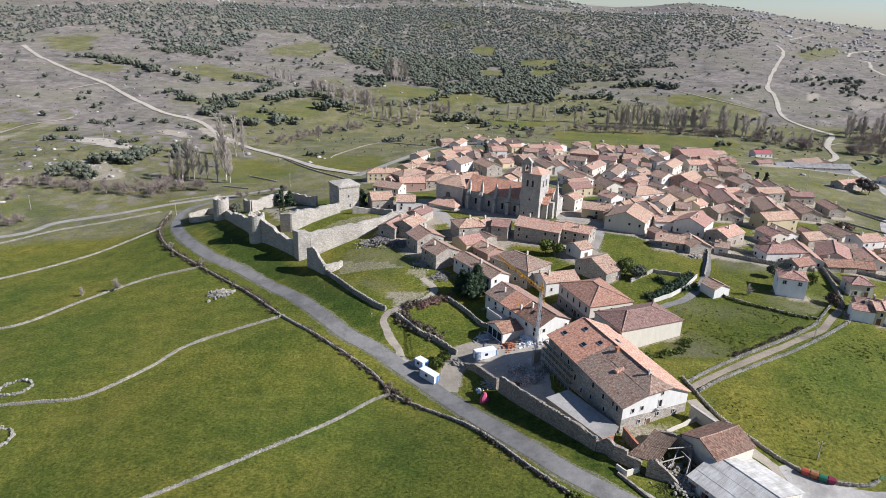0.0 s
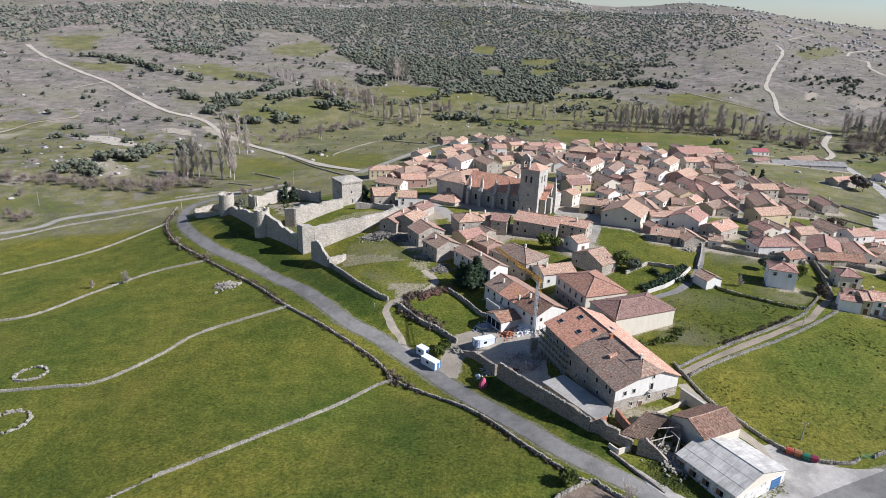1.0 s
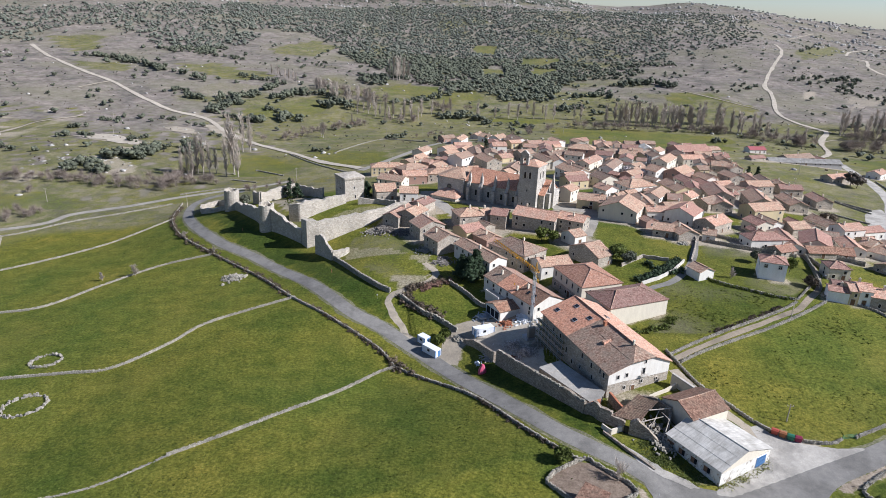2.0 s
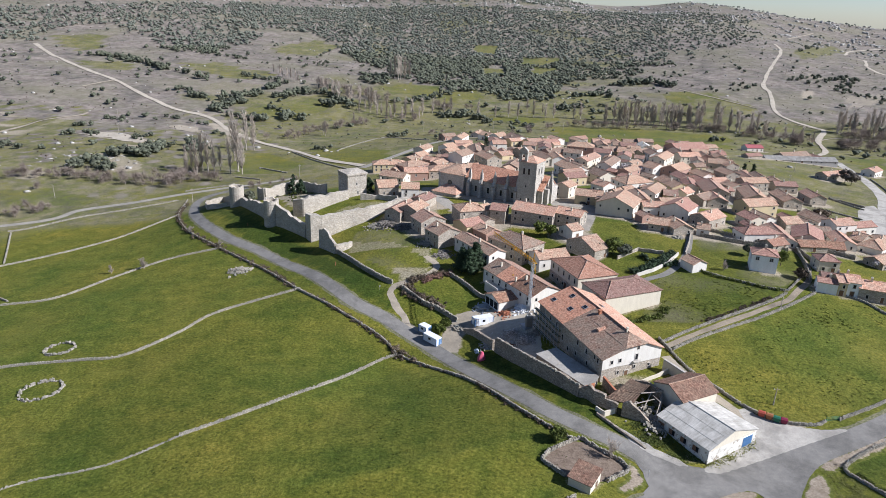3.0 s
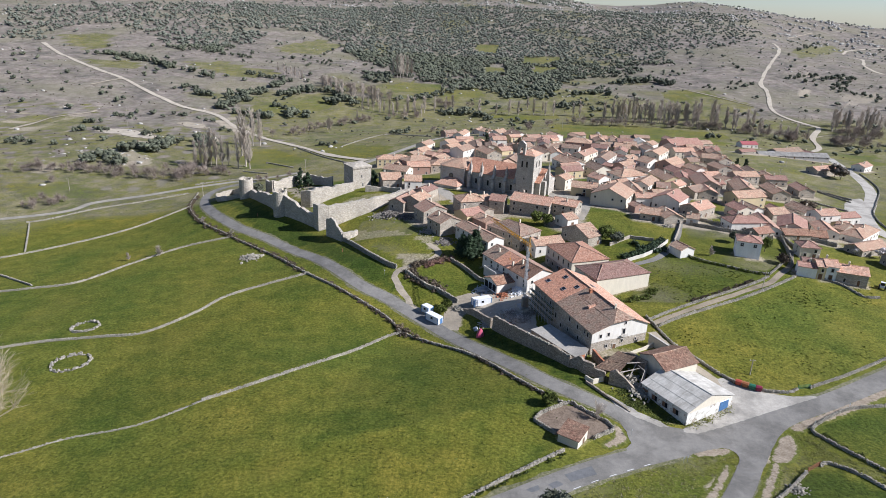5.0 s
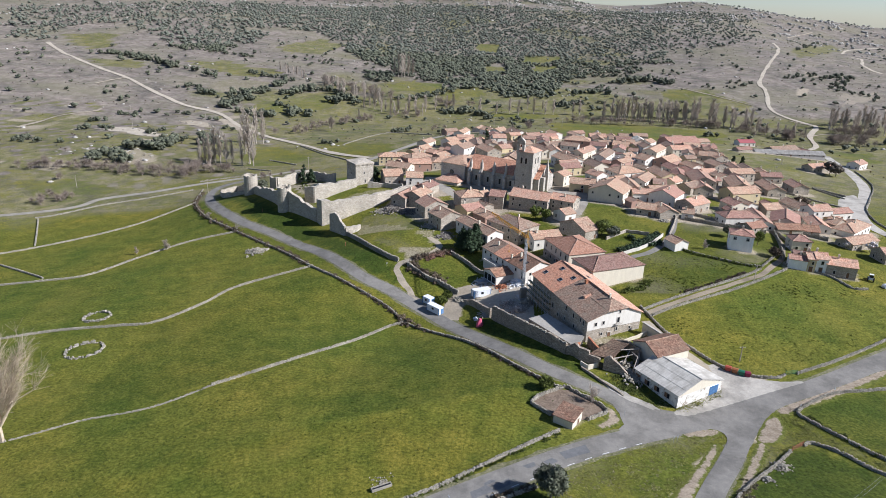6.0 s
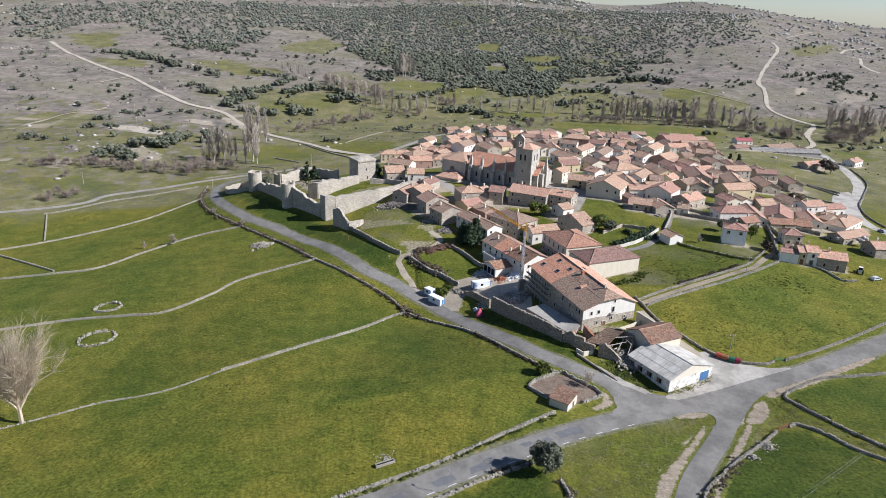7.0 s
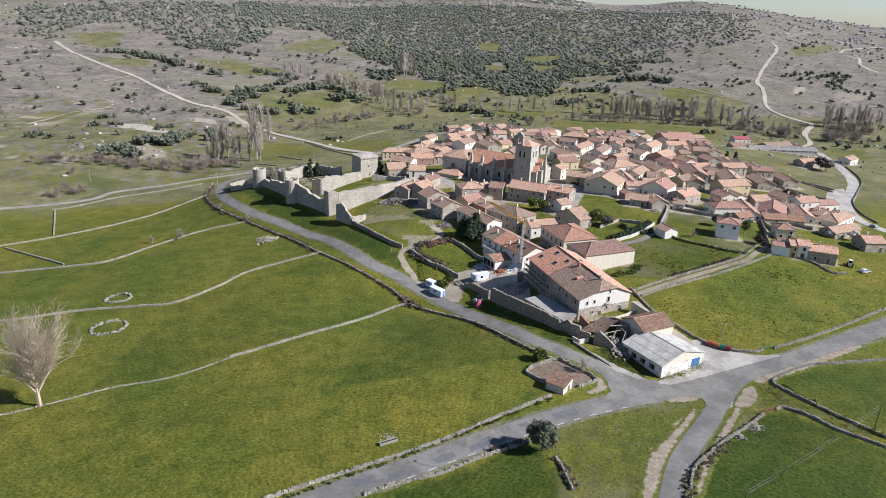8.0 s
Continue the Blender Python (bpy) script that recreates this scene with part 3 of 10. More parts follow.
def ragged_wall(name, points, heights, thick, mat, parent, seed=5, ruin=0.5, sink=2.0, step=0.7, below=None):
    """A mortared wall whose top is broken; heights are the tops above datum at the points given."""
    rnd = np.random.RandomState(seed)
    p = np.array(points, float)
    s = np.concatenate([[0], np.cumsum(np.hypot(*np.diff(p, axis=0).T))])
    n = max(2, int(s[-1] / step) + 1)
    q = np.unique(np.concatenate([np.linspace(0, s[-1], n), s]))
    x, y, h = np.interp(q, s, p[:, 0]), np.interp(q, s, p[:, 1]), np.interp(q, s, heights)
    n = len(q)
    dx, dy = np.gradient(x), np.gradient(y)
    k = np.hypot(dx, dy)
    dx, dy = dx / k, dy / k
    h = h + np.convolve(rnd.randn(n + 10), np.hanning(9)[1:8], "same")[5:5 + n] * ruin * 0.42
    h = h + (rnd.rand(n) - 0.5) * 0.3 * ruin
    low = land(x, y) - sink if below is None else h - below
    v = []
    for i in range(n):
        nx, ny, t = -dy[i] * thick / 2, dx[i] * thick / 2, rnd.uniform(-0.3, 0.3) * ruin
        v += [(x[i] + nx * 1.1, y[i] + ny * 1.1, low[i]), (x[i] - nx * 1.1, y[i] - ny * 1.1, low[i]), (x[i] - nx, y[i] - ny, h[i] + t), (x[i] + nx, y[i] + ny, h[i])]
    f = [(3, 2, 1, 0), tuple(4 * (n - 1) + j for j in range(4))]
    for i in range(n - 1):
        a, b = 4 * i, 4 * i + 4
        f += [(a + j, a + (j + 1) % 4, b + (j + 1) % 4, b + j) for j in range(4)]
    return link(name, v, f, mat, None, parent)


# ---- ground ----
def spaced(lo, hi, step, far, grow=1.09):
    core = list(np.arange(lo, hi + 0.1, step))
    a, s = [], step
    v = lo
    while v > -far:
        s *= grow
        v -= s
        a.append(v)
    b, s, v = [], step, hi
    while v < far:
        s *= grow
        v += s
        b.append(v)
    return np.array(a[::-1] + core + b)


def inside(px, py, poly):
    """Which points lie in a polygon."""
    c = np.zeros(np.shape(px), bool)
    for (x0, y0), (x1, y1) in zip(poly, poly[1:] + poly[:1]):
        if y0 != y1:
            c ^= ((y0 > py) != (y1 > py)) & (px < (x1 - x0) * (py - y0) / (y1 - y0) + x0)
    return c


def ripple(x, y, size, seed):
    """Cheap smooth noise on the plan, about -1 to 1."""
    r = random.Random(seed)
    out = 0
    for i in range(6):
        a, b, w = r.uniform(0, 6.28), r.uniform(0, 6.28), r.uniform(0.6, 1.7) / size
        out = out + np.sin((x * math.cos(a) + y * math.sin(a)) * w * 6.28 + b)
    return out / 3.0


BARE, TONES = [], []


def bare(points, amount=1.0):
    BARE.append((points, amount))


def make_ground(footprints):
    xs, ys = spaced(-290, 330, 3.0, 4200, 1.045), spaced(36, 480, 3.0, 4200, 1.035)
    gx, gy = np.meshgrid(xs, ys)
    z = land(gx, gy)
    nx, ny = len(xs), len(ys)
    v = np.stack([gx, gy, z], -1).reshape(-1, 3)
    i = np.arange(ny - 1)[:, None] * nx + np.arange(nx - 1)[None]
    f = np.stack([i, i + 1, i + nx + 1, i + nx], -1).reshape(-1, 4)
    ob = link("ground", v.tolist(), f.tolist(), LAND, smooth=True)
    x, y = v[:, 0], v[:, 1]
    r, az = np.hypot(x, y), np.degrees(np.arctan2(x, y))
    n1, n2, n3 = ripple(x, y, 90, 1), ripple(x, y, 260, 2), ripple(x, y, 40, 3)
    # near pastures are lush, the far side of the village drier, the hills heath with green clearings
    lush = 1.05 - 0.25 * ease(60, 160, -y - 0 * x) - 0.9 * ease(300, 430, y + 0.3 * np.abs(x)) + 0.2 * n1
    lush = lush - 0.7 * ease(-120, -220, x) * ease(300, 380, y)
    heath = (0.25 * n2 + 0.22 * n1) * ease(380, 560, r) + 0.75 * ease(760, 980, r) + 0.75 * ease(-150, -260, x) * ease(470, 640, y) - 0.05
    heath = heath + 0.35 * ease(250, 420, x) * ease(560, 760, y)
    heath = heath + (0.14 + 0.55 * ripple(x, y, 26, 33)) * ease(-110, -180, x) * ease(320, 380, y) * ease(760, 640, y)
    dirt = np.zeros(len(x))
    for kind, poly in MEADOWS:
        k = inside(x + 5 * n3, y + 7 * n1, poly) * 0.85
        heath = heath * (1 - k) + k * (0.5 if kind == "plough" else 0.0)
        # far clearings lose green with distance, haze worked into the cover colour
        lush = lush * (1 - k) + k * ((0.62 if kind == "lush" else 0.2) - 0.1 * ease(650, 1000, r))
        dirt = np.maximum(dirt, k * (0.42 if kind == "plough" else 0.0))
    for poly in DRY_YARDS:
        lush = np.where(inside(x, y, poly), 0.63 + 0.2 * n3, lush)
    near = (np.abs(x - 30) < 330) & (y > 60) & (y < 620)
    for (cx, cy, rot, hx, hy) in footprints:
        c, s = math.cos(radians(rot)), math.sin(radians(rot))
        u, w = np.abs((x - cx) * c + (y - cy) * s) - hx, np.abs(-(x - cx) * s + (y - cy) * c) - hy
        d = np.hypot(np.maximum(u, 0), np.maximum(w, 0))
        dirt = np.where(near, np.maximum(dirt, np.where(cy > 240, 0.85, 0.6) * ease(9.0 if cy > 240 else 1.6, 0.4, d + 1.5 * n3)), dirt)
    for poly, amount in BARE:
        dirt = np.where(inside(x, y, poly), np.maximum(dirt, amount), dirt)
    rocky = ease(0.75, 1.15, ripple(x, y, 60, 12) + 0.5 * n3) * ease(-120, -200, x) * ease(330, 420, y) * ease(760, 640, y)
    dirt = np.maximum(dirt, rocky * 0.6)
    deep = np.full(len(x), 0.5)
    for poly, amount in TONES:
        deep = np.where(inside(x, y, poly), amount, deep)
    col = np.stack([lush, dirt, heath, deep], -1).clip(0, 1)
    a = ob.data.color_attributes.new("cover", "FLOAT_COLOR", "POINT")
    a.data.foreach_set("color", col.reshape(-1).astype(np.float32))
    return tagged(ob, "rolling pasture, heath hillside and trodden earth", "ground", "", "structure")


# ---- houses ----
def window_meshes():
    """A window's stone surround and, set back in it, its dark pane."""
    m = Mesh()
    for a in ((-0.62, -0.45, -0.75, 0.75), (0.45, 0.62, -0.75, 0.75)):
        m.box(a[0], a[1], -0.07, 0.05, a[2], a[3])
    m.box(-0.62, 0.62, -0.07, 0.05, 0.75, 0.93)
    m.box(-0.7, 0.7, -0.13, 0.05, -0.92, -0.75)
    fr = m.done("window", FRAME)
    m = Mesh()
    m.box(-0.45, 0.45, -0.025, 0.03, -0.75, 0.75)
    pn = m.done("pane", PANE)
    m = Mesh()
    m.box(-0.03, 0.03, -0.05, -0.02, -0.75, 0.75)
    m.box(-0.45, 0.45, -0.05, -0.02, 0.1, 0.16)
    br = m.done("glazing_bar", WHITE)
    m = Mesh()
    m.box(-0.65, -0.5, -0.08, 0.05, 0, 2.1)
    m.box(0.5, 0.65, -0.08, 0.05, 0, 2.1)
    m.box(-0.65, 0.65, -0.08, 0.05, 2.1, 2.3)
    df = m.done("door", FRAME)
    m = Mesh()
    m.box(-0.5, 0.5, -0.03, 0.04, 0, 2.1)
    for xx in (-0.25, 0.0, 0.25):
        m.box(xx - 0.1, xx + 0.1, -0.045, -0.03, 0.1, 2.0)
    dl = m.done("leaf", WOOD)
    m = Mesh()
    m.box(-0.3, 0.3, -0.3, 0.3, -0.8, 1.1)
    m.box(-0.38, 0.38, -0.38, 0.38, 1.1, 1.25)
    m.box(-0.2, 0.2, -0.2, 0.2, 1.25, 1.5)
    ch = m.done("chimney", WALLS["c"])
    return fr, pn, br, df, dl, ch


PATTERNS = window_meshes()


def put_window(parent, x, y, z, face, sx=1.0, sz=1.0, bars=False):
    """face: degrees by which the window's outside is turned from -y."""
    m = pose(x, y, z, 0, 0, face) @ Matrix.Diagonal((sx, 1, sz, 1))
    w = share("window", PATTERNS[0], parent, m)
    share("pane", PATTERNS[1], w, Matrix())
    if bars:
        share("glazing_bar", PATTERNS[2], w, Matrix())
    return w


def put_door(parent, x, y, z, face, sx=1.0, sz=1.0):
    d = share("door", PATTERNS[3], parent, pose(x, y, z, 0, 0, face) @ Matrix.Diagonal((sx, 1, sz, 1)))
    share("leaf", PATTERNS[4], d, Matrix())
    return d


def roof_sheet(m, a, b, c, d, rnd, nu=6, nv=3, thick=0.22, sag=0.12):
    """A slightly sagging slab between four corners (a, b along the eave; d, c along the ridge)."""
    a, b, c, d = map(Vector, (a, b, c, d))
    n = (b - a).cross(d - a).normalized()
    if n.z < 0:
        n = -n
    top, low = [], []
    for j in range(nv + 1):
        for i in range(nu + 1):
            u, w = i / nu, j / nv
            p = (a * (1 - u) + b * u) * (1 - w) + (d * (1 - u) + c * u) * w
            p = p - Vector((0, 0, sag * math.sin(math.pi * u) * (0.4 + 0.6 * w))) + n * rnd.uniform(-0.03, 0.03)
            top.append(p)
            low.append(p - n * thick)
    k, cnt = nu + 1, len(top)
    f = []
    for j in range(nv):
        for i in range(nu):
            q = (j * k + i, j * k + i + 1, (j + 1) * k + i + 1, (j + 1) * k + i)
            f += [q, tuple(cnt + e for e in q[::-1])]
    rim = [i for i in range(k)] + [j * k + nu for j in range(1, nv + 1)] + [nv * k + i for i in range(nu - 1, -1, -1)] + [j * k for j in range(nv - 1, 0, -1)]
    f += [(rim[i - 1], rim[i], cnt + rim[i], cnt + rim[i - 1]) for i in range(len(rim))]
    m.add(top + low, f)


FOOTPRINTS = []


def house(x, y, rot, L, w, h, shape="g", wall="s", roof="b", rise=0.42, label="", z=None, windows=True, chimneys=None, sink=2.0, name="house", category="house", group="village houses", over=0.35, bars=False):
    """A house with its ridge along its own x: gable 'g' or hip 'h'."""
    rnd = random.Random(int(x * 13 + y * 7 + L * 5))
    x, y = float(x), float(y)
    words = {"w": "white-rendered", "W": "clean white-rendered", "c": "cream-rendered", "y": "yellow-rendered", "k": "brick-pink", "r": "grey block", "s": "rubble-stone"}[wall]
    rw = {"o": "orange clay-tile", "b": "weathered clay-tile", "d": "dull pink tile", "t": "terracotta tile", "n": "old brown tile", "g": "dark grey sheet", "R": "red sheet-metal", "z": "grey fibre-cement"}[roof]
    e = base(name, x, y, rot, z, label or f"{words} village house with a {'hipped' if shape == 'h' else 'gabled'} {rw} roof", category, group)
    FOOTPRINTS.append((x, y, rot, L / 2, w / 2))
    hx, hy, top = L / 2, w / 2, h + w / 2 * rise
    m = Mesh()
    if shape == "g":
        ring = [(-hy, -sink), (hy, -sink), (hy, h), (0, top), (-hy, h)]
        m.hull8([(-hx, q, r) for q, r in ring], [(hx, q, r) for q, r in ring])
    else:
        m.box(-hx, hx, -hy, hy, -sink, h)
    m.done("wall", WALLS[wall], e)
    m = Mesh()
    ex, ey = hx + (over if shape == "g" else over), hy + over
    drop = over * rise
    lift = 0.24
    if shape == "g":
        for s in (-1, 1):
            roof_sheet(m, (-ex, s * ey, h - drop + lift), (ex, s * ey, h - drop + lift), (ex, 0, top + lift), (-ex, 0, top + lift), rnd, max(4, int(L / 2)))
    else:
        rx = max(hx - hy, 0.3)
        for s in (-1, 1):
            roof_sheet(m, (-ex, s * ey, h - drop + lift), (ex, s * ey, h - drop + lift), (rx, 0, top + lift), (-rx, 0, top + lift), rnd, max(4, int(L / 2)))
            roof_sheet(m, (s * ex, -ey, h - drop + lift), (s * ex, ey, h - drop + lift), (s * rx, 0.02, top + lift), (s * rx, -0.02, top + lift), rnd, 4)
    rf = m.done("roof", ROOFS[roof], e)
    if roof in "obdtn":
        m = Mesh()
        rx = ex if shape == "g" else max(hx - hy, 0.3)
        nn = max(2, int(2 * rx / 0.9))
        for i in range(nn):
            xa = -rx + 2 * rx * i / nn
            sg = 0.12 * math.sin(math.pi * (i + 0.5) / nn)
            m.beam((xa, 0, top + lift - sg), (xa + 2 * rx / nn + 0.05, 0, top + lift - sg + 0.02), 0.15, sides=6)
        if shape == "h":
            for sx in (-1, 1):
                for sy in (-1, 1):
                    m.beam((sx * ex, sy * ey, h - drop + lift), (sx * rx, 0, top + lift), 0.15, sides=6)
        tagged(m.done("ridge_cap", ROOFS["o" if roof in "ot" else "b"], rf), kind="stuff")
    if windows:
        floors = 2 if h >= 4.4 else 1
        for s in (-1, 1):
            cols = max(1, int(L / 3.6))
            for fl in range(floors):
                for c in range(cols):
                    if rnd.random() < 0.75:
                        px = -hx + (c + 0.5) * L / cols + rnd.uniform(-0.3, 0.3)
                        zz = (1.55 if fl == 0 else h - 1.35)
                        if fl == 0 and c == cols // 2:
                            put_door(e, px, s * (hy + 0.01), 0.0, 0 if s < 0 else 180, rnd.uniform(0.9, 1.4))
                        else:
                            put_window(e, px, s * (hy + 0.01), zz, 0 if s < 0 else 180, rnd.uniform(0.75, 1.1), rnd.uniform(0.65, 0.9), bars)
            cols = max(1, int(w / 4.0))
            for fl in range(floors):
                for c in range(cols):
                    if rnd.random() < 0.6:
                        py = -hy + (c + 0.5) * w / cols
                        put_window(e, s * (hx + 0.01), py, 1.55 if fl == 0 else h - 1.35, 90 * s, rnd.uniform(0.7, 1.0), rnd.uniform(0.6, 0.85), bars)
    n = rnd.choice((0, 1, 1)) if chimneys is None else chimneys
    for i in range(n):
        cx, cy = rnd.uniform(-0.6, 0.6) * hx * (1 if shape == "g" else 0.5), rnd.choice((-1, 1)) * rnd.uniform(0.1, 0.4) * hy
        share("chimney", PATTERNS[5], e, pose(cx, cy, top - abs(cy) * rise + 0.3))
    return e


# ---- roads and tracks ----
TRACKS, DRY_YARDS = [], []
strip("verge", [(52.2, 99.6), (43.0, 109.4), (33.8, 116.2), (25.8, 123.8), (15.6, 138.0), (4.2, 155.2), (-6.5, 169.4), (-20.5, 182.8), (-35.4, 194.3), (-60.4, 225.1), (-82.3, 249.7), (-105.3, 269.8), (-127.7, 298.2), (-143.7, 329.5), (-150.6, 356.5), (-145.5, 372.6), (-129.4, 383.4)], 6.7, VERGE, 0.07, 0.9, 0.55, "worn grass and gravel road verge", "verge", 40)
strip("castle_road", [(52.2, 99.6), (43.0, 109.4), (33.8, 116.2), (25.8, 123.8), (15.6, 138.0), (4.2, 155.2), (-6.5, 169.4), (-20.5, 182.8), (-35.4, 194.3), (-60.4, 225.1), (-82.3, 249.7), (-105.3, 269.8), (-127.7, 298.2), (-143.7, 329.5), (-150.6, 356.5), (-145.5, 372.6), (-129.4, 383.4)], 5.0, ASPHALT, 0.14, 2.5, 0.08, "grey asphalt road below the castle wall", seed=2)
strip("verge", [(-75, 19), (-50, 32.6), (-30.0, 44.4), (-18.3, 52.0), (-7.6, 58.1), (4.1, 65.6), (16.8, 73.6), (30.8, 82.3), (47.5, 91.8), (65.9, 100.7), (84.5, 109.1), (104.1, 117.6), (125.3, 129.3), (141.7, 138.9), (161.4, 150.2), (230, 185), (330, 230)], 8.6, VERGE, 0.05, 0.9, 0.55, "worn grass and gravel road verge", "verge", 41)
strip("country_road", [(-75, 19), (-50, 32.6), (-30.0, 44.4), (-18.3, 52.0), (-7.6, 58.1), (4.1, 65.6), (16.8, 73.6), (30.8, 82.3), (47.5, 91.8), (65.9, 100.7), (84.5, 109.1), (104.1, 117.6), (125.3, 129.3), (141.7, 138.9), (161.4, 150.2), (230, 185), (330, 230)], 6.5, ASPHALT, 0.12, 2.5, 0.08, "patched grey asphalt country road", seed=3)
strip("verge", [(76.6, 104.0), (73.2, 95.2), (66.8, 84.8), (63.0, 79.2), (58.6, 73.1), (52.9, 64.3), (48.9, 56.2), (45.5, 47.2), (40, 30), (30, 0), (15, -60)], 7.6, VERGE, 0.03, 0.9, 0.55, "worn grass and gravel road verge", "verge", 42)
strip("side_road", [(76.6, 104.0), (73.2, 95.2), (66.8, 84.8), (63.0, 79.2), (58.6, 73.1), (52.9, 64.3), (48.9, 56.2), (45.5, 47.2), (40, 30), (30, 0), (15, -60)], 5.0, ASPHALT, 0.1, 2.5, 0.08, "narrow asphalt side road", seed=4)
strip("verge", [(-420, 250), (-330, 280), (-234.4, 322.3), (-217.7, 345.2), (-193.0, 359.4), (-169.9, 374.8), (-146.7, 386.0), (-124.5, 393.5), (-105.7, 403.2)], 8.1, VERGE, 0.03, 0.9, 0.55, "worn grass and gravel road verge", "verge", 43)
strip("pasture_road", [(-420, 250), (-330, 280), (-234.4, 322.3), (-217.7, 345.2), (-193.0, 359.4), (-169.9, 374.8), (-146.7, 386.0), (-124.5, 393.5), (-105.7, 403.2)], 4.4, CONCRETE, 0.1, 2.5, 0.08, "pale asphalt road along the pastures", seed=5)
strip("concrete_road", [(208.4, 238.1), (205.0, 249.5), (204.3, 262.1), (210.1, 282.8), (222.2, 306.3), (240.0, 333.0), (259.4, 366.1), (275.8, 408.2), (291.2, 455.2), (314.3, 513.0)], 6.6, PALE_CONCRETE, 0.1, 2.5, 0.25, "wide pale concrete village road", seed=6)
strip("earth_lane", [(64.3, 152.0), (74.5, 159.5), (86.8, 167.2), (97.8, 173.7), (109.0, 180.8), (115.5, 185.0), (122.8, 193.0), (130.3, 201.6), (134.8, 211.0), (138.4, 221.0), (142.4, 238.0)], 2.0, LANE_EARTH, 0.1, 2.5, 0.25, "pale earth lane between stone walls", seed=7)
strip("village_lane", [(64.0, 193.0), (72.1, 198.2), (78.0, 201.4), (83.9, 207.4), (90.8, 217.8), (96.6, 231.2), (101.3, 243.8), (106.4, 258.8), (112.7, 275.1), (127.5, 306.6)], 2.7, ASPHALT, 0.1, 2.5, 0.25, "paved village lane", seed=8)
strip("earth_path", [(-9.4, 173.4), (-11.8, 178.1), (-14.4, 184.4), (-17.8, 190.3), (-20.0, 196.4), (-18.6, 201.0), (-13.6, 204.6), (-7.0, 209.4), (-4.0, 216.0), (-9.0, 224.0)], 2.5, TRACK, 0.09, 0.8, 0.4, "worn earth path up to the dry yard", seed=9)
pave("yard_floor", [(9.0, 172.0), (13.6, 167.0), (16.6, 160.0), (24.0, 148.6), (30.4, 150.4), (29.0, 160.0), (31.0, 171.0), (30.0, 182.0), (20.0, 184.0), (10.0, 181.0)], PALE_TRACK, 0.1, "pale sandy floor of the building yard", seed=34)
pave("path_mouth", [(-12.6, 181.0), (-10.0, 178.6), (-4.6, 172.6), (-7.6, 172.8), (-13.4, 178.2)], TRACK, 0.08, "worn earth where the path meets the road", seed=33)
TRACKS.append(([(-639.3, 1001.5), (-575.6, 934.7), (-491.8, 859.4), (-419.5, 801.0), (-346.4, 728.3), (-303.4, 691.7), (-259.3, 668.8), (-215.0, 606.3), (-173.9, 557.1), (-141.1, 524.9), (-96.6, 464.7), (-62.8, 429.6)], 5.5))
strip("dirt_road", [(-639.3, 1001.5), (-575.6, 934.7), (-491.8, 859.4), (-419.5, 801.0), (-346.4, 728.3), (-303.4, 691.7), (-259.3, 668.8), (-215.0, 606.3), (-173.9, 557.1), (-141.1, 524.9), (-96.6, 464.7), (-62.8, 429.6)], 5.8, PALE_TRACK, 0.5, 6, 1.2, "pale dirt road climbing the heath", seed=10)
strip("village_road", [(-62.1, 424.1), (-39.7, 468.1), (-12.8, 529.8), (15.2, 548.7)], 6, CONCRETE, 0.1, 2.5, 0.25, "pale road into the village", seed=11)
TRACKS.append(([(619.5, 1326.2), (573.8, 1196.9), (482.7, 1028.4), (424.2, 911.1), (415.3, 867.8), (378.5, 765.1), (377.1, 721.5), (387.6, 691.5), (389.2, 676.7), (360.8, 630.5), (338.3, 574.8), (312.6, 543.1)], 5.5))
strip("dirt_road", [(619.5, 1326.2), (573.8, 1196.9), (482.7, 1028.4), (424.2, 911.1), (415.3, 867.8), (378.5, 765.1), (377.1, 721.5), (387.6, 691.5), (389.2, 676.7), (360.8, 630.5), (338.3, 574.8), (312.6, 543.1)], 5.0, PALE_TRACK, 0.5, 6, 1.2, "pale dirt road winding up the hill", seed=12)
TRACKS.append(([(712.1, 1241.4), (825.7, 1430.3), (916.8, 1532.9), (994.3, 1582.8)], 6.5))
strip("dirt_road", [(712.1, 1241.4), (825.7, 1430.3), (916.8, 1532.9), (994.3, 1582.8)], 5.4, PALE_TRACK, 0.5, 6, 1.2, "pale dirt road on the hill", seed=13)
TRACKS.append(([(702.4, 1192.0), (707.8, 1169.6), (669.6, 1096.9), (656.5, 1046.5), (657.6, 1021.2)], 6.5))
strip("dirt_road", [(702.4, 1192.0), (707.8, 1169.6), (669.6, 1096.9), (656.5, 1046.5), (657.6, 1021.2)], 5.4, PALE_TRACK, 0.5, 6, 1.2, "pale dirt road on the hill", seed=14)
TRACKS.append(([(-404.3, 550.3), (-401.6, 578.2), (-399.6, 610.6), (-376.4, 639.8), (-375.7, 649.7)], 3.5))
strip("dirt_road", [(-404.3, 550.3), (-401.6, 578.2), (-399.6, 610.6), (-376.4, 639.8), (-375.7, 649.7)], 3.5, TRACK, 0.5, 8, 1.5, "faint dirt track in dry pasture", seed=15)
TRACKS.append(([(-439.3, 759.6), (-431.3, 783.6), (-422.7, 801.4)], 3))
strip("dirt_road", [(-439.3, 759.6), (-431.3, 783.6), (-422.7, 801.4)], 3, TRACK, 0.5, 8, 1.5, "faint dirt track on the heath", seed=16)
TRACKS.append(([(372.1, 703.7), (391.9, 679.0), (402.9, 664.4)], 3))
strip("dirt_road", [(372.1, 703.7), (391.9, 679.0), (402.9, 664.4)], 3, TRACK, 0.5, 8, 1.5, "pale dirt track by the stream", seed=17)
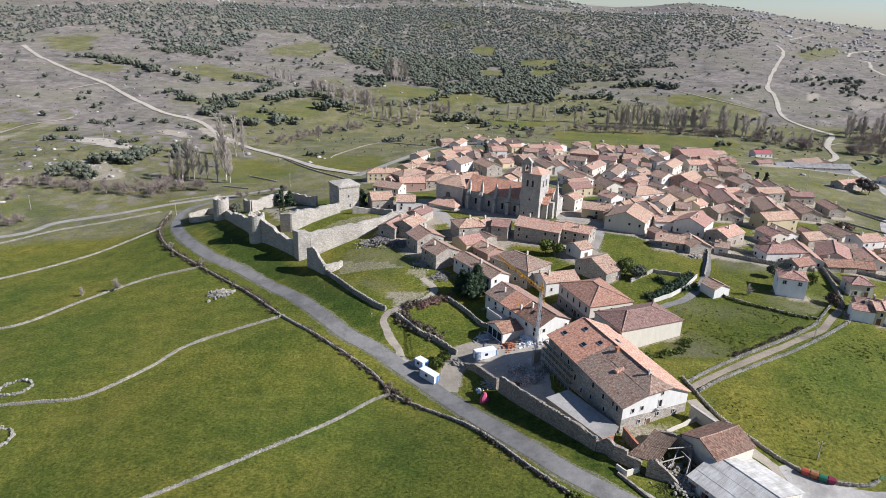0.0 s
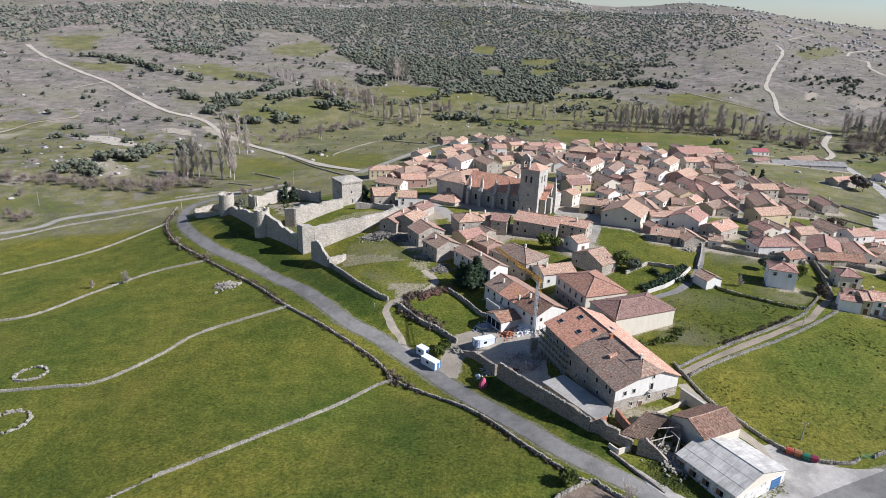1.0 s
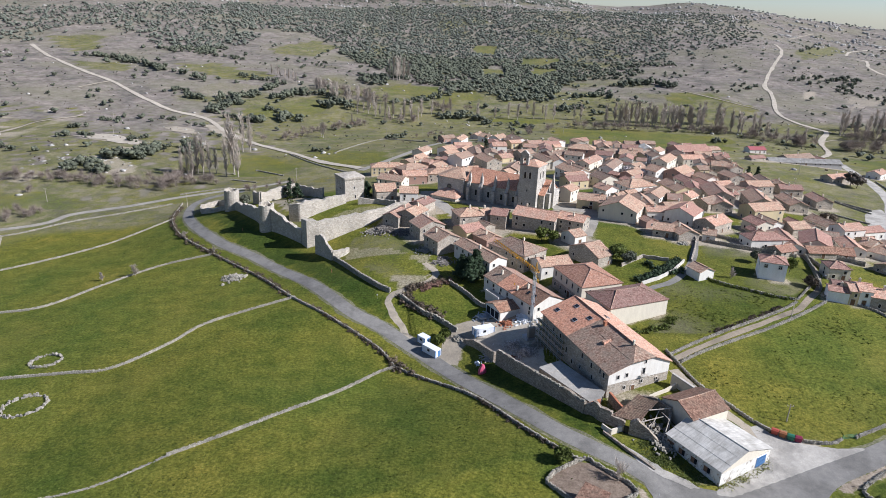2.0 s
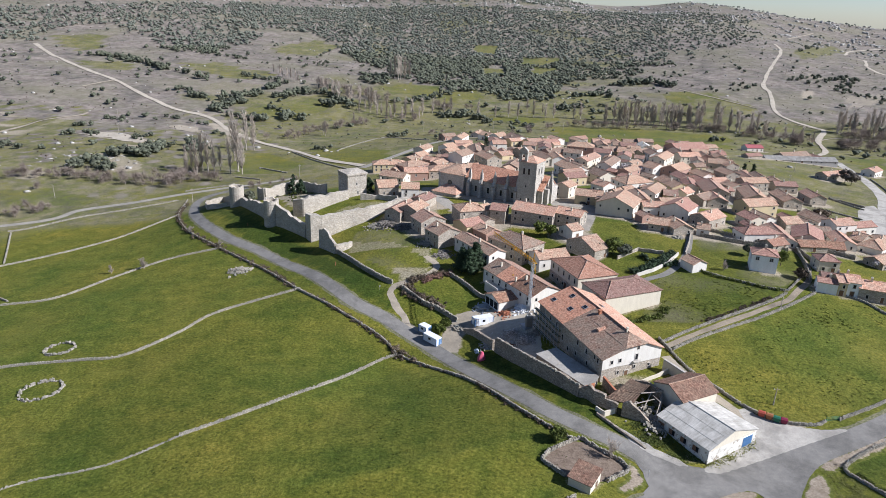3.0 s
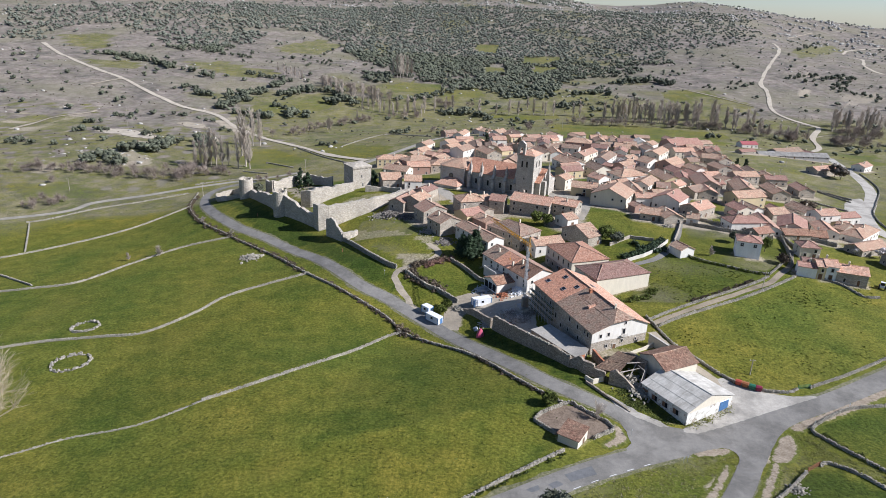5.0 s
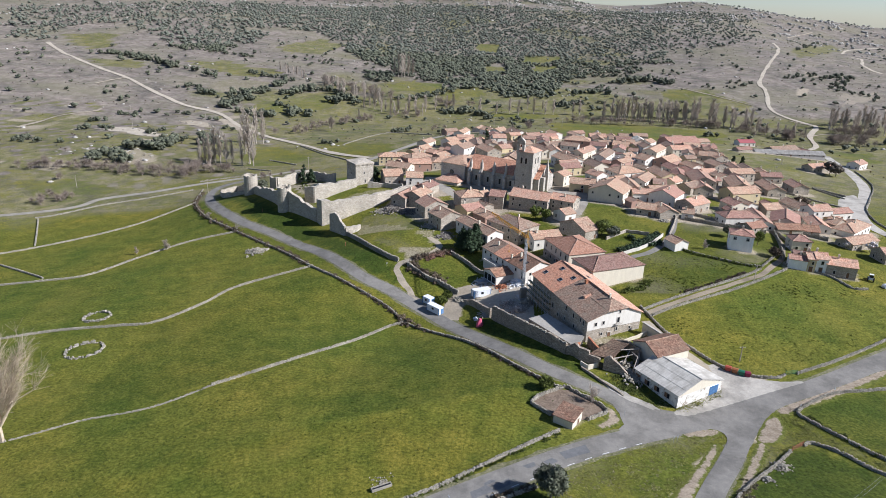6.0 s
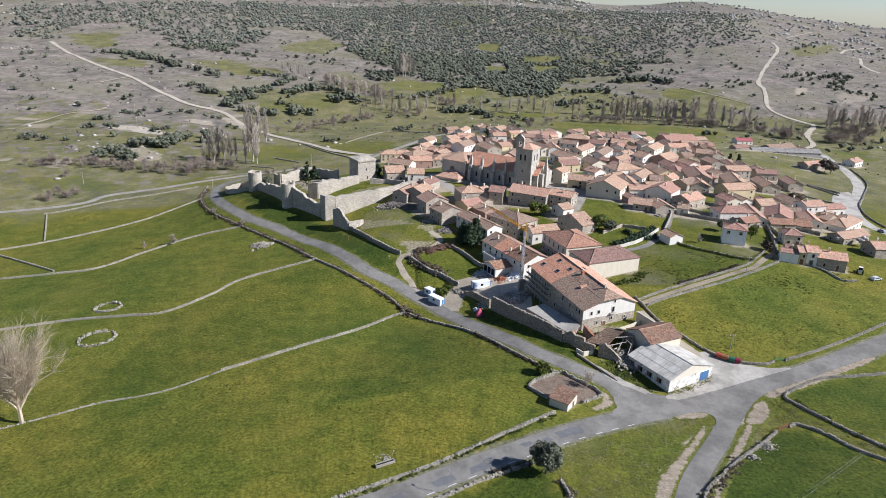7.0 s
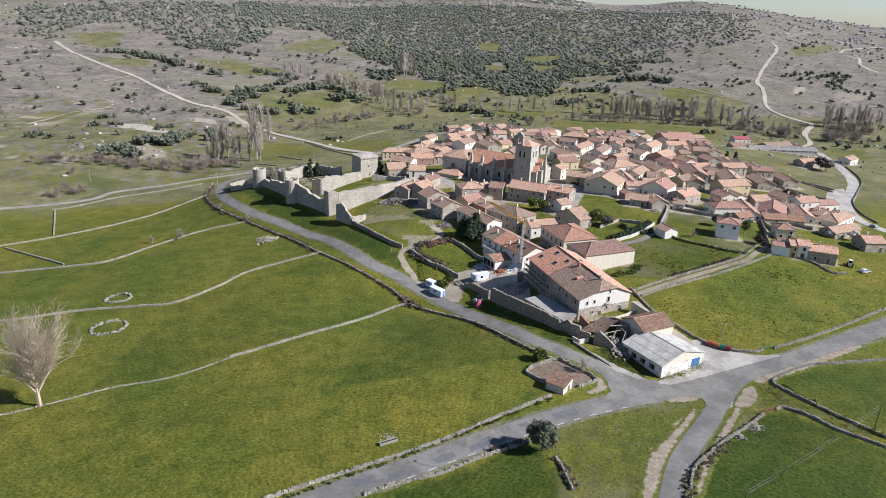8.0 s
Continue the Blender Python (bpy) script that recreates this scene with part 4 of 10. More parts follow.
TRACKS.append(([(363.3, 632.2), (383.8, 644.3), (413.3, 639.2)], 2.6))
strip("dirt_road", [(363.3, 632.2), (383.8, 644.3), (413.3, 639.2)], 2.6, TRACK, 0.5, 8, 1.5, "pale dirt track by the stream", seed=18)
TRACKS.append(([(300.4, 897.7), (330.2, 840.1), (366.8, 772.1)], 2.0))
strip("dirt_road", [(300.4, 897.7), (330.2, 840.1), (366.8, 772.1)], 2.0, TRACK, 0.5, 8, 1.5, "faint dirt track on the slope", seed=19)
TRACKS.append(([(756.5, 1564.2), (823.8, 1652.2), (895.4, 1731.2)], 4))
strip("dirt_road", [(756.5, 1564.2), (823.8, 1652.2), (895.4, 1731.2)], 4, TRACK, 0.5, 8, 1.5, "pale dirt road on the hill", seed=20)
strip("gravel_yard", [(0.6, 162.8), (2.0, 170.8), (3.6, 178.6), (9.5, 182.7), (19.8, 182.0), (29.4, 183.5)], 6.5, TRACK, 0.08, 1.5, 0.9, "pale trodden gravel yard of the building site", "paving", 11, across=6)
strip("sand_yard", [(11.2, 180.8), (17.6, 174.2), (23.0, 169.8), (25.7, 173.2)], 8, TRACK, 0.07, 1.5, 0.9, "pale sandy building yard", "paving", 9, across=6)
strip("church_square", [(49.7, 291.8), (58.5, 290.1), (68.2, 285.0)], 9, CONCRETE, 0.08, 1.5, 0.5, "pale paved church square", "paving", 13, across=6)
strip("church_street", [(-16.5, 310.7), (-7.8, 300.8), (1.6, 284.1), (10.3, 274.5)], 7, CONCRETE, 0.08, 1.5, 0.6, "pale paved street below the church", "paving", 13, across=6)
strip("street_main", [(57.5, 248.4), (63.6, 265.3), (67.4, 277.7), (92.8, 345.7), (122.7, 396.9), (156.2, 446.8)], 4.5, CONCRETE, 0.08, 1.5, 0.4, "pale village street", "paving", 11, across=6)
strip("street_east", [(146.1, 313.9), (172.1, 373.8), (191.8, 419.1)], 4.5, CONCRETE, 0.08, 1.5, 0.4, "pale village street", "paving", 11, across=6)
pave("junction_flare", [(41.8, 112.1), (45.1, 103.3), (45.0, 97.1), (42.3, 91.5), (46.2, 93.3), (56.6, 99.3), (68.8, 104.6), (62.7, 104.6), (56.4, 104.3), (50.9, 107.1), (47.0, 111.0)], ASPHALT, 0.078, "grey asphalt road junction", seed=98)
pave("junction_flare", [(96.0, 113.0), (90.8, 108.6), (85.6, 105.6), (81.6, 101.6), (78.0, 96.8), (74.0, 91.0), (70.6, 86.4), (66.8, 84.8), (67.0, 89.2), (69.2, 93.4), (69.0, 96.0), (67.2, 97.5), (63.7, 96.9), (60.0, 96.0), (66.0, 102.0), (80.0, 108.4)], ASPHALT, 0.105, "grey asphalt road junction", seed=116, wobble=0.05)
pave("concrete_apron", [(58.4, 102.6), (62.0, 106.4), (68.0, 111.0), (74.0, 115.4), (76.0, 119.2), (75.2, 125.6), (77.6, 126.4), (80.6, 122.4), (85.8, 120.2), (90.0, 119.2), (95.0, 118.6), (99.0, 119.4), (100.0, 118.0), (95.4, 116.4), (84.2, 111.4), (74.7, 107.0), (66.0, 103.0)], PALE_CONCRETE, 0.085, "pale mottled concrete apron in front of the farm shed", seed=143, wobble=0.1)
strip("back_lane", [(82.0, 117.4), (77.6, 121.4), (73.0, 127.2), (68.6, 134.0), (65.2, 140.4), (63.0, 147.0)], 3.0, TRACK, 0.06, 0.9, 0.35, "trodden earth lane behind the sheds", seed=24)
pave("kerb_apron", [(41.8, 117.8), (45.9, 113.3), (50.6, 109.2), (54.7, 106.7), (56.8, 104.3), (51.9, 104.8), (47.3, 108.6), (43.4, 112.9)], PALE_CONCRETE, 0.135, "pale worn concrete strip along the road", seed=71)
worn("bare_path", [(64.6, 91.6), (66.2, 89.4), (63.0, 84.0), (55.4, 73.2), (50.0, 64.4), (44.0, 52.0), (41.0, 44.0), (38.4, 46.0), (44.6, 63.6), (47.8, 68.8), (53.6, 75.8), (59.1, 82.6)], "bare earth bank worn beside the road", 125)
worn("bare_drive", [(85.4, 104.4), (85.6, 99.5), (83.6, 94.7), (79.6, 90.8), (74.4, 90.6), (78.2, 97.4), (81.6, 102.0)], "bare gravel field entrance", 80)
worn("bare_verge", [(85.0, 106.6), (93.0, 110.2), (101.5, 114.2), (115.0, 121.4), (127.0, 128.0), (128.4, 125.0), (116.0, 118.0), (102.6, 110.4), (94.0, 106.6), (87.0, 102.6)], "strip of bare earth beside the asphalt", 81)
worn("bare_verge", [(56.0, 93.6), (63.0, 97.2), (68.0, 98.0), (69.0, 95.0), (66.0, 93.6), (60.0, 92.4)], "strip of bare earth beside the asphalt", 82)
worn("bare_verge", [(80.0, 98.6), (72.6, 87.6), (67.0, 79.2), (57.0, 64.2), (51.0, 52.0), (53.0, 51.4), (59.4, 63.6), (69.6, 78.0), (76.0, 87.0)], "strip of bare earth beside the asphalt", 83)
worn("bare_verge", [(39.0, 92.4), (44.0, 96.2), (45.4, 98.0), (43.4, 104.0), (41.6, 104.6), (41.4, 98.4), (36.8, 94.6)], "trodden earth round the stone pen", 84)
pave("bare_earth", [(-334, 556), (-318, 566), (-290, 556), (-262, 533), (-257, 516), (-270, 518), (-285, 527), (-310, 538)], PALE_TRACK, 0.3, "pale bare earth and rock on the dry slope", "bare ground", 61, 1.6)
pave("bare_earth", [(-279, 614), (-262, 616), (-245, 606), (-234, 584), (-250, 586), (-266, 596)], TRACK, 0.3, "pale bare earth scrape beside the dirt road", "bare ground", 62, 1.4)
pave("bare_earth", [(-250, 640), (-228, 632), (-206, 600), (-190, 574), (-200, 572), (-222, 598), (-244, 622)], TRACK, 0.25, "pale worn earth bank below the dirt road", "bare ground", 63, 1.4)
pave("village_plaza", [(222.1, 328.6), (236.3, 342.9), (242.6, 343.2), (223.7, 306.7), (206.9, 270.4), (200.7, 270.5), (200.8, 284.5), (212.0, 308.5)], PALE_CONCRETE, 0.09, "pale concrete yard beside the village road", seed=71)
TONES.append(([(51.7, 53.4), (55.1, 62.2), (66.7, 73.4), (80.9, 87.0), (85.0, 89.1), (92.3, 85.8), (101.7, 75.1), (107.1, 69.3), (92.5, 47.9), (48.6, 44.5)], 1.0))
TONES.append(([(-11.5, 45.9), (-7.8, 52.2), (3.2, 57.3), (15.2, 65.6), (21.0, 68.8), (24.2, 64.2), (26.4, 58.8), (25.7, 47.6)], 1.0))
# castle bank: the wall's shade is put into the grass as a deep tone
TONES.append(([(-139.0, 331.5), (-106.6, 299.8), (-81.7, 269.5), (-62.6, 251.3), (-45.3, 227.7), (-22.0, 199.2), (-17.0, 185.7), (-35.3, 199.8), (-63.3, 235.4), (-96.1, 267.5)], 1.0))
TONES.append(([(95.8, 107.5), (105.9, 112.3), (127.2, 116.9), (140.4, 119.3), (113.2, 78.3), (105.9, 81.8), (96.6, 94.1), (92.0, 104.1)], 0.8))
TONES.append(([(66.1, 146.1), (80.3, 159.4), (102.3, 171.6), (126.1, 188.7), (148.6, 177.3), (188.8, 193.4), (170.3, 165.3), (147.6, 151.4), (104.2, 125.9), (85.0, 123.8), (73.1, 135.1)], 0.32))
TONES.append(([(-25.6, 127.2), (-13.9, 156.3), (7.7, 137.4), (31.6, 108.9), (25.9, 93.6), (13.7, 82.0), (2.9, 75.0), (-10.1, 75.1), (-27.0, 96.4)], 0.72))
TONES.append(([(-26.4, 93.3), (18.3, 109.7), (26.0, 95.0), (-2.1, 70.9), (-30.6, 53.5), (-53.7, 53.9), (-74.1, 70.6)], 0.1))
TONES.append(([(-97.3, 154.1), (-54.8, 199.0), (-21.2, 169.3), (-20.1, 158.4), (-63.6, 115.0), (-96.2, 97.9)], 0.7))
worn("pen_floor", [(26.6, 97.0), (22.6, 102.6), (25.2, 107.0), (32.6, 111.6), (41.0, 104.4), (42.0, 100.4), (35.9, 96.0), (31.0, 96.0)], "trampled brown earth in the stone pen", 85, PEN_EARTH, 0.05, 0.5)
bare([(2.5, 186.3), (14.7, 182.4), (26.9, 184.1), (34.8, 185.6), (29.3, 175.6), (25.0, 166.2), (18.8, 168.1), (14.3, 172.8), (7.7, 173.6), (4.7, 163.2), (2.8, 160.7), (-0.7, 164.1), (1.0, 174.7)], 1.0)
TONES.append(([(62.0, 168.0), (80.0, 168.0), (97.0, 178.0), (117.0, 191.0), (96.0, 201.0), (88.0, 211.0), (78.0, 200.0), (68.0, 193.0)], 0.8))
DRY_YARDS.append([(62.0, 168.0), (80.0, 168.0), (97.0, 178.0), (117.0, 191.0), (96.0, 201.0), (88.0, 211.0), (78.0, 200.0), (68.0, 193.0)])
TONES.append(([(90.0, 212.0), (96.0, 203.0), (112.0, 193.0), (118.0, 192.0), (131.0, 206.0), (136.0, 230.0), (106.0, 242.0), (100.0, 234.0)], 0.75))
DRY_YARDS.append([(90.0, 212.0), (96.0, 203.0), (112.0, 193.0), (118.0, 192.0), (131.0, 206.0), (136.0, 230.0), (106.0, 242.0), (100.0, 234.0)])
# strip under the yard wall: its shade painted as the deepest grass tone
TONES.append(([(11.0, 158.0), (14.5, 160.0), (20.0, 150.0), (25.0, 141.6), (34.6, 127.6), (41.0, 118.0), (47.0, 110.6), (43.0, 113.0), (33.0, 122.6), (21.6, 138.2), (9.6, 154.0)], 1.0))
DRY_YARDS.append([(-45.2, 244.9), (-40.6, 259.4), (-21.7, 260.0), (-4.5, 235.6), (0.1, 221.6), (-3.8, 213.0), (-16.8, 203.8), (-30.1, 217.5)])
bare([(48.6, 284.3), (66.2, 277.6), (72.6, 293.3), (58.4, 305.0), (51.6, 304.6)], 1.0)
bare([(-17.2, 299.9), (-15.9, 325.8), (-5.8, 327.2), (-4.9, 289.4), (1.7, 278.1), (-5.9, 281.6)], 1.0)
bare([(76.5, 118.4), (81.2, 126.4), (85.6, 121.0), (96.2, 118.9), (84.1, 112.6), (61.6, 106.1), (57.5, 108.2), (66.6, 112.5)], 1.0)
bare([(77.6, 96.3), (83.8, 100.5), (82.0, 94.8), (78.6, 91.9), (75.1, 91.8)], 1.0)
bare([(57.0, 80.4), (64.6, 90.4), (64.6, 88.3), (49.8, 63.8), (43.4, 58.0), (44.9, 63.6)], 1.0)
DRY_YARDS.append([(30.7, 78.6), (44.7, 87.5), (59.3, 96.0), (66.6, 94.7), (63.8, 91.5), (57.1, 82.6), (48.6, 72.1), (43.5, 61.6), (38.6, 48.3), (24.7, 47.5), (21.7, 58.6), (21.8, 70.1)])
DRY_YARDS.append([(74.4, 91.8), (80.1, 90.4), (83.6, 89.9), (67.6, 75.4), (56.3, 63.8), (50.8, 53.4), (49.4, 53.3), (57.9, 70.1), (66.6, 81.2)])
DRY_YARDS.append([(88.5, 107.5), (97.8, 111.8), (92.3, 104.7), (83.9, 90.4), (80.7, 91.9), (82.9, 102.0)])
DRY_YARDS.append([(91.5, 104.7), (96.1, 93.0), (104.4, 79.4), (102.0, 75.5), (92.6, 86.4), (84.0, 89.9)])
bare([(-58.0, 262.6), (-44.0, 270.0), (-30.0, 284.0), (-30.0, 291.0), (-44.0, 292.0), (-56.0, 284.0)], 0.42)
bare([(-72.0, 284.0), (-62.0, 293.0), (-54.0, 302.0), (-64.0, 312.0), (-84.0, 330.0), (-96.0, 322.0), (-84.0, 300.0)], 0.62)
DRY_YARDS.append([(-110.0, 312.0), (-88.0, 282.0), (-76.0, 276.0), (-66.0, 264.0), (-60.0, 264.0), (-58.0, 274.0), (-74.0, 284.0), (-84.0, 302.0), (-98.0, 320.0)])
bare([(-46.4, 245.5), (-38.6, 246.6), (-24.5, 241.6), (-15.3, 235.5), (-19.2, 231.4), (-32.0, 231.1), (-41.0, 233.7)], 0.46)
bare([(-19.5, 234.7), (-6.5, 231.3), (-2.8, 221.3), (-3.8, 213.0), (-8.0, 218.6), (-12.5, 225.1)], 0.5)
bare([(-21.5, 212.4), (-13.8, 215.5), (-5.7, 212.9), (-9.3, 205.6), (-18.6, 202.2)], 0.5)


# ---- the village, row by row: x, y, turn, length, width, eaves ----
house(-41.8, 408.6, 11, 21.8, 10, 5, "h", "y", "b")
house(-25.2, 393.0, 47, 19.1, 11, 6, "h", "k", "b")
house(-21.8, 463.0, 64, 13.9, 9, 5, "g", "c", "b")
house(-15.7, 427.2, -32, 6.3, 8, 3, "g", "k", "o")
house(-34.8, 391.1, 74, 13.5, 8, 4, "g", "k", "b")
house(-3.5, 463.7, 48, 10.7, 10, 5, "g", "w", "b")
house(6.0, 413.7, 58, 14.9, 11, 8, "g", "w", "b")
house(9.9, 459.6, 65, 14.6, 9, 5, "g", "c", "b")
house(-4.5, 550.0, 35, 12.6, 9, 3.5, "g", "k", "b")
house(6.1, 533.6, 72, 19.4, 9, 3.5, "g", "w", "b")
house(22.2, 578.9, 70, 16.1, 8, 3.5, "g", "r", "b")
house(29.2, 542.6, -46, 11.4, 10, 4, "g", "w", "b")
house(38.3, 532.6, 51, 12.7, 10, 4, "g", "w", "b")
house(34.6, 473.6, 10, 10.5, 10, 5, "g", "w", "o")
house(-5.0, 373.1, 11, 19.6, 12, 5, "h", "s", "b")
house(11.5, 377.4, 15, 9.3, 11, 5, "g", "s", "b")
house(24.0, 411.0, -64, 17.2, 11, 6, "g", "s", "b")
house(16.3, 444.7, -88, 22.4, 9, 5, "g", "k", "b")
house(-32.2, 344.6, -21, 14.9, 10, 5, "g", "c", "b")
house(-33.2, 307.6, 17, 10.2, 12, 4.5, "g", "s", "b")
house(-20.6, 303.1, 4, 8.8, 10, 4.5, "g", "w", "b")
house(52.4, 520.4, -65, 18.7, 9, 4, "g", "w", "b")
house(50.3, 438.3, 32, 11.5, 10, 5, "g", "s", "b")
house(38.4, 382.5, 70, 16.4, 10, 5, "g", "s", "b")
house(33.4, 372.3, 59, 8.6, 9, 4, "g", "w", "b")
house(61.4, 413.3, -73, 19.7, 9, 5, "g", "c", "b")
house(70.4, 433.2, 28, 13.8, 10, 5, "g", "k", "b")
house(69.1, 411.0, -85, 14.5, 9, 5, "g", "w", "b")
house(92.7, 453.3, -13, 19.0, 12, 6, "h", "k", "b")
house(83.6, 431.1, -20, 12.3, 9, 5, "g", "w", "b")
house(72.5, 372.1, -63, 18.6, 12, 5, "g", "w", "b")
house(89.3, 407.2, 56, 22.4, 9, 5, "g", "c", "o")
house(111.3, 445.9, 17, 9.9, 11, 4, "g", "s", "b")
house(99.7, 392.4, 63, 24.2, 9, 5, "g", "w", "b")
house(86.1, 349.7, -66, 11.9, 11, 5, "g", "c", "b")
house(81.3, 322.8, -56, 9.0, 9, 4, "g", "w", "o")
house(68.1, 293.7, -14, 12.9, 10, 4.5, "g", "y", "b")
house(58.8, 307.9, 53, 8.7, 8, 6, "g", "c", "b")
house(75.9, 288.8, 62, 12.8, 8, 4, "g", "y", "b")
house(123.1, 441.8, -19, 11.8, 12, 4, "g", "y", "b")
house(133.6, 439.6, 50, 12.6, 9, 4, "g", "y", "b")
house(143.8, 471.3, 89, 14.8, 8, 4, "g", "w", "z")
house(138.2, 430.3, -83, 12.4, 9, 5, "g", "w", "b")
house(138.6, 411.3, 57, 21.8, 10, 6, "g", "c", "b")
house(171.5, 460.9, 20, 27.1, 16, 5, "g", "k", "d")
house(160.2, 424.7, 11, 14.9, 10, 5, "g", "c", "o")
house(172.4, 428.6, 89, 11.2, 7, 5, "g", "k", "b")
house(174.3, 411.1, -15, 9.4, 10, 4, "g", "s", "b")
house(182.3, 408.1, -26, 5.0, 8, 4, "g", "s", "b")
house(113.8, 381.4, 45, 11.5, 10, 4, "g", "w", "b")
house(123.2, 375.7, -54, 8.6, 12, 6, "g", "w", "b")
house(136.5, 374.9, 48, 15.9, 12, 6, "g", "k", "b")
house(155.4, 390.9, 14, 7.0, 8, 5, "g", "y", "b")
house(134.0, 355.6, -73, 10.5, 9, 5, "g", "c", "d")
house(121.2, 332.6, -77, 19.0, 11, 5, "g", "y", "b")
house(99.4, 333.2, 25, 18.2, 13, 5, "h", "w", "b")
house(133.9, 343.2, 79, 17.1, 8, 4, "g", "w", "d")
house(142.1, 329.2, 84, 20.5, 13, 5, "g", "s", "o")
house(91.5, 288.6, -89, 18.0, 9, 5, "g", "s", "b")
house(102.1, 305.4, 56, 16.5, 9, 6, "g", "w", "b")
house(78.5, 276.2, 62, 16.3, 17, 5.5, "g", "c", "b")
house(94.4, 278.0, 2, 10.0, 8, 4, "g", "w", "o")
house(106.4, 284.9, 13, 15.0, 8, 5, "g", "s", "b")
house(106.1, 274.9, 54, 13.3, 13, 5, "g", "w", "d")
house(90.2, 251.9, -20, 7.9, 9, 3, "g", "s", "b")
house(97.4, 249.1, -80, 11.3, 9, 3, "g", "s", "b")
house(86.9, 262.6, -66, 5.0, 6, 3, "g", "k", "o")
house(110.5, 302.7, -11, 6.7, 9, 5, "g", "y", "o")
house(120.4, 312.0, 45, 8.1, 8, 5, "g", "c", "o")
house(128.2, 306.6, 39, 10.8, 9, 4, "g", "s", "b")
house(134.8, 306.8, 87, 11.5, 10, 4, "g", "s", "o")
house(115.6, 264.0, 38, 13.2, 10, 4, "g", "s", "o")
house(107.9, 247.4, -22, 5.0, 7, 3, "g", "w", "b")
house(90.3, 207.1, -67, 6.5, 6.5, 3, "g", "w", "b")
house(129.6, 244.8, 9, 17.0, 9, 4, "h", "w", "d")
house(140.0, 247.6, 84, 20.6, 8.5, 2.8, "g", "w", "o")
house(132.6, 235.2, 23, 8.4, 7, 2.3, "g", "s", "t")
house(153.6, 250.2, 65, 17.3, 12, 3.4, "g", "c", "d")
house(149.0, 238.9, 2, 11.2, 8, 2.2, "g", "s", "n")
house(160.1, 240.4, -11, 6.3, 8.5, 2.2, "g", "s", "n")
house(168.3, 250.2, 79, 13.9, 8.5, 3, "g", "w", "o")
house(178.6, 270.9, 17, 11.4, 9, 6, "g", "w", "o")
house(142.0, 214.0, -6, 7.4, 7.4, 4.6, "h", "c", "d")
house(132.2, 194.2, -20, 6.3, 6.0, 3.7, "g", "W", "d", 0.3)
house(136.6, 199.6, -16, 7.0, 5.0, 3.6, "g", "s", "d", 0.3)
house(136.3, 193.9, -12, 2.9, 8.0, 4.8, "g", "y", "o", 0.3)
house(139.9, 193.8, -12, 4.3, 8.6, 5.3, "g", "W", "o", 0.3)
house(147.0, 192.0, -20, 10.0, 10.0, 4.2, "g", "s", "o", 0.32)
house(150.8, 295.4, 18, 17.1, 11, 6, "g", "y", "b")
house(161.7, 323.8, 81, 20.9, 12, 5, "g", "s", "b")
house(176.9, 359.5, 11, 15.2, 10, 5, "g", "s", "b")
house(197.1, 362.5, -2, 12.9, 9, 4, "g", "s", "d")
house(182.9, 330.1, -90, 18.4, 10, 4, "g", "s", "b")
house(204.1, 342.3, -89, 13.8, 9, 4, "g", "s", "o")
house(171.4, 350.1, -71, 5.4, 7, 4, "g", "w", "d")
house(251.7, 409.0, 23, 20.4, 9, 3.5, "g", "s", "o")
house(262.4, 554.2, 7, 14.9, 10, 3.2, "g", "w", "R")
house(222.1, 464.5, 21, 13.3, 7, 2, "g", "s", "d")
house(262.6, 475.3, 1, 54.3, 11, 2, "g", "r", "g")
house(261.9, 484.2, 24, 27.1, 11, 4, "g", "s", "b")
house(294.0, 517.4, -70, 19.4, 8, 3, "g", "k", "d")
house(298.4, 442.3, 40, 14.4, 9, 4, "g", "w", "o")
house(177.6, 394.9, -76, 5.4, 9, 6, "g", "s", "b")
house(184.1, 250.0, 42, 21.0, 10, 3.4, "h", "w", "b")
house(174.1, 227.5, 26, 16.8, 8, 3, "g", "s", "b")
house(178.2, 252.5, -56, 5.0, 10, 4, "g", "s", "b")
house(177.4, 211.1, 5, 8.8, 9, 4, "g", "s", "o")
house(-22.7, 272.9, 66, 16.7, 8, 4, "g", "s", "o")
house(-16.5, 270.6, 62, 11.5, 9, 5, "g", "s", "b")
house(-9.3, 254.9, -60, 9.9, 12, 5, "g", "s", "o")
house(-2.5, 238.8, -56, 10.4, 11, 5.5, "g", "s", "b")
house(12.3, 224.0, -56, 23.2, 8, 6, "g", "w", "b")
house(26.9, 227.9, -46, 18.4, 13, 6, "h", "s", "b")
house(16.0, 243.3, -54, 9.3, 8, 4, "g", "k", "b")
house(8.6, 266.4, 19, 12.3, 11, 5.5, "h", "s", "b")
house(22.3, 264.3, -15, 6.9, 9, 6, "g", "s", "d")
house(15.2, 267.6, 47, 5.0, 8, 5, "g", "w", "b")
house(38.5, 262.3, -25, 18.9, 12, 5.5, "g", "s", "o")
house(53.3, 258.0, -29, 11.7, 9, 5, "g", "s", "o")
house(51.2, 242.9, 34, 6.2, 8, 3.5, "g", "w", "b")
house(38.7, 216.2, 20, 12.7, 9, 4, "g", "w", "b")
house(54.4, 223.4, 36, 7.8, 15, 4, "g", "s", "b")

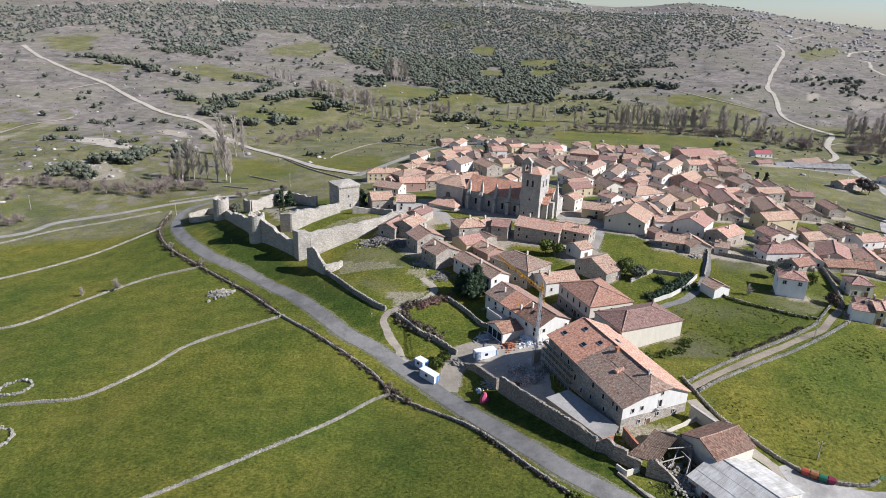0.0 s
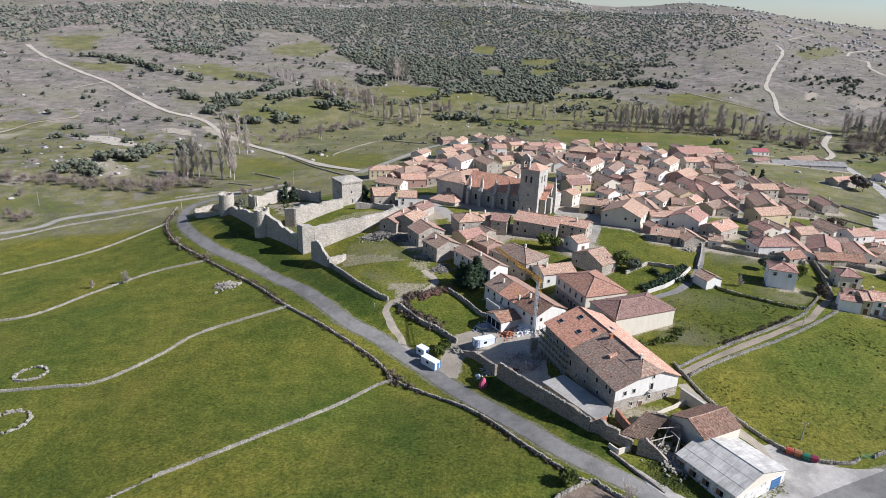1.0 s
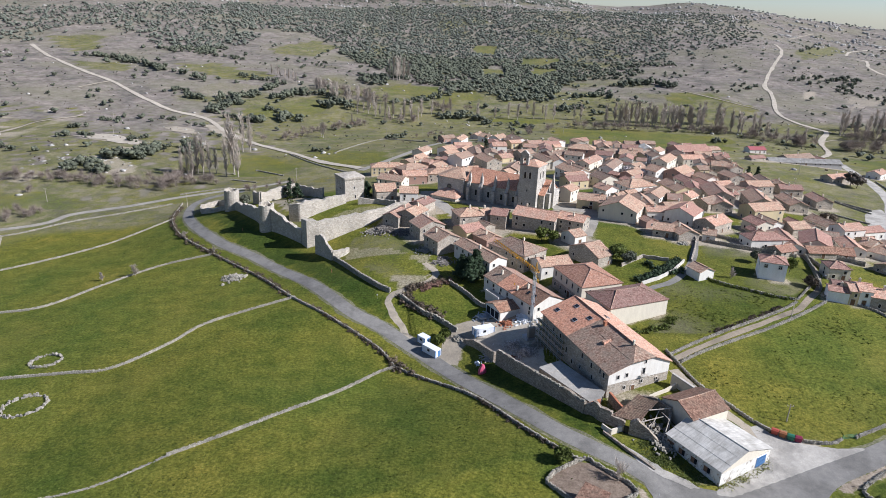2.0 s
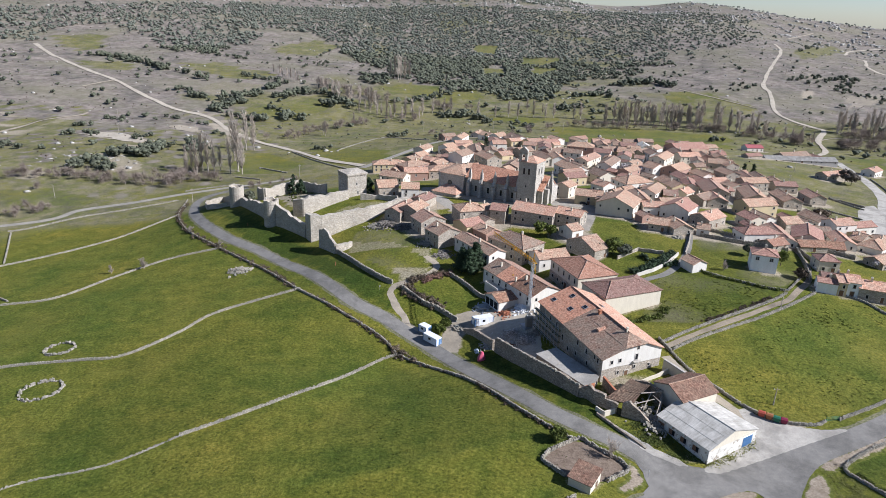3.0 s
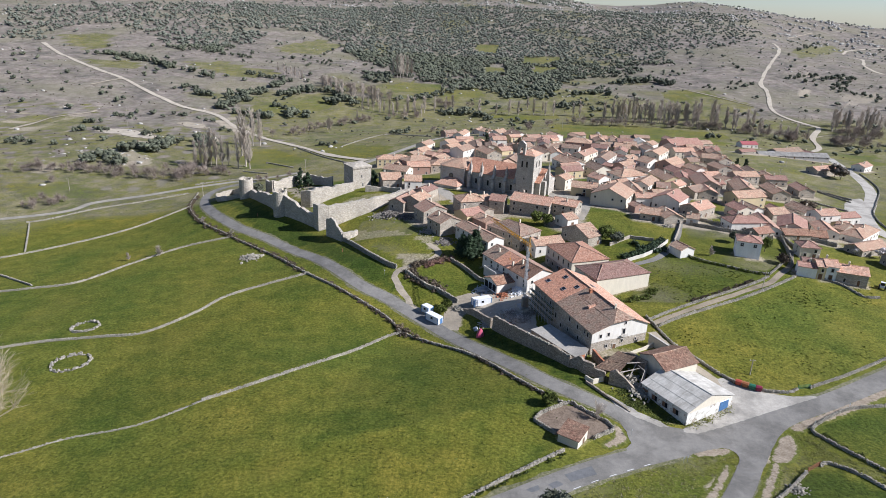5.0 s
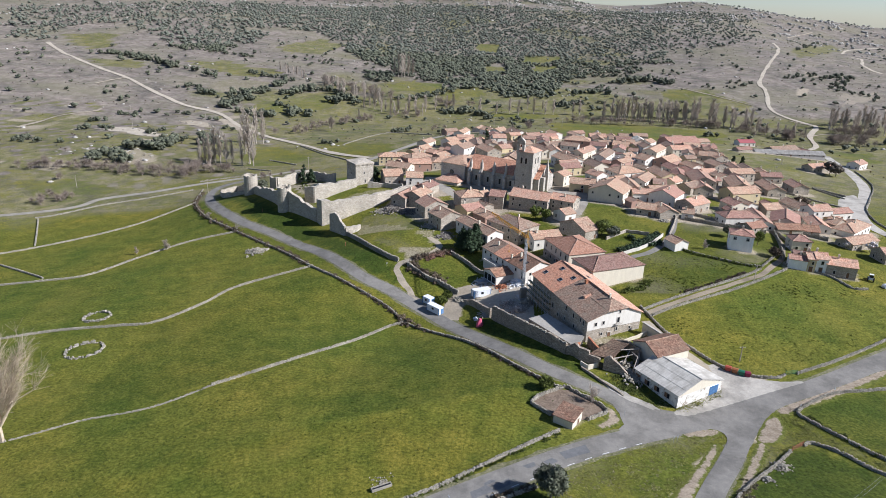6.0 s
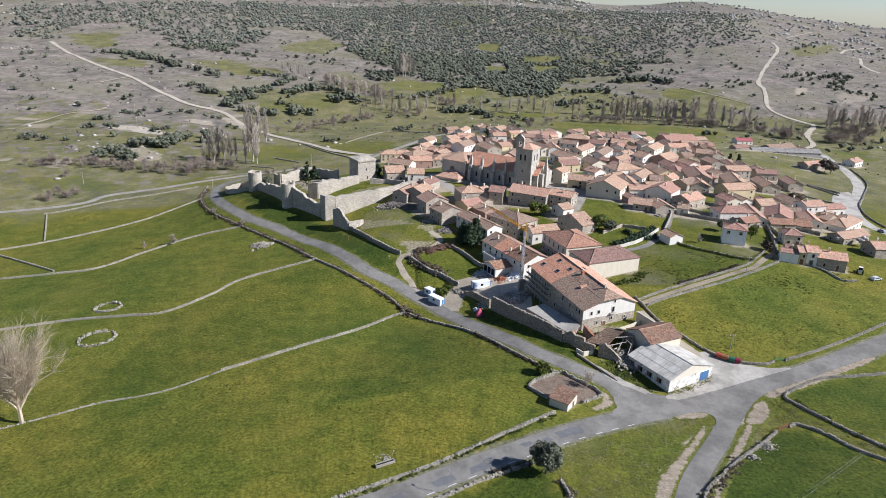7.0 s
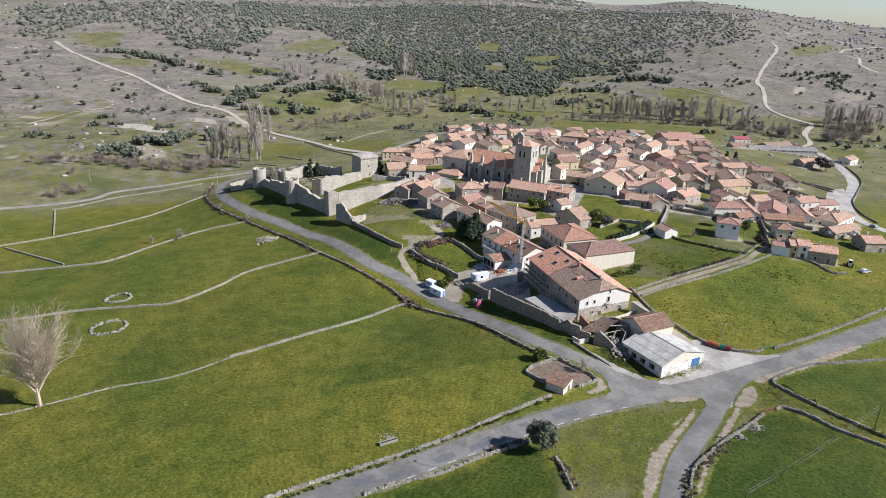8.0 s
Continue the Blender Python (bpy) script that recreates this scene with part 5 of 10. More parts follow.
# smaller houses and sheds between them
house(105.9, 366.0, 45, 12.6, 7.9, 5.3, "g", "k", "b", rise=0.34, windows=True, chimneys=0)
house(81.9, 502.6, -65, 12.9, 8.5, 4.8, "g", "w", "b", rise=0.35, windows=True, chimneys=0)
house(176.8, 484.5, 20, 9.1, 8.6, 5.2, "g", "w", "d", rise=0.32, windows=False, chimneys=0)
house(144.9, 450.9, 50, 9.9, 9.0, 5.3, "g", "w", "b", rise=0.39, windows=False, chimneys=0)
house(157.0, 359.7, 19, 9.5, 9.5, 3.3, "g", "k", "o", rise=0.36, windows=False, chimneys=1)
house(127.3, 491.4, 89, 9.3, 9.9, 3.6, "g", "c", "b", rise=0.40, windows=True, chimneys=0)
house(68.3, 470.8, 77, 12.1, 9.9, 4.0, "g", "c", "o", rise=0.39, windows=True, chimneys=0)
house(130.0, 465.6, -1, 11.9, 9.5, 4.7, "g", "s", "d", rise=0.43, windows=True, chimneys=0)
house(117.2, 423.2, 71, 11.7, 8.8, 4.4, "g", "w", "d", rise=0.39, windows=True, chimneys=1)
house(-28.6, 428.2, 58, 10.2, 8.6, 4.0, "g", "y", "b", rise=0.32, windows=True, chimneys=1)
house(102.3, 514.7, 25, 13.2, 7.8, 4.0, "g", "s", "o", rise=0.42, windows=True, chimneys=0)
house(-23.3, 438.1, 58, 10.9, 9.4, 4.2, "g", "s", "b", rise=0.43, windows=True, chimneys=0)
house(173.2, 495.3, -70, 10.0, 8.2, 4.2, "g", "y", "o", rise=0.37, windows=True, chimneys=0)
house(187.7, 443.8, -1, 10.1, 8.9, 3.9, "g", "w", "d", rise=0.37, windows=True, chimneys=1)
house(75.2, 489.1, 25, 13.5, 9.4, 3.8, "g", "c", "d", rise=0.38, windows=False, chimneys=0)
house(-1.0, 424.6, -32, 10.3, 8.1, 4.2, "g", "c", "d", rise=0.32, windows=False, chimneys=0)
house(116.1, 395.9, 45, 10.0, 7.5, 4.2, "g", "w", "b", rise=0.36, windows=True, chimneys=0)
house(37.2, 500.5, -65, 9.7, 9.9, 3.4, "g", "s", "b", rise=0.35, windows=False, chimneys=0)
house(130.5, 452.8, -1, 9.3, 8.9, 4.3, "g", "k", "b", rise=0.41, windows=True, chimneys=1)
house(70.0, 355.2, 24, 12.7, 7.8, 5.1, "g", "s", "o", rise=0.35, windows=True, chimneys=0)
house(57.9, 468.8, -13, 9.4, 8.7, 4.5, "g", "c", "o", rise=0.41, windows=True, chimneys=0)
house(27.9, 451.2, -88, 13.3, 8.9, 3.8, "g", "c", "b", rise=0.32, windows=False, chimneys=1)
house(138.1, 493.3, -1, 10.6, 7.9, 4.7, "g", "s", "b", rise=0.36, windows=True, chimneys=0)
house(-1.5, 447.5, 48, 11.9, 7.7, 4.9, "g", "s", "b", rise=0.38, windows=True, chimneys=0)
house(161.8, 350.3, -71, 9.6, 9.6, 3.5, "g", "s", "b", rise=0.35, windows=False, chimneys=1)
house(-8.8, 404.4, 58, 13.0, 8.5, 4.4, "g", "s", "b", rise=0.35, windows=False, chimneys=0)
house(45.8, 504.1, -65, 9.5, 7.5, 4.4, "g", "s", "b", rise=0.41, windows=True, chimneys=1)
house(176.0, 446.5, -1, 12.0, 9.1, 4.1, "g", "k", "b", rise=0.40, windows=True, chimneys=0)
house(149.3, 491.2, -1, 11.6, 9.6, 5.3, "g", "s", "b", rise=0.34, windows=True, chimneys=0)
house(31.6, 487.2, -80, 11.7, 8.6, 5.4, "g", "s", "d", rise=0.35, windows=True, chimneys=0)
house(184.2, 420.0, -26, 9.1, 7.6, 3.2, "g", "s", "b", rise=0.34, windows=False, chimneys=1)
house(160.7, 407.6, 75, 10.8, 8.0, 5.1, "g", "w", "b", rise=0.41, windows=True, chimneys=0)
house(188.6, 378.4, 88, 11.2, 8.4, 4.0, "g", "w", "b", rise=0.42, windows=False, chimneys=0)
house(169.1, 377.6, -76, 12.9, 9.6, 5.0, "g", "s", "b", rise=0.37, windows=True, chimneys=0)
house(101.5, 350.0, -66, 10.2, 7.9, 3.6, "g", "w", "d", rise=0.32, windows=True, chimneys=1)
house(79.7, 389.6, -63, 10.4, 7.6, 3.2, "g", "s", "b", rise=0.39, windows=True, chimneys=0)
house(35.9, 433.5, 32, 9.4, 9.9, 3.3, "g", "y", "o", rise=0.38, windows=True, chimneys=1)
house(179.8, 376.6, 88, 13.5, 8.0, 3.9, "g", "w", "o", rise=0.43, windows=True, chimneys=0)
house(98.3, 501.0, -65, 10.4, 7.6, 4.5, "g", "s", "b", rise=0.32, windows=True, chimneys=0)
house(104.0, 430.9, -19, 11.0, 9.2, 5.3, "g", "w", "d", rise=0.43, windows=False, chimneys=0)
house(185.6, 434.6, 89, 9.1, 8.3, 3.5, "g", "s", "b", rise=0.42, windows=True, chimneys=0)
house(150.7, 369.5, -71, 12.2, 9.1, 4.2, "g", "w", "b", rise=0.42, windows=True, chimneys=0)
house(128.0, 476.0, -1, 14.0, 8.9, 3.9, "g", "w", "b", rise=0.44, windows=False, chimneys=0)
house(68.4, 343.6, 24, 12.7, 10.0, 4.6, "g", "y", "d", rise=0.42, windows=True, chimneys=0)
house(118.3, 505.2, 89, 9.2, 8.5, 3.7, "g", "c", "b", rise=0.36, windows=False, chimneys=1)
house(111.4, 469.0, 89, 12.6, 8.7, 4.9, "g", "s", "b", rise=0.42, windows=True, chimneys=0)
house(93.0, 469.8, 77, 11.3, 8.0, 3.6, "g", "s", "b", rise=0.38, windows=False, chimneys=1)
house(62.3, 486.0, 25, 12.3, 9.7, 4.8, "g", "y", "o", rise=0.36, windows=True, chimneys=0)
house(8.1, 488.5, 10, 13.4, 9.7, 3.7, "g", "y", "o", rise=0.32, windows=True, chimneys=1)
house(114.8, 488.5, -1, 13.0, 9.0, 4.2, "g", "s", "o", rise=0.45, windows=True, chimneys=1)
house(-21.5, 362.5, 11, 13.8, 9.6, 5.4, "g", "k", "o", rise=0.45, windows=True, chimneys=0)
house(67.4, 455.8, 77, 11.1, 8.8, 4.6, "g", "w", "d", rise=0.37, windows=True, chimneys=0)
house(157.9, 437.9, -79, 12.2, 9.5, 4.7, "g", "k", "b", rise=0.44, windows=False, chimneys=1)
house(145.4, 354.9, -73, 12.6, 8.4, 3.6, "g", "s", "d", rise=0.41, windows=False, chimneys=0)
house(47.7, 490.9, 25, 9.2, 8.8, 4.6, "g", "y", "o", rise=0.36, windows=True, chimneys=0)
house(197.1, 483.0, 20, 9.0, 8.7, 3.6, "g", "s", "b", rise=0.39, windows=True, chimneys=0)
house(3.8, 475.4, 10, 11.7, 8.7, 3.3, "g", "k", "d", rise=0.34, windows=True, chimneys=0)
house(35.9, 449.7, -88, 8.4, 6.1, 2.8, "g", "c", "d", rise=0.41, windows=True, chimneys=1)
house(92.3, 317.3, 34, 7.0, 5.5, 3.5, "g", "s", "b", rise=0.38, windows=True, chimneys=0)
house(156.9, 377.9, -71, 7.5, 6.5, 3.0, "g", "k", "b", rise=0.42, windows=True, chimneys=0)
house(21.1, 478.2, -80, 8.2, 5.9, 2.8, "g", "s", "o", rise=0.44, windows=True, chimneys=0)
house(-24.1, 378.1, 47, 8.3, 5.3, 3.5, "g", "s", "b", rise=0.38, windows=True, chimneys=1)
house(154.0, 339.0, 19, 5.6, 6.2, 2.7, "g", "s", "d", rise=0.44, windows=True, chimneys=1)
house(-7.4, 417.4, -32, 5.9, 6.7, 3.5, "g", "s", "o", rise=0.38, windows=True, chimneys=0)
house(106.4, 322.9, -65, 8.4, 5.9, 3.1, "g", "s", "o", rise=0.35, windows=False, chimneys=0)
house(195.9, 503.9, -70, 7.3, 6.7, 2.9, "g", "c", "b", rise=0.38, windows=True, chimneys=0)
house(65.9, 442.2, 28, 7.3, 5.0, 2.7, "g", "c", "d", rise=0.32, windows=False, chimneys=0)
house(197.4, 375.9, 88, 8.2, 7.0, 3.2, "g", "k", "b", rise=0.33, windows=True, chimneys=1)
house(98.4, 373.6, -45, 5.6, 6.5, 2.9, "g", "k", "d", rise=0.35, windows=True, chimneys=0)
house(140.9, 392.4, 14, 6.7, 6.0, 2.7, "g", "s", "d", rise=0.35, windows=True, chimneys=0)
house(-6.1, 394.5, 58, 6.5, 5.3, 3.3, "g", "c", "b", rise=0.45, windows=False, chimneys=1)
house(76.8, 446.8, -62, 5.6, 6.7, 2.7, "g", "k", "o", rise=0.39, windows=True, chimneys=1)
house(166.3, 442.7, -79, 7.4, 5.9, 3.2, "g", "w", "b", rise=0.45, windows=True, chimneys=0)
house(56.6, 446.1, -58, 7.5, 5.9, 3.2, "g", "w", "b", rise=0.37, windows=True, chimneys=1)
house(-37.6, 374.3, -43, 5.9, 5.5, 3.5, "g", "s", "b", rise=0.45, windows=True, chimneys=1)
house(119.6, 350.5, 17, 5.5, 5.3, 2.7, "g", "w", "b", rise=0.35, windows=False, chimneys=1)
house(172.3, 325.1, 81, 7.4, 5.2, 3.0, "g", "s", "b", rise=0.43, windows=True, chimneys=0)
house(1.9, 402.0, -32, 6.8, 5.2, 2.7, "g", "w", "b", rise=0.33, windows=False, chimneys=1)
house(187.4, 493.6, 20, 7.9, 5.2, 2.7, "g", "s", "d", rise=0.34, windows=True, chimneys=0)
house(113.2, 408.4, -45, 7.7, 5.1, 2.9, "g", "c", "d", rise=0.38, windows=False, chimneys=0)
house(78.2, 478.8, 25, 5.7, 6.7, 3.2, "g", "c", "o", rise=0.41, windows=True, chimneys=0)
house(126.7, 420.4, -19, 6.2, 6.8, 3.3, "g", "w", "o", rise=0.44, windows=False, chimneys=0)
house(77.9, 409.6, -85, 7.5, 5.5, 2.9, "g", "s", "o", rise=0.40, windows=True, chimneys=0)
house(-7.2, 435.5, -32, 6.5, 6.1, 2.7, "g", "s", "b", rise=0.42, windows=True, chimneys=0)
house(23.6, 427.2, 32, 6.6, 5.3, 3.1, "g", "s", "d", rise=0.37, windows=False, chimneys=0)
house(73.9, 500.4, 25, 6.2, 6.2, 3.5, "g", "w", "b", rise=0.35, windows=False, chimneys=1)
house(198.2, 492.6, 20, 8.2, 6.7, 3.3, "g", "c", "d", rise=0.44, windows=True, chimneys=0)
house(43.8, 456.3, -88, 7.3, 6.9, 2.6, "g", "k", "b", rise=0.38, windows=True, chimneys=0)
house(126.0, 392.0, 45, 6.3, 6.4, 3.4, "g", "w", "d", rise=0.41, windows=True, chimneys=0)
house(188.0, 476.2, -70, 7.2, 6.0, 2.6, "g", "w", "b", rise=0.39, windows=True, chimneys=0)
house(85.5, 311.1, 34, 5.7, 5.9, 2.9, "g", "s", "b", rise=0.42, windows=False, chimneys=1)
house(162.8, 395.1, -76, 6.5, 6.7, 2.8, "g", "s", "b", rise=0.37, windows=False, chimneys=0)
house(195.7, 461.7, 20, 6.3, 6.4, 2.8, "g", "s", "d", rise=0.36, windows=False, chimneys=0)
house(-8.9, 384.7, -32, 8.4, 6.0, 3.0, "g", "k", "b", rise=0.34, windows=True, chimneys=0)
house(117.1, 362.2, -45, 8.3, 6.1, 2.7, "g", "w", "b", rise=0.37, windows=True, chimneys=0)
house(105.7, 420.3, 71, 7.9, 5.3, 3.2, "g", "s", "b", rise=0.40, windows=True, chimneys=0)
house(58.2, 494.6, -65, 5.6, 5.1, 3.5, "g", "s", "b", rise=0.40, windows=False, chimneys=1)
house(89.5, 374.3, -45, 6.3, 6.0, 2.8, "g", "s", "b", rise=0.33, windows=True, chimneys=1)
house(139.8, 482.8, -1, 7.6, 5.5, 3.2, "g", "y", "b", rise=0.36, windows=False, chimneys=0)
house(152.0, 463.9, 89, 7.0, 5.2, 2.8, "g", "s", "b", rise=0.35, windows=False, chimneys=0)
house(182.3, 387.8, 14, 5.5, 6.9, 3.6, "g", "w", "b", rise=0.33, windows=False, chimneys=1)
house(177.6, 288.5, -73, 13.7, 9.3, 3.5, "g", "w", "b", rise=0.42, windows=True, chimneys=1)
house(156.7, 273.7, 17, 9.6, 9.0, 3.3, "g", "s", "b", rise=0.45, windows=False, chimneys=0)
house(145.5, 275.9, -73, 10.9, 7.7, 3.8, "g", "w", "b", rise=0.34, windows=False, chimneys=0)
house(137.2, 268.3, -73, 9.5, 9.0, 4.5, "g", "c", "d", rise=0.37, windows=True, chimneys=1)
house(194.6, 280.7, 17, 12.3, 7.8, 3.8, "g", "w", "d", rise=0.41, windows=True, chimneys=0)
house(165.5, 278.0, -73, 7.1, 6.9, 3.3, "g", "c", "b", rise=0.36, windows=True, chimneys=0)
house(183.0, 263.0, 17, 5.9, 5.7, 3.2, "g", "y", "o", rise=0.39, windows=True, chimneys=1)
house(165.8, 262.4, -11, 7.3, 6.1, 3.5, "g", "s", "b", rise=0.45, windows=False, chimneys=0)
house(131.4, 257.2, -81, 6.7, 5.2, 3.2, "g", "s", "d", rise=0.43, windows=True, chimneys=1)
house(161.9, 285.7, -73, 6.0, 5.8, 2.9, "g", "s", "d", rise=0.39, windows=False, chimneys=0)
house(8.5, 251.8, 36, 9.7, 9.9, 4.0, "g", "y", "d", rise=0.36, windows=False, chimneys=1)
house(-12.9, 285.1, 62, 10.2, 7.9, 4.3, "g", "s", "d", rise=0.35, windows=False, chimneys=1)
house(15.6, 256.7, -54, 6.4, 6.2, 3.5, "g", "s", "b", rise=0.40, windows=False, chimneys=0)


# ---- the large buildings in front ----
house(116.6, 210.0, -18, 8.8, 8.2, 6.6, "h", "W", "d", 0.34, "white two-storey villa with a hipped dull pink roof", z=7.7, bars=True)
house(57.7, 181.0, 24, 22, 13, 5.6, "h", "c", "d", 0.36, "cream barn-like house with a hipped dull pink tiled roof", z=5.0, windows=False, chimneys=0)
gallery_house = house(48.2, 197.9, 111, 19.0, 15.5, 7.0, "h", "c", "t", 0.36, "cream house with a rubble ground floor and hipped orange roof", z=3.4, windows=False)
for nm, x0, x1, y0, y1 in (("stone_base", -9.56, 9.56, -7.81, -7.752), ("stone_base", -9.56, 9.56, 7.752, 7.81), ("stone_base", -9.56, -9.502, -7.752, 7.752), ("stone_base", 9.502, 9.56, -7.752, 7.752)):
    base_mesh = Mesh()
    base_mesh.box(x0, x1, y0, y1, -2.0, 3.1)
    base_mesh.done(nm, STONE, gallery_house, "rubble stone ground floor")
for i in range(5):
    put_window(gallery_house, -7.4 + i * 3.7, 7.76, 5.2, 180, 0.8, 1.15)
    put_window(gallery_house, -7.4 + i * 3.7, 7.82, 1.4, 180, 0.9, 0.8)
for i in range(3):
    put_window(gallery_house, -9.51, -4.6 + i * 4.6, 5.2, -90, 0.75, 0.8)
    put_window(gallery_house, -9.57, -4.6 + i * 4.6, 1.4, -90, 0.8, 0.7)
put_door(gallery_house, -1.6, 7.82, 0.0, 180, 1.6, 1.1)
house(62.0, 127.6, 27, 11.5, 10.0, 3.9, "g", "c", "n", 0.42, "low barn with a brown tiled roof beside the sheds", z=2.4, windows=False, chimneys=0)


def annex():
    """White house with a lichened, patched roof, a terrace and a glazed wing."""
    e = house(26.4, 196.5, -58, 28.2, 13, 4.5, "g", "w", "n", 0.42, "white house with a patched brown and orange tile roof", chimneys=0)
    h, hy = 4.5, 6.5
    ey, top, low = hy + 0.35, h + hy * 0.42, h - 0.35 * 0.42
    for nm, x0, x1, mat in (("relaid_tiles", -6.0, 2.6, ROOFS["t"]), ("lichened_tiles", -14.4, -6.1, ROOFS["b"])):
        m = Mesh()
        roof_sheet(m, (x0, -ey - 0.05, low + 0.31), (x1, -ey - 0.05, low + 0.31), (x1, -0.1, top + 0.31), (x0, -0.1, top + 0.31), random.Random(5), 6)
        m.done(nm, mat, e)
    # sunward slope: sunlight imitated by a sheet of paler tiles
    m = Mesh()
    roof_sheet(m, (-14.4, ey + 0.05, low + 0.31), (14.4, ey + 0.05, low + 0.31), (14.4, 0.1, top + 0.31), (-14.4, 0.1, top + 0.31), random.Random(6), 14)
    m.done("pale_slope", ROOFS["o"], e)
    for x, y in ((-9.0, -2.4), (2.8, -4.6), (5.2, -2.0)):
        share("chimney", PATTERNS[5], e, pose(x, y, top - abs(y) * 0.42 + 0.35))
    for x in (7.2, 10.4):
        m = Mesh()
        z = top - 3.4 * 0.42 + 0.36
        m.hull8([(x - 0.5, -4.1, z - 0.42), (x + 0.5, -4.1, z - 0.42), (x + 0.5, -2.7, z + 0.17), (x - 0.5, -2.7, z + 0.17)], [(x - 0.5, -4.15, z - 0.3), (x + 0.5, -4.15, z - 0.3), (x + 0.5, -2.75, z + 0.29), (x - 0.5, -2.75, z + 0.29)])
        m.done("roof_light", PANE, e)
    t = Mesh()
    t.box(-8.4, -0.6, -9.8, -hy - 0.02, -4.0, 1.4)
    ter = t.done("terrace", WALLS["f"], e, "pale tiled terrace")
    for x0, x1, y0, y1 in ((-8.4, -0.6, -9.8, -9.6), (-8.4, -8.2, -9.6, -6.6)):
        t = Mesh()
        t.box(x0, x1, y0, y1, 1.4, 2.3)
        t.done("parapet", WALLS["w"], ter)
    w = house(21.6, 190.1, 31, 13.5, 8.2, 3.2, "g", "w", "n", 0.36, "low white wing with a glazed veranda and brown tiles", z=-1.5, windows=False, chimneys=0)
    for i in range(3):
        m = Mesh()
        y0 = -3.7 + i * 2.5
        m.box(-6.83, -6.78, y0 + 0.12, y0 + 2.32, 0.1, 2.75)
        g = m.done("veranda_pane", PANE, w, "tall glazed veranda panel")
        m = Mesh()
        for a, b in (((y0, 0), (y0, 2.9)), ((y0 + 2.45, 0), (y0 + 2.45, 2.9)), ((y0, 2.85), (y0 + 2.45, 2.85)), ((y0, 0.05), (y0 + 2.45, 0.05))):
            m.beam((-6.86, *a), (-6.86, *b), 0.09, sides=4)
        m.done("frame", WHITE, g)


annex()


def crosswise(m, name, mat, e):
    """A roof part whose ridge runs along y: turned, so that its tiles run down the slope."""
    m.v = [(y, -x, z) for x, y, z in m.v]
    ob = m.done(name, mat, e)
    ob.matrix_basis = pose(0, 0, 0, 0, 0, 90)


def manor():
    """The long three-storey building under repair: its near gable faces the road."""
    e = base("manor_house", 41.9, 134.0, 20, 2.0, "long stone manor under repair, white upper gable, patched tile roof", "house")
    FOOTPRINTS.append((47.0, 152.0, 110, 18.3, 9.5))
    W, D, hi, ridge, low, skew = 19.6, 36.4, 7.7, 11.6, -4.0, 0.085
    rx, hip = 10.6, 5.0
    # stone body with the truncated gable in front and a full gable behind
    m = Mesh()
    front = [(x, x * skew, z) for x, z in ((0, low), (W, low), (W, hi), (12.6, hi + 2.5), (9.0, hi + 2.3), (0, hi))]
    rear = [(0, D, low), (W, D, low), (W, D, hi), (12.6, D, hi + 2.9), (9.0, D, hi + 3.2), (0, D, hi)]
    m.hull8(front, rear)
    m.done("wall", STONE, e)
    m = Mesh()
    skin = [(x, x * skew - 0.06, z) for x, z in ((0.0, 4.3), (5.0, 4.5), (9.5, 4.3), (W, 4.5), (W, hi - 0.02), (12.6, hi + 2.45), (9.0, hi + 2.25), (0.0, hi - 0.02))]
    m.hull8([(x, y + 0.08, z) for x, y, z in skin], skin)
    m.done("upper_render", WALLS["w"], e, "white lime render")
    rnd = random.Random(4)
    o, lift = 0.6, 0.2
    sl = (ridge - hi) / rx
    sr = (ridge - hi) / (W - rx)
    zl, zr = hi - o * sl + lift, hi - o * sr + lift
    at = lambda y, x: (x, y, (hi + (x * sl if x <= rx else (W - x) * sr)) + lift)
    half = 6.4
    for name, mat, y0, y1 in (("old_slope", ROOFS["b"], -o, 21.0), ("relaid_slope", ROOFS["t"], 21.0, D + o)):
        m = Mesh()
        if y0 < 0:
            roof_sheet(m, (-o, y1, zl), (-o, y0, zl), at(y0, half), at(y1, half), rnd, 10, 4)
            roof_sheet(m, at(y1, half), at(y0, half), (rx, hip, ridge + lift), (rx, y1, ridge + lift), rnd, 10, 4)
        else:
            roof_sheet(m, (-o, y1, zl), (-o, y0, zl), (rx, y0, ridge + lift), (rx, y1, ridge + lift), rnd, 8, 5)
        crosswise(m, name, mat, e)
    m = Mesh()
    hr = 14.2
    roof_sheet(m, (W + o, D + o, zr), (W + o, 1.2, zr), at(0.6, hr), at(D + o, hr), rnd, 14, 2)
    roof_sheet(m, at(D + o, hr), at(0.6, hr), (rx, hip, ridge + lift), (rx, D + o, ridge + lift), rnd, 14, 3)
    # the sun on this slope is put into its colour as paler tiles
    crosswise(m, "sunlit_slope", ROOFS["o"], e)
    m = Mesh()
    roof_sheet(m, at(-o, half), at(0.6, hr), (rx + 0.02, hip, ridge + lift + 0.02), (rx - 0.02, hip, ridge + lift + 0.02), rnd, 6, 4)
    m.done("half_hip", ROOFS["b"], e)
    m = Mesh()
    for i in range(34):
        y0 = hip + (D - hip) * i / 34
        m.beam((rx, y0, ridge + lift + 0.03), (rx, y0 + 0.98, ridge + lift + 0.06), 0.17, sides=6)
    m.done("ridge_cap", ROOFS["o"], e)
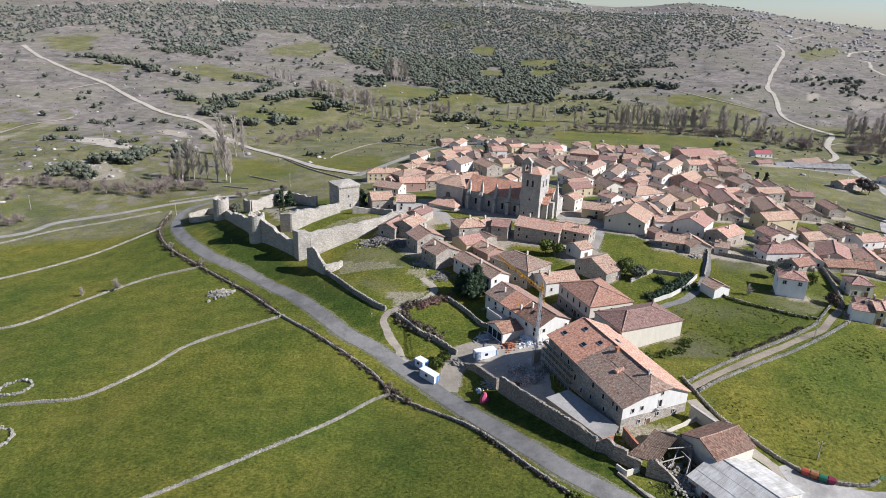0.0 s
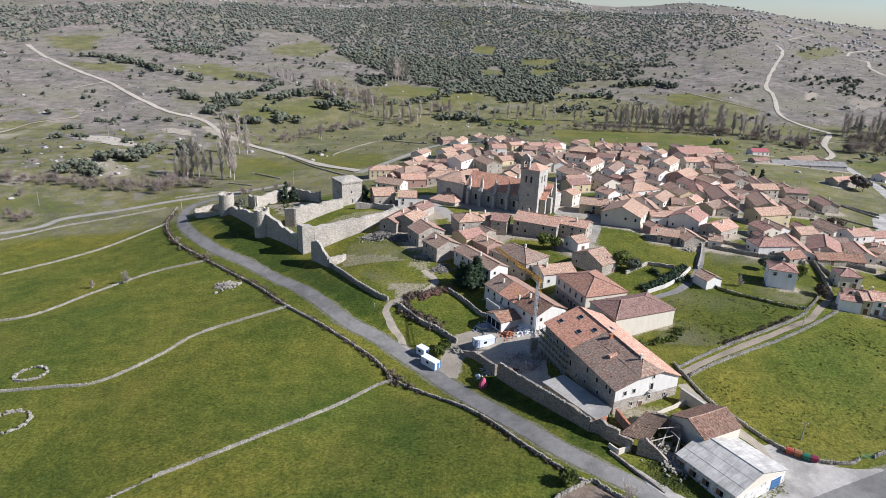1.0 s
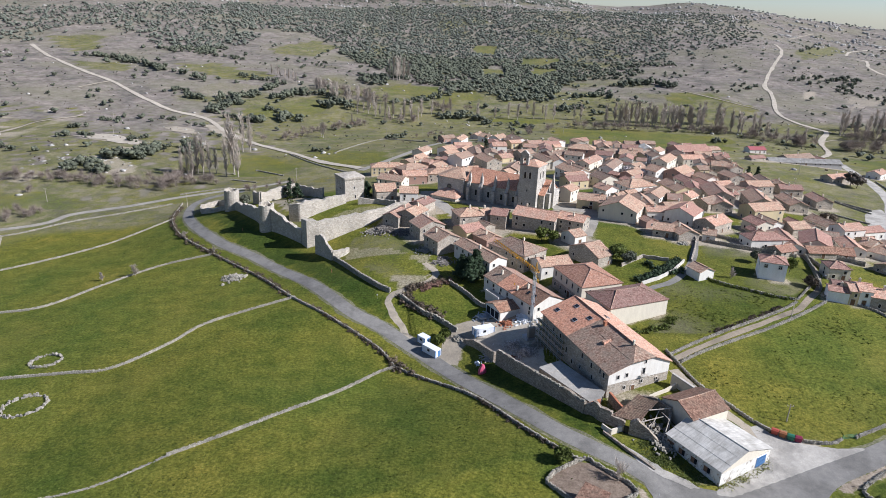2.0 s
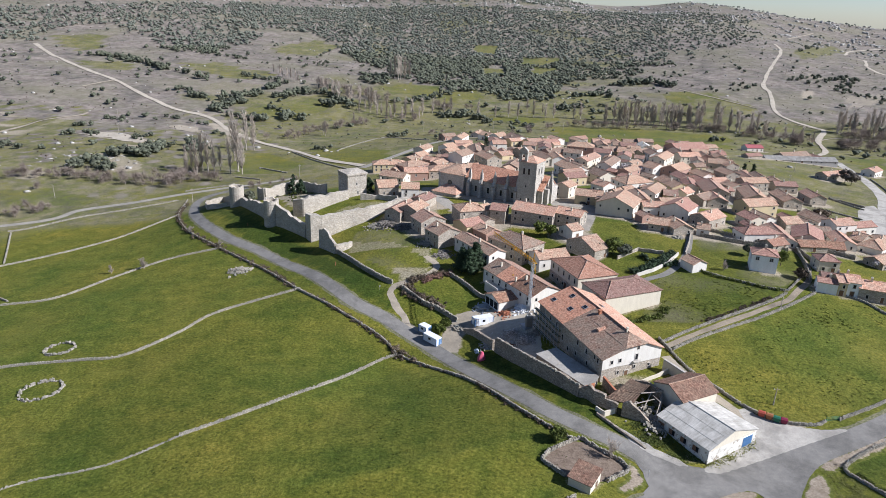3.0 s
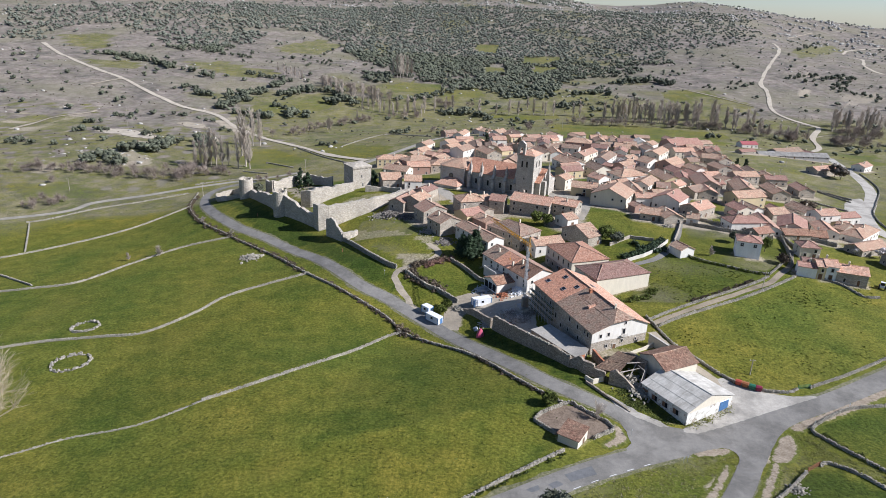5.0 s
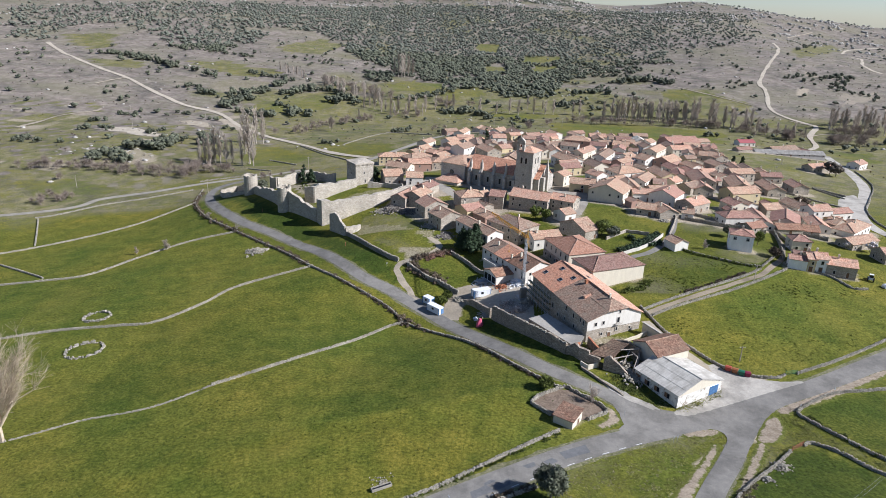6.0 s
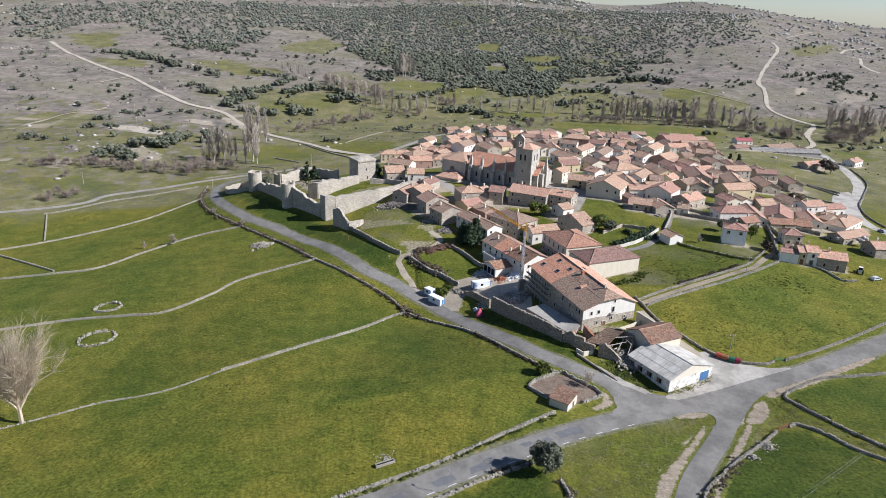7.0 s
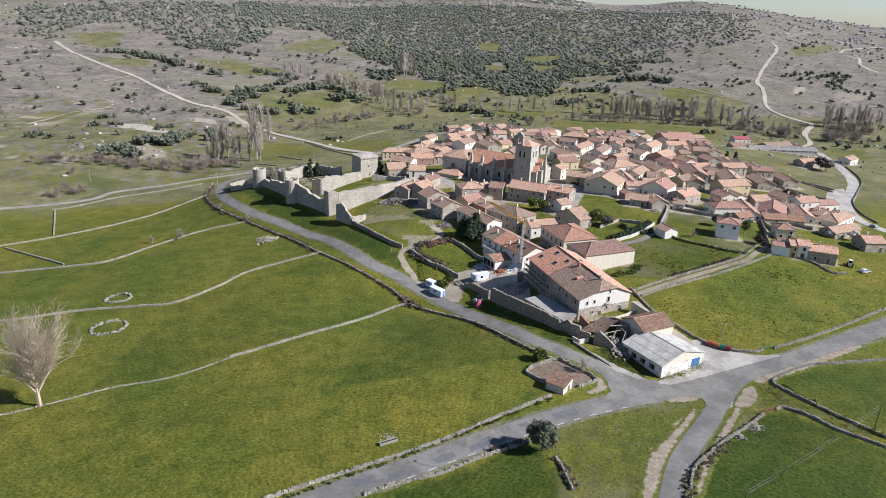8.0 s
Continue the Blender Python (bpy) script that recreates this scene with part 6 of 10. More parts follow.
    for x, z, sx, sz in ((3.0, 6.1, 0.8, 0.7), (5.7, 6.2, 0.8, 0.7), (11.4, 9.0, 0.62, 0.55), (5.4, 2.6, 0.75, 0.6), (10.8, 3.4, 0.72, 0.65), (15.8, 3.1, 0.6, 0.5)):
        put_window(e, x, x * skew - 0.09, z, math.degrees(skew), sx, sz)
    b = put_window(e, 11.1, 11.1 * skew - 0.09, 6.3, math.degrees(skew), 0.95, 1.15)
    m = Mesh()
    m.box(-1.2, 1.2, -0.75, 0, -1.12, -0.95)
    for i in range(9):
        m.beam((-1.1 + i * 0.275, -0.7, -0.95), (-1.1 + i * 0.275, -0.7, -0.35), 0.02)
    m.beam((-1.15, -0.7, -0.35), (1.15, -0.7, -0.35), 0.03)
    m.done("balcony", FRAME, b)
    put_door(e, 8.2, 8.2 * skew - 0.06, 0.6, math.degrees(skew), 1.15, 1.0)
    for y, z, sx, sz in ((21.1, 3.2, 0.8, 1.2), (17.6, 1.4, 0.7, 0.9), (12.7, 5.9, 0.9, 1.05), (13.2, 2.2, 0.7, 0.8), (8.0, 5.6, 0.9, 0.95), (7.2, 2.5, 0.7, 0.8), (3.8, 6.2, 0.7, 0.9), (2.1, 6.0, 0.9, 1.0), (25, 5.6, 0.8, 0.9), (29, 5.6, 0.8, 0.9), (33, 5.6, 0.8, 0.9), (27, 2.2, 0.8, 0.9), (31, 2.2, 0.8, 0.9)):
        put_window(e, -0.03, y, z, -90, sx, sz)
    for y in range(4, 35, 5):
        put_window(e, W + 0.03, y, 5.6, 90, 0.8, 0.8)
    for nm, x, y, w, h2, mat in (("brick_chimney", 9.4, 17.8, 0.4, 1.0, BRICK_RED), ("vent_stack", 10.3, 5.4, 0.22, 1.2, WALLS["c"])):
        m = Mesh()
        z0 = at(y, x)[2] - 0.6
        m.box(x - w, x + w, y - w, y + w, z0, z0 + 0.6 + h2)
        m.box(x - w - 0.1, x + w + 0.1, y - w - 0.1, y + w + 0.1, z0 + 0.6 + h2, z0 + 0.75 + h2)
        m.done(nm, mat, e)
    m = Mesh()
    x, y = 6.0, 11.2
    z0 = at(y, x)[2]
    m.hull8([(x - 1.2, y - 0.7, z0 - 0.45), (x + 1.2, y - 0.7, z0 + 0.4), (x + 1.2, y + 0.7, z0 + 0.4), (x - 1.2, y + 0.7, z0 - 0.45)],
            [(x - 1.2, y - 0.6, z0 + 0.15), (x + 1.2, y - 0.05, z0 + 0.75), (x + 1.2, y + 0.05, z0 + 0.75), (x - 1.2, y + 0.6, z0 + 0.15)])
    m.done("dormer", ROOFS["o"], e)
    for x, y in ((3.4, 34.0), (4.6, 26.0), (8.3, 31.5), (8.0, 23.6), (14.0, 24.0)):
        m = Mesh()
        z0, z1 = at(y, x - 0.6)[2], at(y, x + 0.6)[2]
        m.hull8([(x - 0.6, y - 0.9, z0), (x + 0.6, y - 0.9, z1), (x + 0.6, y + 0.9, z1), (x - 0.6, y + 0.9, z0)],
                [(x - 0.6, y - 0.9, z0 + 0.14), (x + 0.6, y - 0.9, z1 + 0.14), (x + 0.6, y + 0.9, z1 + 0.14), (x - 0.6, y + 0.9, z0 + 0.14)])
        sk = m.done("skylight", GALVANISED, e)
        m = Mesh()
        m.hull8([(x - 0.45, y - 0.75, z0 + 0.18), (x + 0.45, y - 0.75, z1 + 0.12), (x + 0.45, y + 0.75, z1 + 0.12), (x - 0.45, y + 0.75, z0 + 0.18)],
                [(x - 0.45, y - 0.75, z0 + 0.22), (x + 0.45, y - 0.75, z1 + 0.16), (x + 0.45, y + 0.75, z1 + 0.16), (x - 0.45, y + 0.75, z0 + 0.22)])
        m.done("pane", PANE, sk)
    return e


manor()


def scaffold():
    e = base("scaffold", 41.9, 134.0, 20, 2.0, "galvanised scaffold with plank decks along the manor wall", "scaffold")
    for y in range(21, 38, 2):
        for x in (-1.7, -0.7):
            m = Mesh()
            m.beam((x, y, -2.6), (x, y, 6.6), 0.05)
            m.done("upright", GALVANISED, e)
    for z in (-0.5, 1.5, 3.5, 5.4):
        m = Mesh()
        m.box(-1.7, -0.75, 20.8, 37.2, z, z + 0.07)
        m.done("deck", VERGE, e)
        for dz in (0.55, 1.05):
            m = Mesh()
            m.beam((-1.72, 20.8, z + dz), (-1.72, 37.2, z + dz), 0.045)
            m.done("guard_rail", GALVANISED, e)


scaffold()


def lean_to():
    """The concrete-roofed store between the yard wall and the manor."""
    e = base("lean_to", 33.5, 137.0, 0, 0.0, "long low store with a flat grey concrete roof", "shed")
    top = [(-7.3, 8.3, 4.0), (-1.2, 12.0, 4.2), (7.6, -3.6, 4.9), (6.2, -6.0, 4.8), (2.9, -7.9, 4.7)]
    m = Mesh()
    m.hull8([(x, y, -2.5) for x, y, z in top], [(x, y, z - 0.3) for x, y, z in top])
    m.done("wall", STONE, e)
    m = Mesh()
    m.hull8([(x * 1.03, y * 1.03, z - 0.28) for x, y, z in top], [(x * 1.03, y * 1.03, z) for x, y, z in top])
    m.done("roof_slab", SLAB, e)
    for i in range(1, 5):
        m = Mesh()
        a, b = Vector(top[0]).lerp(Vector(top[4]), i / 5), Vector(top[1]).lerp(Vector(top[2]), i / 5)
        m.beam(a + Vector((0, 0, 0.01)), b + Vector((0, 0, 0.01)), 0.04)
        m.done("roof_joint", STONE, e)
    m = Mesh()
    m.hull8([(3.1, -8.1, 2.6), (6.3, -6.2, 2.6), (6.3, -5.9, 2.6), (3.1, -7.8, 2.6)], [(3.1, -8.1, 4.4), (6.3, -6.2, 4.5), (6.3, -5.9, 4.5), (3.1, -7.8, 4.4)])
    m.done("brick_end", BRICK_RED, e)


lean_to()


def yard_walls():
    e = base("yard_wall", 20, 148, 0, 0, "broken high rubble wall round the building yard", "stone wall")
    e.matrix_basis = Matrix()
    p = [(6.4, 174.2), (9.6, 171.0), (12.6, 166.6), (15.2, 160.6)]
    ragged_wall("wall_panel", p, [gz(*q) + h for q, h in zip(p, (1.6, 2.4, 2.5, 3.6))], 0.8, YARD_STONE, e, 2, 0.3)
    p = [(15.8, 159.4), (20.6, 150.6), (25.6, 142.2), (30.6, 134.4), (35.4, 128.2)]
    ragged_wall("wall_panel", p, [gz(*q) + h for q, h in zip(p, (4.9, 4.6, 4.4, 4.0, 3.2))], 0.9, YARD_STONE, e, 3, 0.28)
    p = [(35.4, 128.2), (37.4, 127.4), (38.6, 125.4), (41.0, 123.6)]
    ragged_wall("wall_panel", p, [gz(*q) + h for q, h in zip(p, (3.2, 4.2, 3.0, 3.4))], 0.8, YARD_STONE, e, 9, 0.5)
    # lime mortar left pale along the broken top
    m = Mesh()
    rs = np.random.RandomState(14)
    x, y, dx, dy = along([(16.2, 158.6), (20.6, 150.6), (25.6, 142.2), (30.6, 134.4), (35.0, 128.8)], 0.45)
    z = np.interp(y, (128.2, 134.4, 142.2, 150.6, 159.4), [gz(a, b) + h for a, b, h in ((35.4, 128.2, 3.2), (30.6, 134.4, 4.0), (25.6, 142.2, 4.4), (20.6, 150.6, 4.6), (15.8, 159.4, 4.9))])
    n = len(x)
    stones_at(m, rs, x, y, z - 0.25, rs.uniform(0.4, 0.8, n), rs.uniform(0.4, 0.9, n), rs.uniform(0.2, 0.6, n), rs.uniform(0, 6, n))
    tagged(m.done("coping_stones", FIELD_STONE, e), kind="stuff")


yard_walls()


def back_court():
    """Low walls and a small paddock on the sunny side of the manor."""
    e = base("court_wall", 60, 135, 0, 0, "low rendered court walls beside the manor", "stone wall")
    e.matrix_basis = Matrix()
    ragged_wall("wall_panel", [(60.2, 140.2), (62.4, 137.6), (64.6, 134.6)], [7.0, 6.6, 6.0], 0.5, WALLS["c"], e, 41, 0.08)
    ragged_wall("wall_panel", [(53.0, 134.2), (57.5, 136.6), (61.6, 139.0)], [3.6, 4.4, 5.2], 0.5, WALLS["c"], e, 42, 0.12)
    ragged_wall("wall_panel", [(42.4, 132.8), (43.5, 129.4), (44.8, 126.0)], [5.0, 4.8, 4.5], 0.4, YARD_STONE, e, 43, 0.05)
    ragged_wall("brick_coping", [(42.4, 132.8), (43.5, 129.4), (44.8, 126.0)], [5.22, 5.02, 4.72], 0.55, BRICK_RED, e, 43, 0.05, below=0.3)
    ragged_wall("pale_coping", [(60.2, 140.2), (62.4, 137.6), (64.6, 134.6)], [7.2, 6.8, 6.2], 0.7, PALE_CONCRETE, e, 41, 0.08, below=0.3)


back_court()


def lane_wall():
    e = base("lane_wall", 78, 206, 0, 0, "pale rendered retaining wall along the village lane", "wall")
    e.matrix_basis = Matrix()
    p = [(68.1, 200.4), (75.2, 204.4), (82.0, 210.4), (88.6, 219.4)]
    ragged_wall("wall_panel", p, [gz(*q) + 1.3 for q in p], 0.5, WALLS["f"], e, 61, 0.08)
    p = [(64.6, 216.0), (70.0, 220.4), (74.5, 224.0), (83.1, 220.0)]
    ragged_wall("wall_panel", p, [gz(*q) + 1.4 for q in p], 0.5, STONE, e, 62, 0.15)
    p = [(91.6, 220.0), (97.2, 232.6), (102.2, 245.4)]
    ragged_wall("wall_panel", p, [gz(*q) + 1.3 for q in p], 0.5, STONE, e, 63, 0.15)


lane_wall()


def ruined_barn():
    e = base("ruined_barn", 47, 122, 0, 0, "collapsed stone barn with fallen beams and scraps of tiled roof", "ruin")
    e.matrix_basis = Matrix()
    ragged_wall("wall_panel", [(41.0, 123.6), (43.6, 121.4)], [4.8, 4.6], 0.7, YARD_STONE, e, 4, 0.2)
    ragged_wall("wall_panel", [(44.6, 120.8), (46.4, 120.0), (48.6, 119.2), (51.4, 117.8)], [4.6, 5.2, 4.4, 1.6], 0.8, YARD_STONE, e, 8, 0.45)
    ragged_wall("wall_panel", [(41.0, 123.6), (44.6, 126.6), (49.6, 132.6)], [4.6, 4.7, 4.9], 0.6, YARD_STONE, e, 5, 0.2)
    ragged_wall("wall_panel", [(49.6, 132.6), (53.6, 129.6), (55.8, 126.0)], [4.9, 5.6, 5.6], 0.6, YARD_STONE, e, 6, 0.3)
    ragged_wall("wall_panel", [(55.8, 126.0), (53.6, 120.4)], [5.4, 3.0], 0.6, YARD_STONE, e, 16, 0.5)
    ragged_wall("wall_panel", [(38.6, 122.4), (40.2, 120.0), (43.4, 121.6)], [2.8, 3.0, 3.2], 0.35, WALLS["c"], e, 17, 0.1)
    ragged_wall("wall_panel", [(38.6, 120.6), (42.8, 114.8), (47.8, 109.2)], [2.3, 1.9, 1.0], 0.5, YARD_STONE, e, 7, 0.08)
    # no hole is cut: a dark block imitates the shade in the doorway
    m = Mesh()
    m.box(-0.55, 0.55, -0.05, 0.3, 0.0, 2.1)
    d = m.done("doorway", PANE, e, "dark block standing in for a shaded doorway")
    d.matrix_basis = pose(43.9, 120.7, 1.5, 0, 0, -35)
    rnd = random.Random(8)
    for a, b, c, d in (((41.0, 123.6, 4.7), (46.8, 120.4, 5.2), (50.0, 124.8, 5.7), (45.0, 127.0, 5.4)), ((44.8, 126.8, 5.2), (50.0, 124.6, 5.7), (53.2, 128.4, 6.0), (49.4, 132.4, 5.3))):
        m = Mesh()
        roof_sheet(m, a, b, c, d, rnd, 6, 5, 0.15, 0.35)
        m.done("roof_remnant", SHADE_DARK_TILES, e, "sagging scrap of tiled roof in a shade-dark colour")
    for a, b in (((46.8, 120.2, 5.3), (52.6, 122.0, 5.9)), ((50.0, 124.6, 5.8), (55.4, 125.4, 6.0)), ((51.6, 117.6, 1.4), (54.0, 121.6, 5.6)), ((53.8, 121.4, 5.6), (53.0, 124.4, 5.4)), ((48.6, 119.4, 4.8), (50.2, 122.2, 3.6)), ((50.6, 122.8, 2.6), (53.4, 126.6, 5.4))):
        m = Mesh()
        m.beam(a, b, 0.16, 0, 0.10, 6)
        m.done("fallen_beam", BARK, e)
    m = Mesh()
    rs = np.random.RandomState(6)
    n = 260
    x, y = np.concatenate([rs.normal(52.0, 1.2, 130), rs.normal(50.6, 2.0, 130)]), np.concatenate([rs.normal(117.4, 1.6, 130), rs.normal(122.4, 2.0, 130)])
    stones_at(m, rs, x, y, land(x, y) - 0.1 + rs.uniform(0, 0.6, n), rs.uniform(0.3, 0.9, n), rs.uniform(0.3, 0.7, n), rs.uniform(0.25, 0.6, n), rs.uniform(0, 6, n))
    tagged(m.done("rubble", FIELD_STONE, e), kind="stuff")


ruined_barn()


def big_shed():
    e = base("farm_shed", 64.1, 116.6, -58.3, 0.0, "wide white farm shed with a pale fibre-cement roof and blue door", "shed")
    FOOTPRINTS.append((64.1, 116.6, -58.3, 7.5, 8.6))
    hx, hy, h, top, ry = 7.5, 8.6, 3.55, 6.15, -0.6
    m = Mesh()
    ring = [(-hy, -2.5), (hy, -2.5), (hy, h), (ry, top), (-hy, h)]
    m.hull8([(-hx, q, r) for q, r in ring], [(hx, q, r) for q, r in ring])
    m.done("wall", FLAKED, e, "flaking white render with bare stone patches")
    m = Mesh()
    m.hull8([(hx, -hy + 0.3, h - 0.35), (hx, hy - 0.3, h - 0.35), (hx, ry, top - 0.12)], [(hx + 0.05, -hy + 0.3, h - 0.35), (hx + 0.05, hy - 0.3, h - 0.35), (hx + 0.05, ry, top - 0.12)])
    m.done("gable_render", WALLS["c"], e, "cream render in the gable")
    ny = 15
    for s in (-1, 1):
        for i in range(ny):
            a, b = -hx - 0.3 + (2 * hx + 0.6) * i / ny, -hx - 0.3 + (2 * hx + 0.6) * (i + 0.99) / ny
            for q in range(3):
                u0, u1 = max(0, q / 3 - 0.015), (q + 1) / 3
                at = lambda u, o: (s * (hy + 0.35) * (1 - u) + ry * u, h + 0.06 + (top - h + 0.1) * u + o)
                o = 0.05 - 0.02 * (q == 0)
                (y0, z0), (y1, z1) = at(u0, o + 0.035), at(u1, o)
                m = Mesh()
                m.hull8([(a, y0, z0 - 0.05), (b, y0, z0 - 0.05), (b, y1, z1 - 0.05), (a, y1, z1 - 0.05)], [(a, y0, z0), (b, y0, z0), (b, y1, z1), (a, y1, z1)])
                m.done("roof_sheet", ROOFS["z"], e)
    m = Mesh()
    m.beam((-hx - 0.3, ry, top + 0.2), (hx + 0.3, ry, top + 0.2), 0.16, sides=6)
    m.done("ridge_cap", ROOFS["z"], e)
    for x in (-2.9, 0.5, 4.0):
        w = put_window(e, x, -hy - 0.01, 1.75, 0, 1.9, 0.95)
        m = Mesh()
        m.box(-0.43, 0.05, -0.06, -0.03, -0.7, 0.7)
        m.done("shutter", WOOD, w, "brown wooden shutter")
    put_door(e, -6.2, -hy - 0.01, 0.2, 0, 1.9, 1.15)
    m = Mesh()
    m.box(hx - 0.02, hx + 0.07, 3.7, 7.1, -0.4, 2.85)
    d = m.done("blue_door", BLUE, e, "blue sheet-metal sliding door")
    for i in range(9):
        m = Mesh()
        m.box(hx + 0.07, hx + 0.1, 3.85 + i * 0.36, 3.91 + i * 0.36, -0.3, 2.8)
        m.done("rib", BLUE, d)
    m = Mesh()
    m.beam((hx + 0.12, 3.3, 2.95), (hx + 0.12, 7.9, 2.95), 0.06)
    m.done("door_rail", GALVANISED, e)


big_shed()


def roadside_hut():
    e = base("hut", 30.8, 95.4, -34, None, "small rubble hut with a brown tiled lean-to roof", "hut")
    FOOTPRINTS.append((30.8, 95.4, -34, 2.6, 2.8))
    m = Mesh()
    ring = [(-2.7, -1.5), (2.7, -1.5), (2.7, 3.0), (-2.7, 2.3)]
    m.hull8([(-2.5, q, r) for q, r in ring], [(2.5, q, r) for q, r in ring])
    m.done("wall", WALLS["c"], e, "patchy cream render over stone")
    m = Mesh()
    roof_sheet(m, (-2.8, -3.0, 2.45), (2.8, -3.0, 2.45), (2.8, 3.0, 3.25), (-2.8, 3.0, 3.25), random.Random(2), 8, 6, 0.15, 0.08)
    m.done("roof", ROOFS["n"], e)
    put_door(e, 2.51, 0.6, -0.3, 90, 0.9, 0.9)


roadside_hut()


# ---- church ----
def church():
    e = base("church", 32.3, 290.9, -30, 5.0, "granite church with square bell tower, buttresses and orange tile roof", "church")
    FOOTPRINTS.append((18, 306, -30, 27, 10))
    def piece(name, x0, x1, y0, y1, z0, z1, mat=CHURCH_STONE, label=""):
        m = Mesh()
        m.box(x0, x1, y0, y1, z0, z1)
        return m.done(name, mat, e, label)
    tw = piece("tower", 0, 9.2, 0, 10.0, -3, 21.5)
    for z, o in ((6.0, 0.12), (14.0, 0.12), (21.2, 0.35)):
        m = Mesh()
        m.box(-o, 9.2 + o, -o, 10.0 + o, z, z + 0.35)
        m.done("string_course", CHURCH_STONE, tw)
    m = Mesh()
    for s, q in ((((-0.4, -0.4), (9.6, -0.4)), 0), (((9.6, -0.4), (9.6, 10.4)), 0), (((9.6, 10.4), (-0.4, 10.4)), 0), (((-0.4, 10.4), (-0.4, -0.4)), 0)):
        roof_sheet(m, (*s[0], 21.7), (*s[1], 21.7), (4.62, 5, 24.3), (4.58, 5, 24.3), random.Random(1), 5, 4, 0.2, 0.02)
    m.done("tower_roof", ROOFS["o"], tw)
    for face, pts in ((0, ((2.9, -0.02), (5.4, -0.02))), (90, ((9.22, 3.2), (9.22, 6.4)))):
        for x, y in pts:
            m = Mesh()
            arch = [(-0.65, 0)] + [(0.65 * math.cos(math.pi - math.pi * i / 8), 2.6 + 0.65 * math.sin(math.pi * i / 8)) for i in range(9)] + [(0.65, 0)]
            m.hull8([(a, 0.3, b) for a, b in arch], [(a, -0.02, b) for a, b in arch])
            # dark filling in place of the shade inside the open arch
            ob = m.done("belfry_opening", PANE, e)
            ob.matrix_basis = pose(x, y, 15.6, 0, 0, face)
            m = Mesh()
            for i in range(len(arch) - 1):
                a, b = arch[i], arch[i + 1]
                m.beam((a[0], -0.03, a[1]), (b[0], -0.03, b[1]), 0.14)
            m.done("surround", FRAME, ob)
    for x, y, z, f in ((4.4, -0.02, 9.8, 0), (2.2, -0.02, 3.0, 0), (9.22, 5.0, 10.0, 90), (6.4, -0.02, 3.6, 0)):
        put_window(e, x, y, z, f, 0.7, 0.7)
    # bell gable on the tower's corner
    bg = Mesh()
    for x0, x1, z0, z1 in ((-0.2, 1.0, 21.5, 26.2), (2.8, 4.0, 21.5, 26.2), (-0.2, 4.0, 25.2, 27.0)):
        bg.box(x0, x1, -0.1, 1.2, z0, z1)
    bg.hull8([(-0.3, -0.2, 27.0), (4.1, -0.2, 27.0), (4.1, 1.3, 27.0), (-0.3, 1.3, 27.0)], [(1.6, -0.1, 28.6), (2.2, -0.1, 28.6), (2.2, 1.2, 28.6), (1.6, 1.2, 28.6)])
    g = bg.done("bell_gable", CHURCH_STONE, e)
    m = Mesh()
    m.beam((1.9, 0.55, 25.0), (1.9, 0.55, 23.8), 0.25, 0, 0.6, 10)
    m.done("bell", RUST, g)
    # nave, apse, west end
    m = Mesh()
    x0, x1, y0, y1, eave, top = -31.0, 12.0, 3.0, 19.5, 7.9, 13.6
    ring = [(y0, -9), (y1, -9), (y1, eave), ((y0 + y1) / 2, top), (y0, eave)]
    m.hull8([(x0, q, r) for q, r in ring], [(x1, q, r) for q, r in ring])
    m.done("nave", CHURCH_STONE, e)
    rnd = random.Random(3)
    for s, yy in ((-1, y0), (1, y1)):
        m = Mesh()
        roof_sheet(m, (x0, yy + s * 0.5, eave), (x1 + 0.3, yy + s * 0.5, eave), (x1 + 0.3, 11.25, top + 0.3), (x0, 11.25, top + 0.3), rnd, 20, 5, 0.25, 0.1)
        m.done("nave_roof", ROOFS["t"], e)
    m = Mesh()
    m.hull8([(-47, 3.5, -10), (-44, 0.8, -10), (-30.5, 0.8, -10), (-30.5, 21, -10), (-44, 21, -10), (-47, 18, -10)],
            [(-47, 3.5, 9.2), (-44, 0.8, 9.2), (-30.5, 0.8, 9.2), (-30.5, 21, 9.2), (-44, 21, 9.2), (-47, 18, 9.2)])
    ap = m.done("apse", CHURCH_STONE, e)
    rim = [(-47.4, 3.3), (-44.2, 0.3), (-30.2, 0.3), (-30.2, 21.5), (-44.2, 21.5), (-47.4, 18.3)]
    for a, b in zip(rim, rim[1:] + rim[:1]):
        m = Mesh()
        roof_sheet(m, (*a, 9.1), (*b, 9.1), (-37.98, 11, 12.4), (-38.02, 11, 12.4), rnd, 5, 4, 0.2, 0.05)
        m.done("apse_roof", ROOFS["b"], e, "lichened brown tile roof")
    m = Mesh()
    m.beam((-38.5, 0.6, 4.4), (-38.5, 0.9, 4.4), 1.35, sides=14)
    m.done("oculus", PANE, ap)
    for x in (-27.6, -21.0, -13.6, -6.6, -1.0):
        m = Mesh()
        m.box(x - 0.7, x + 0.7, 0.2, 3.2, -9, 6.0)
        m.hull8([(x - 0.7, 0.2, 6.5), (x + 0.7, 0.2, 6.5), (x + 0.7, 3.2, 6.5), (x - 0.7, 3.2, 6.5)], [(x - 0.7, 1.9, 8.6), (x + 0.7, 1.9, 8.6), (x + 0.7, 3.2, 8.6), (x - 0.7, 3.2, 8.6)])
        m.box(x - 0.6, x + 0.6, 2.0, 3.4, 8.6, 10.6)
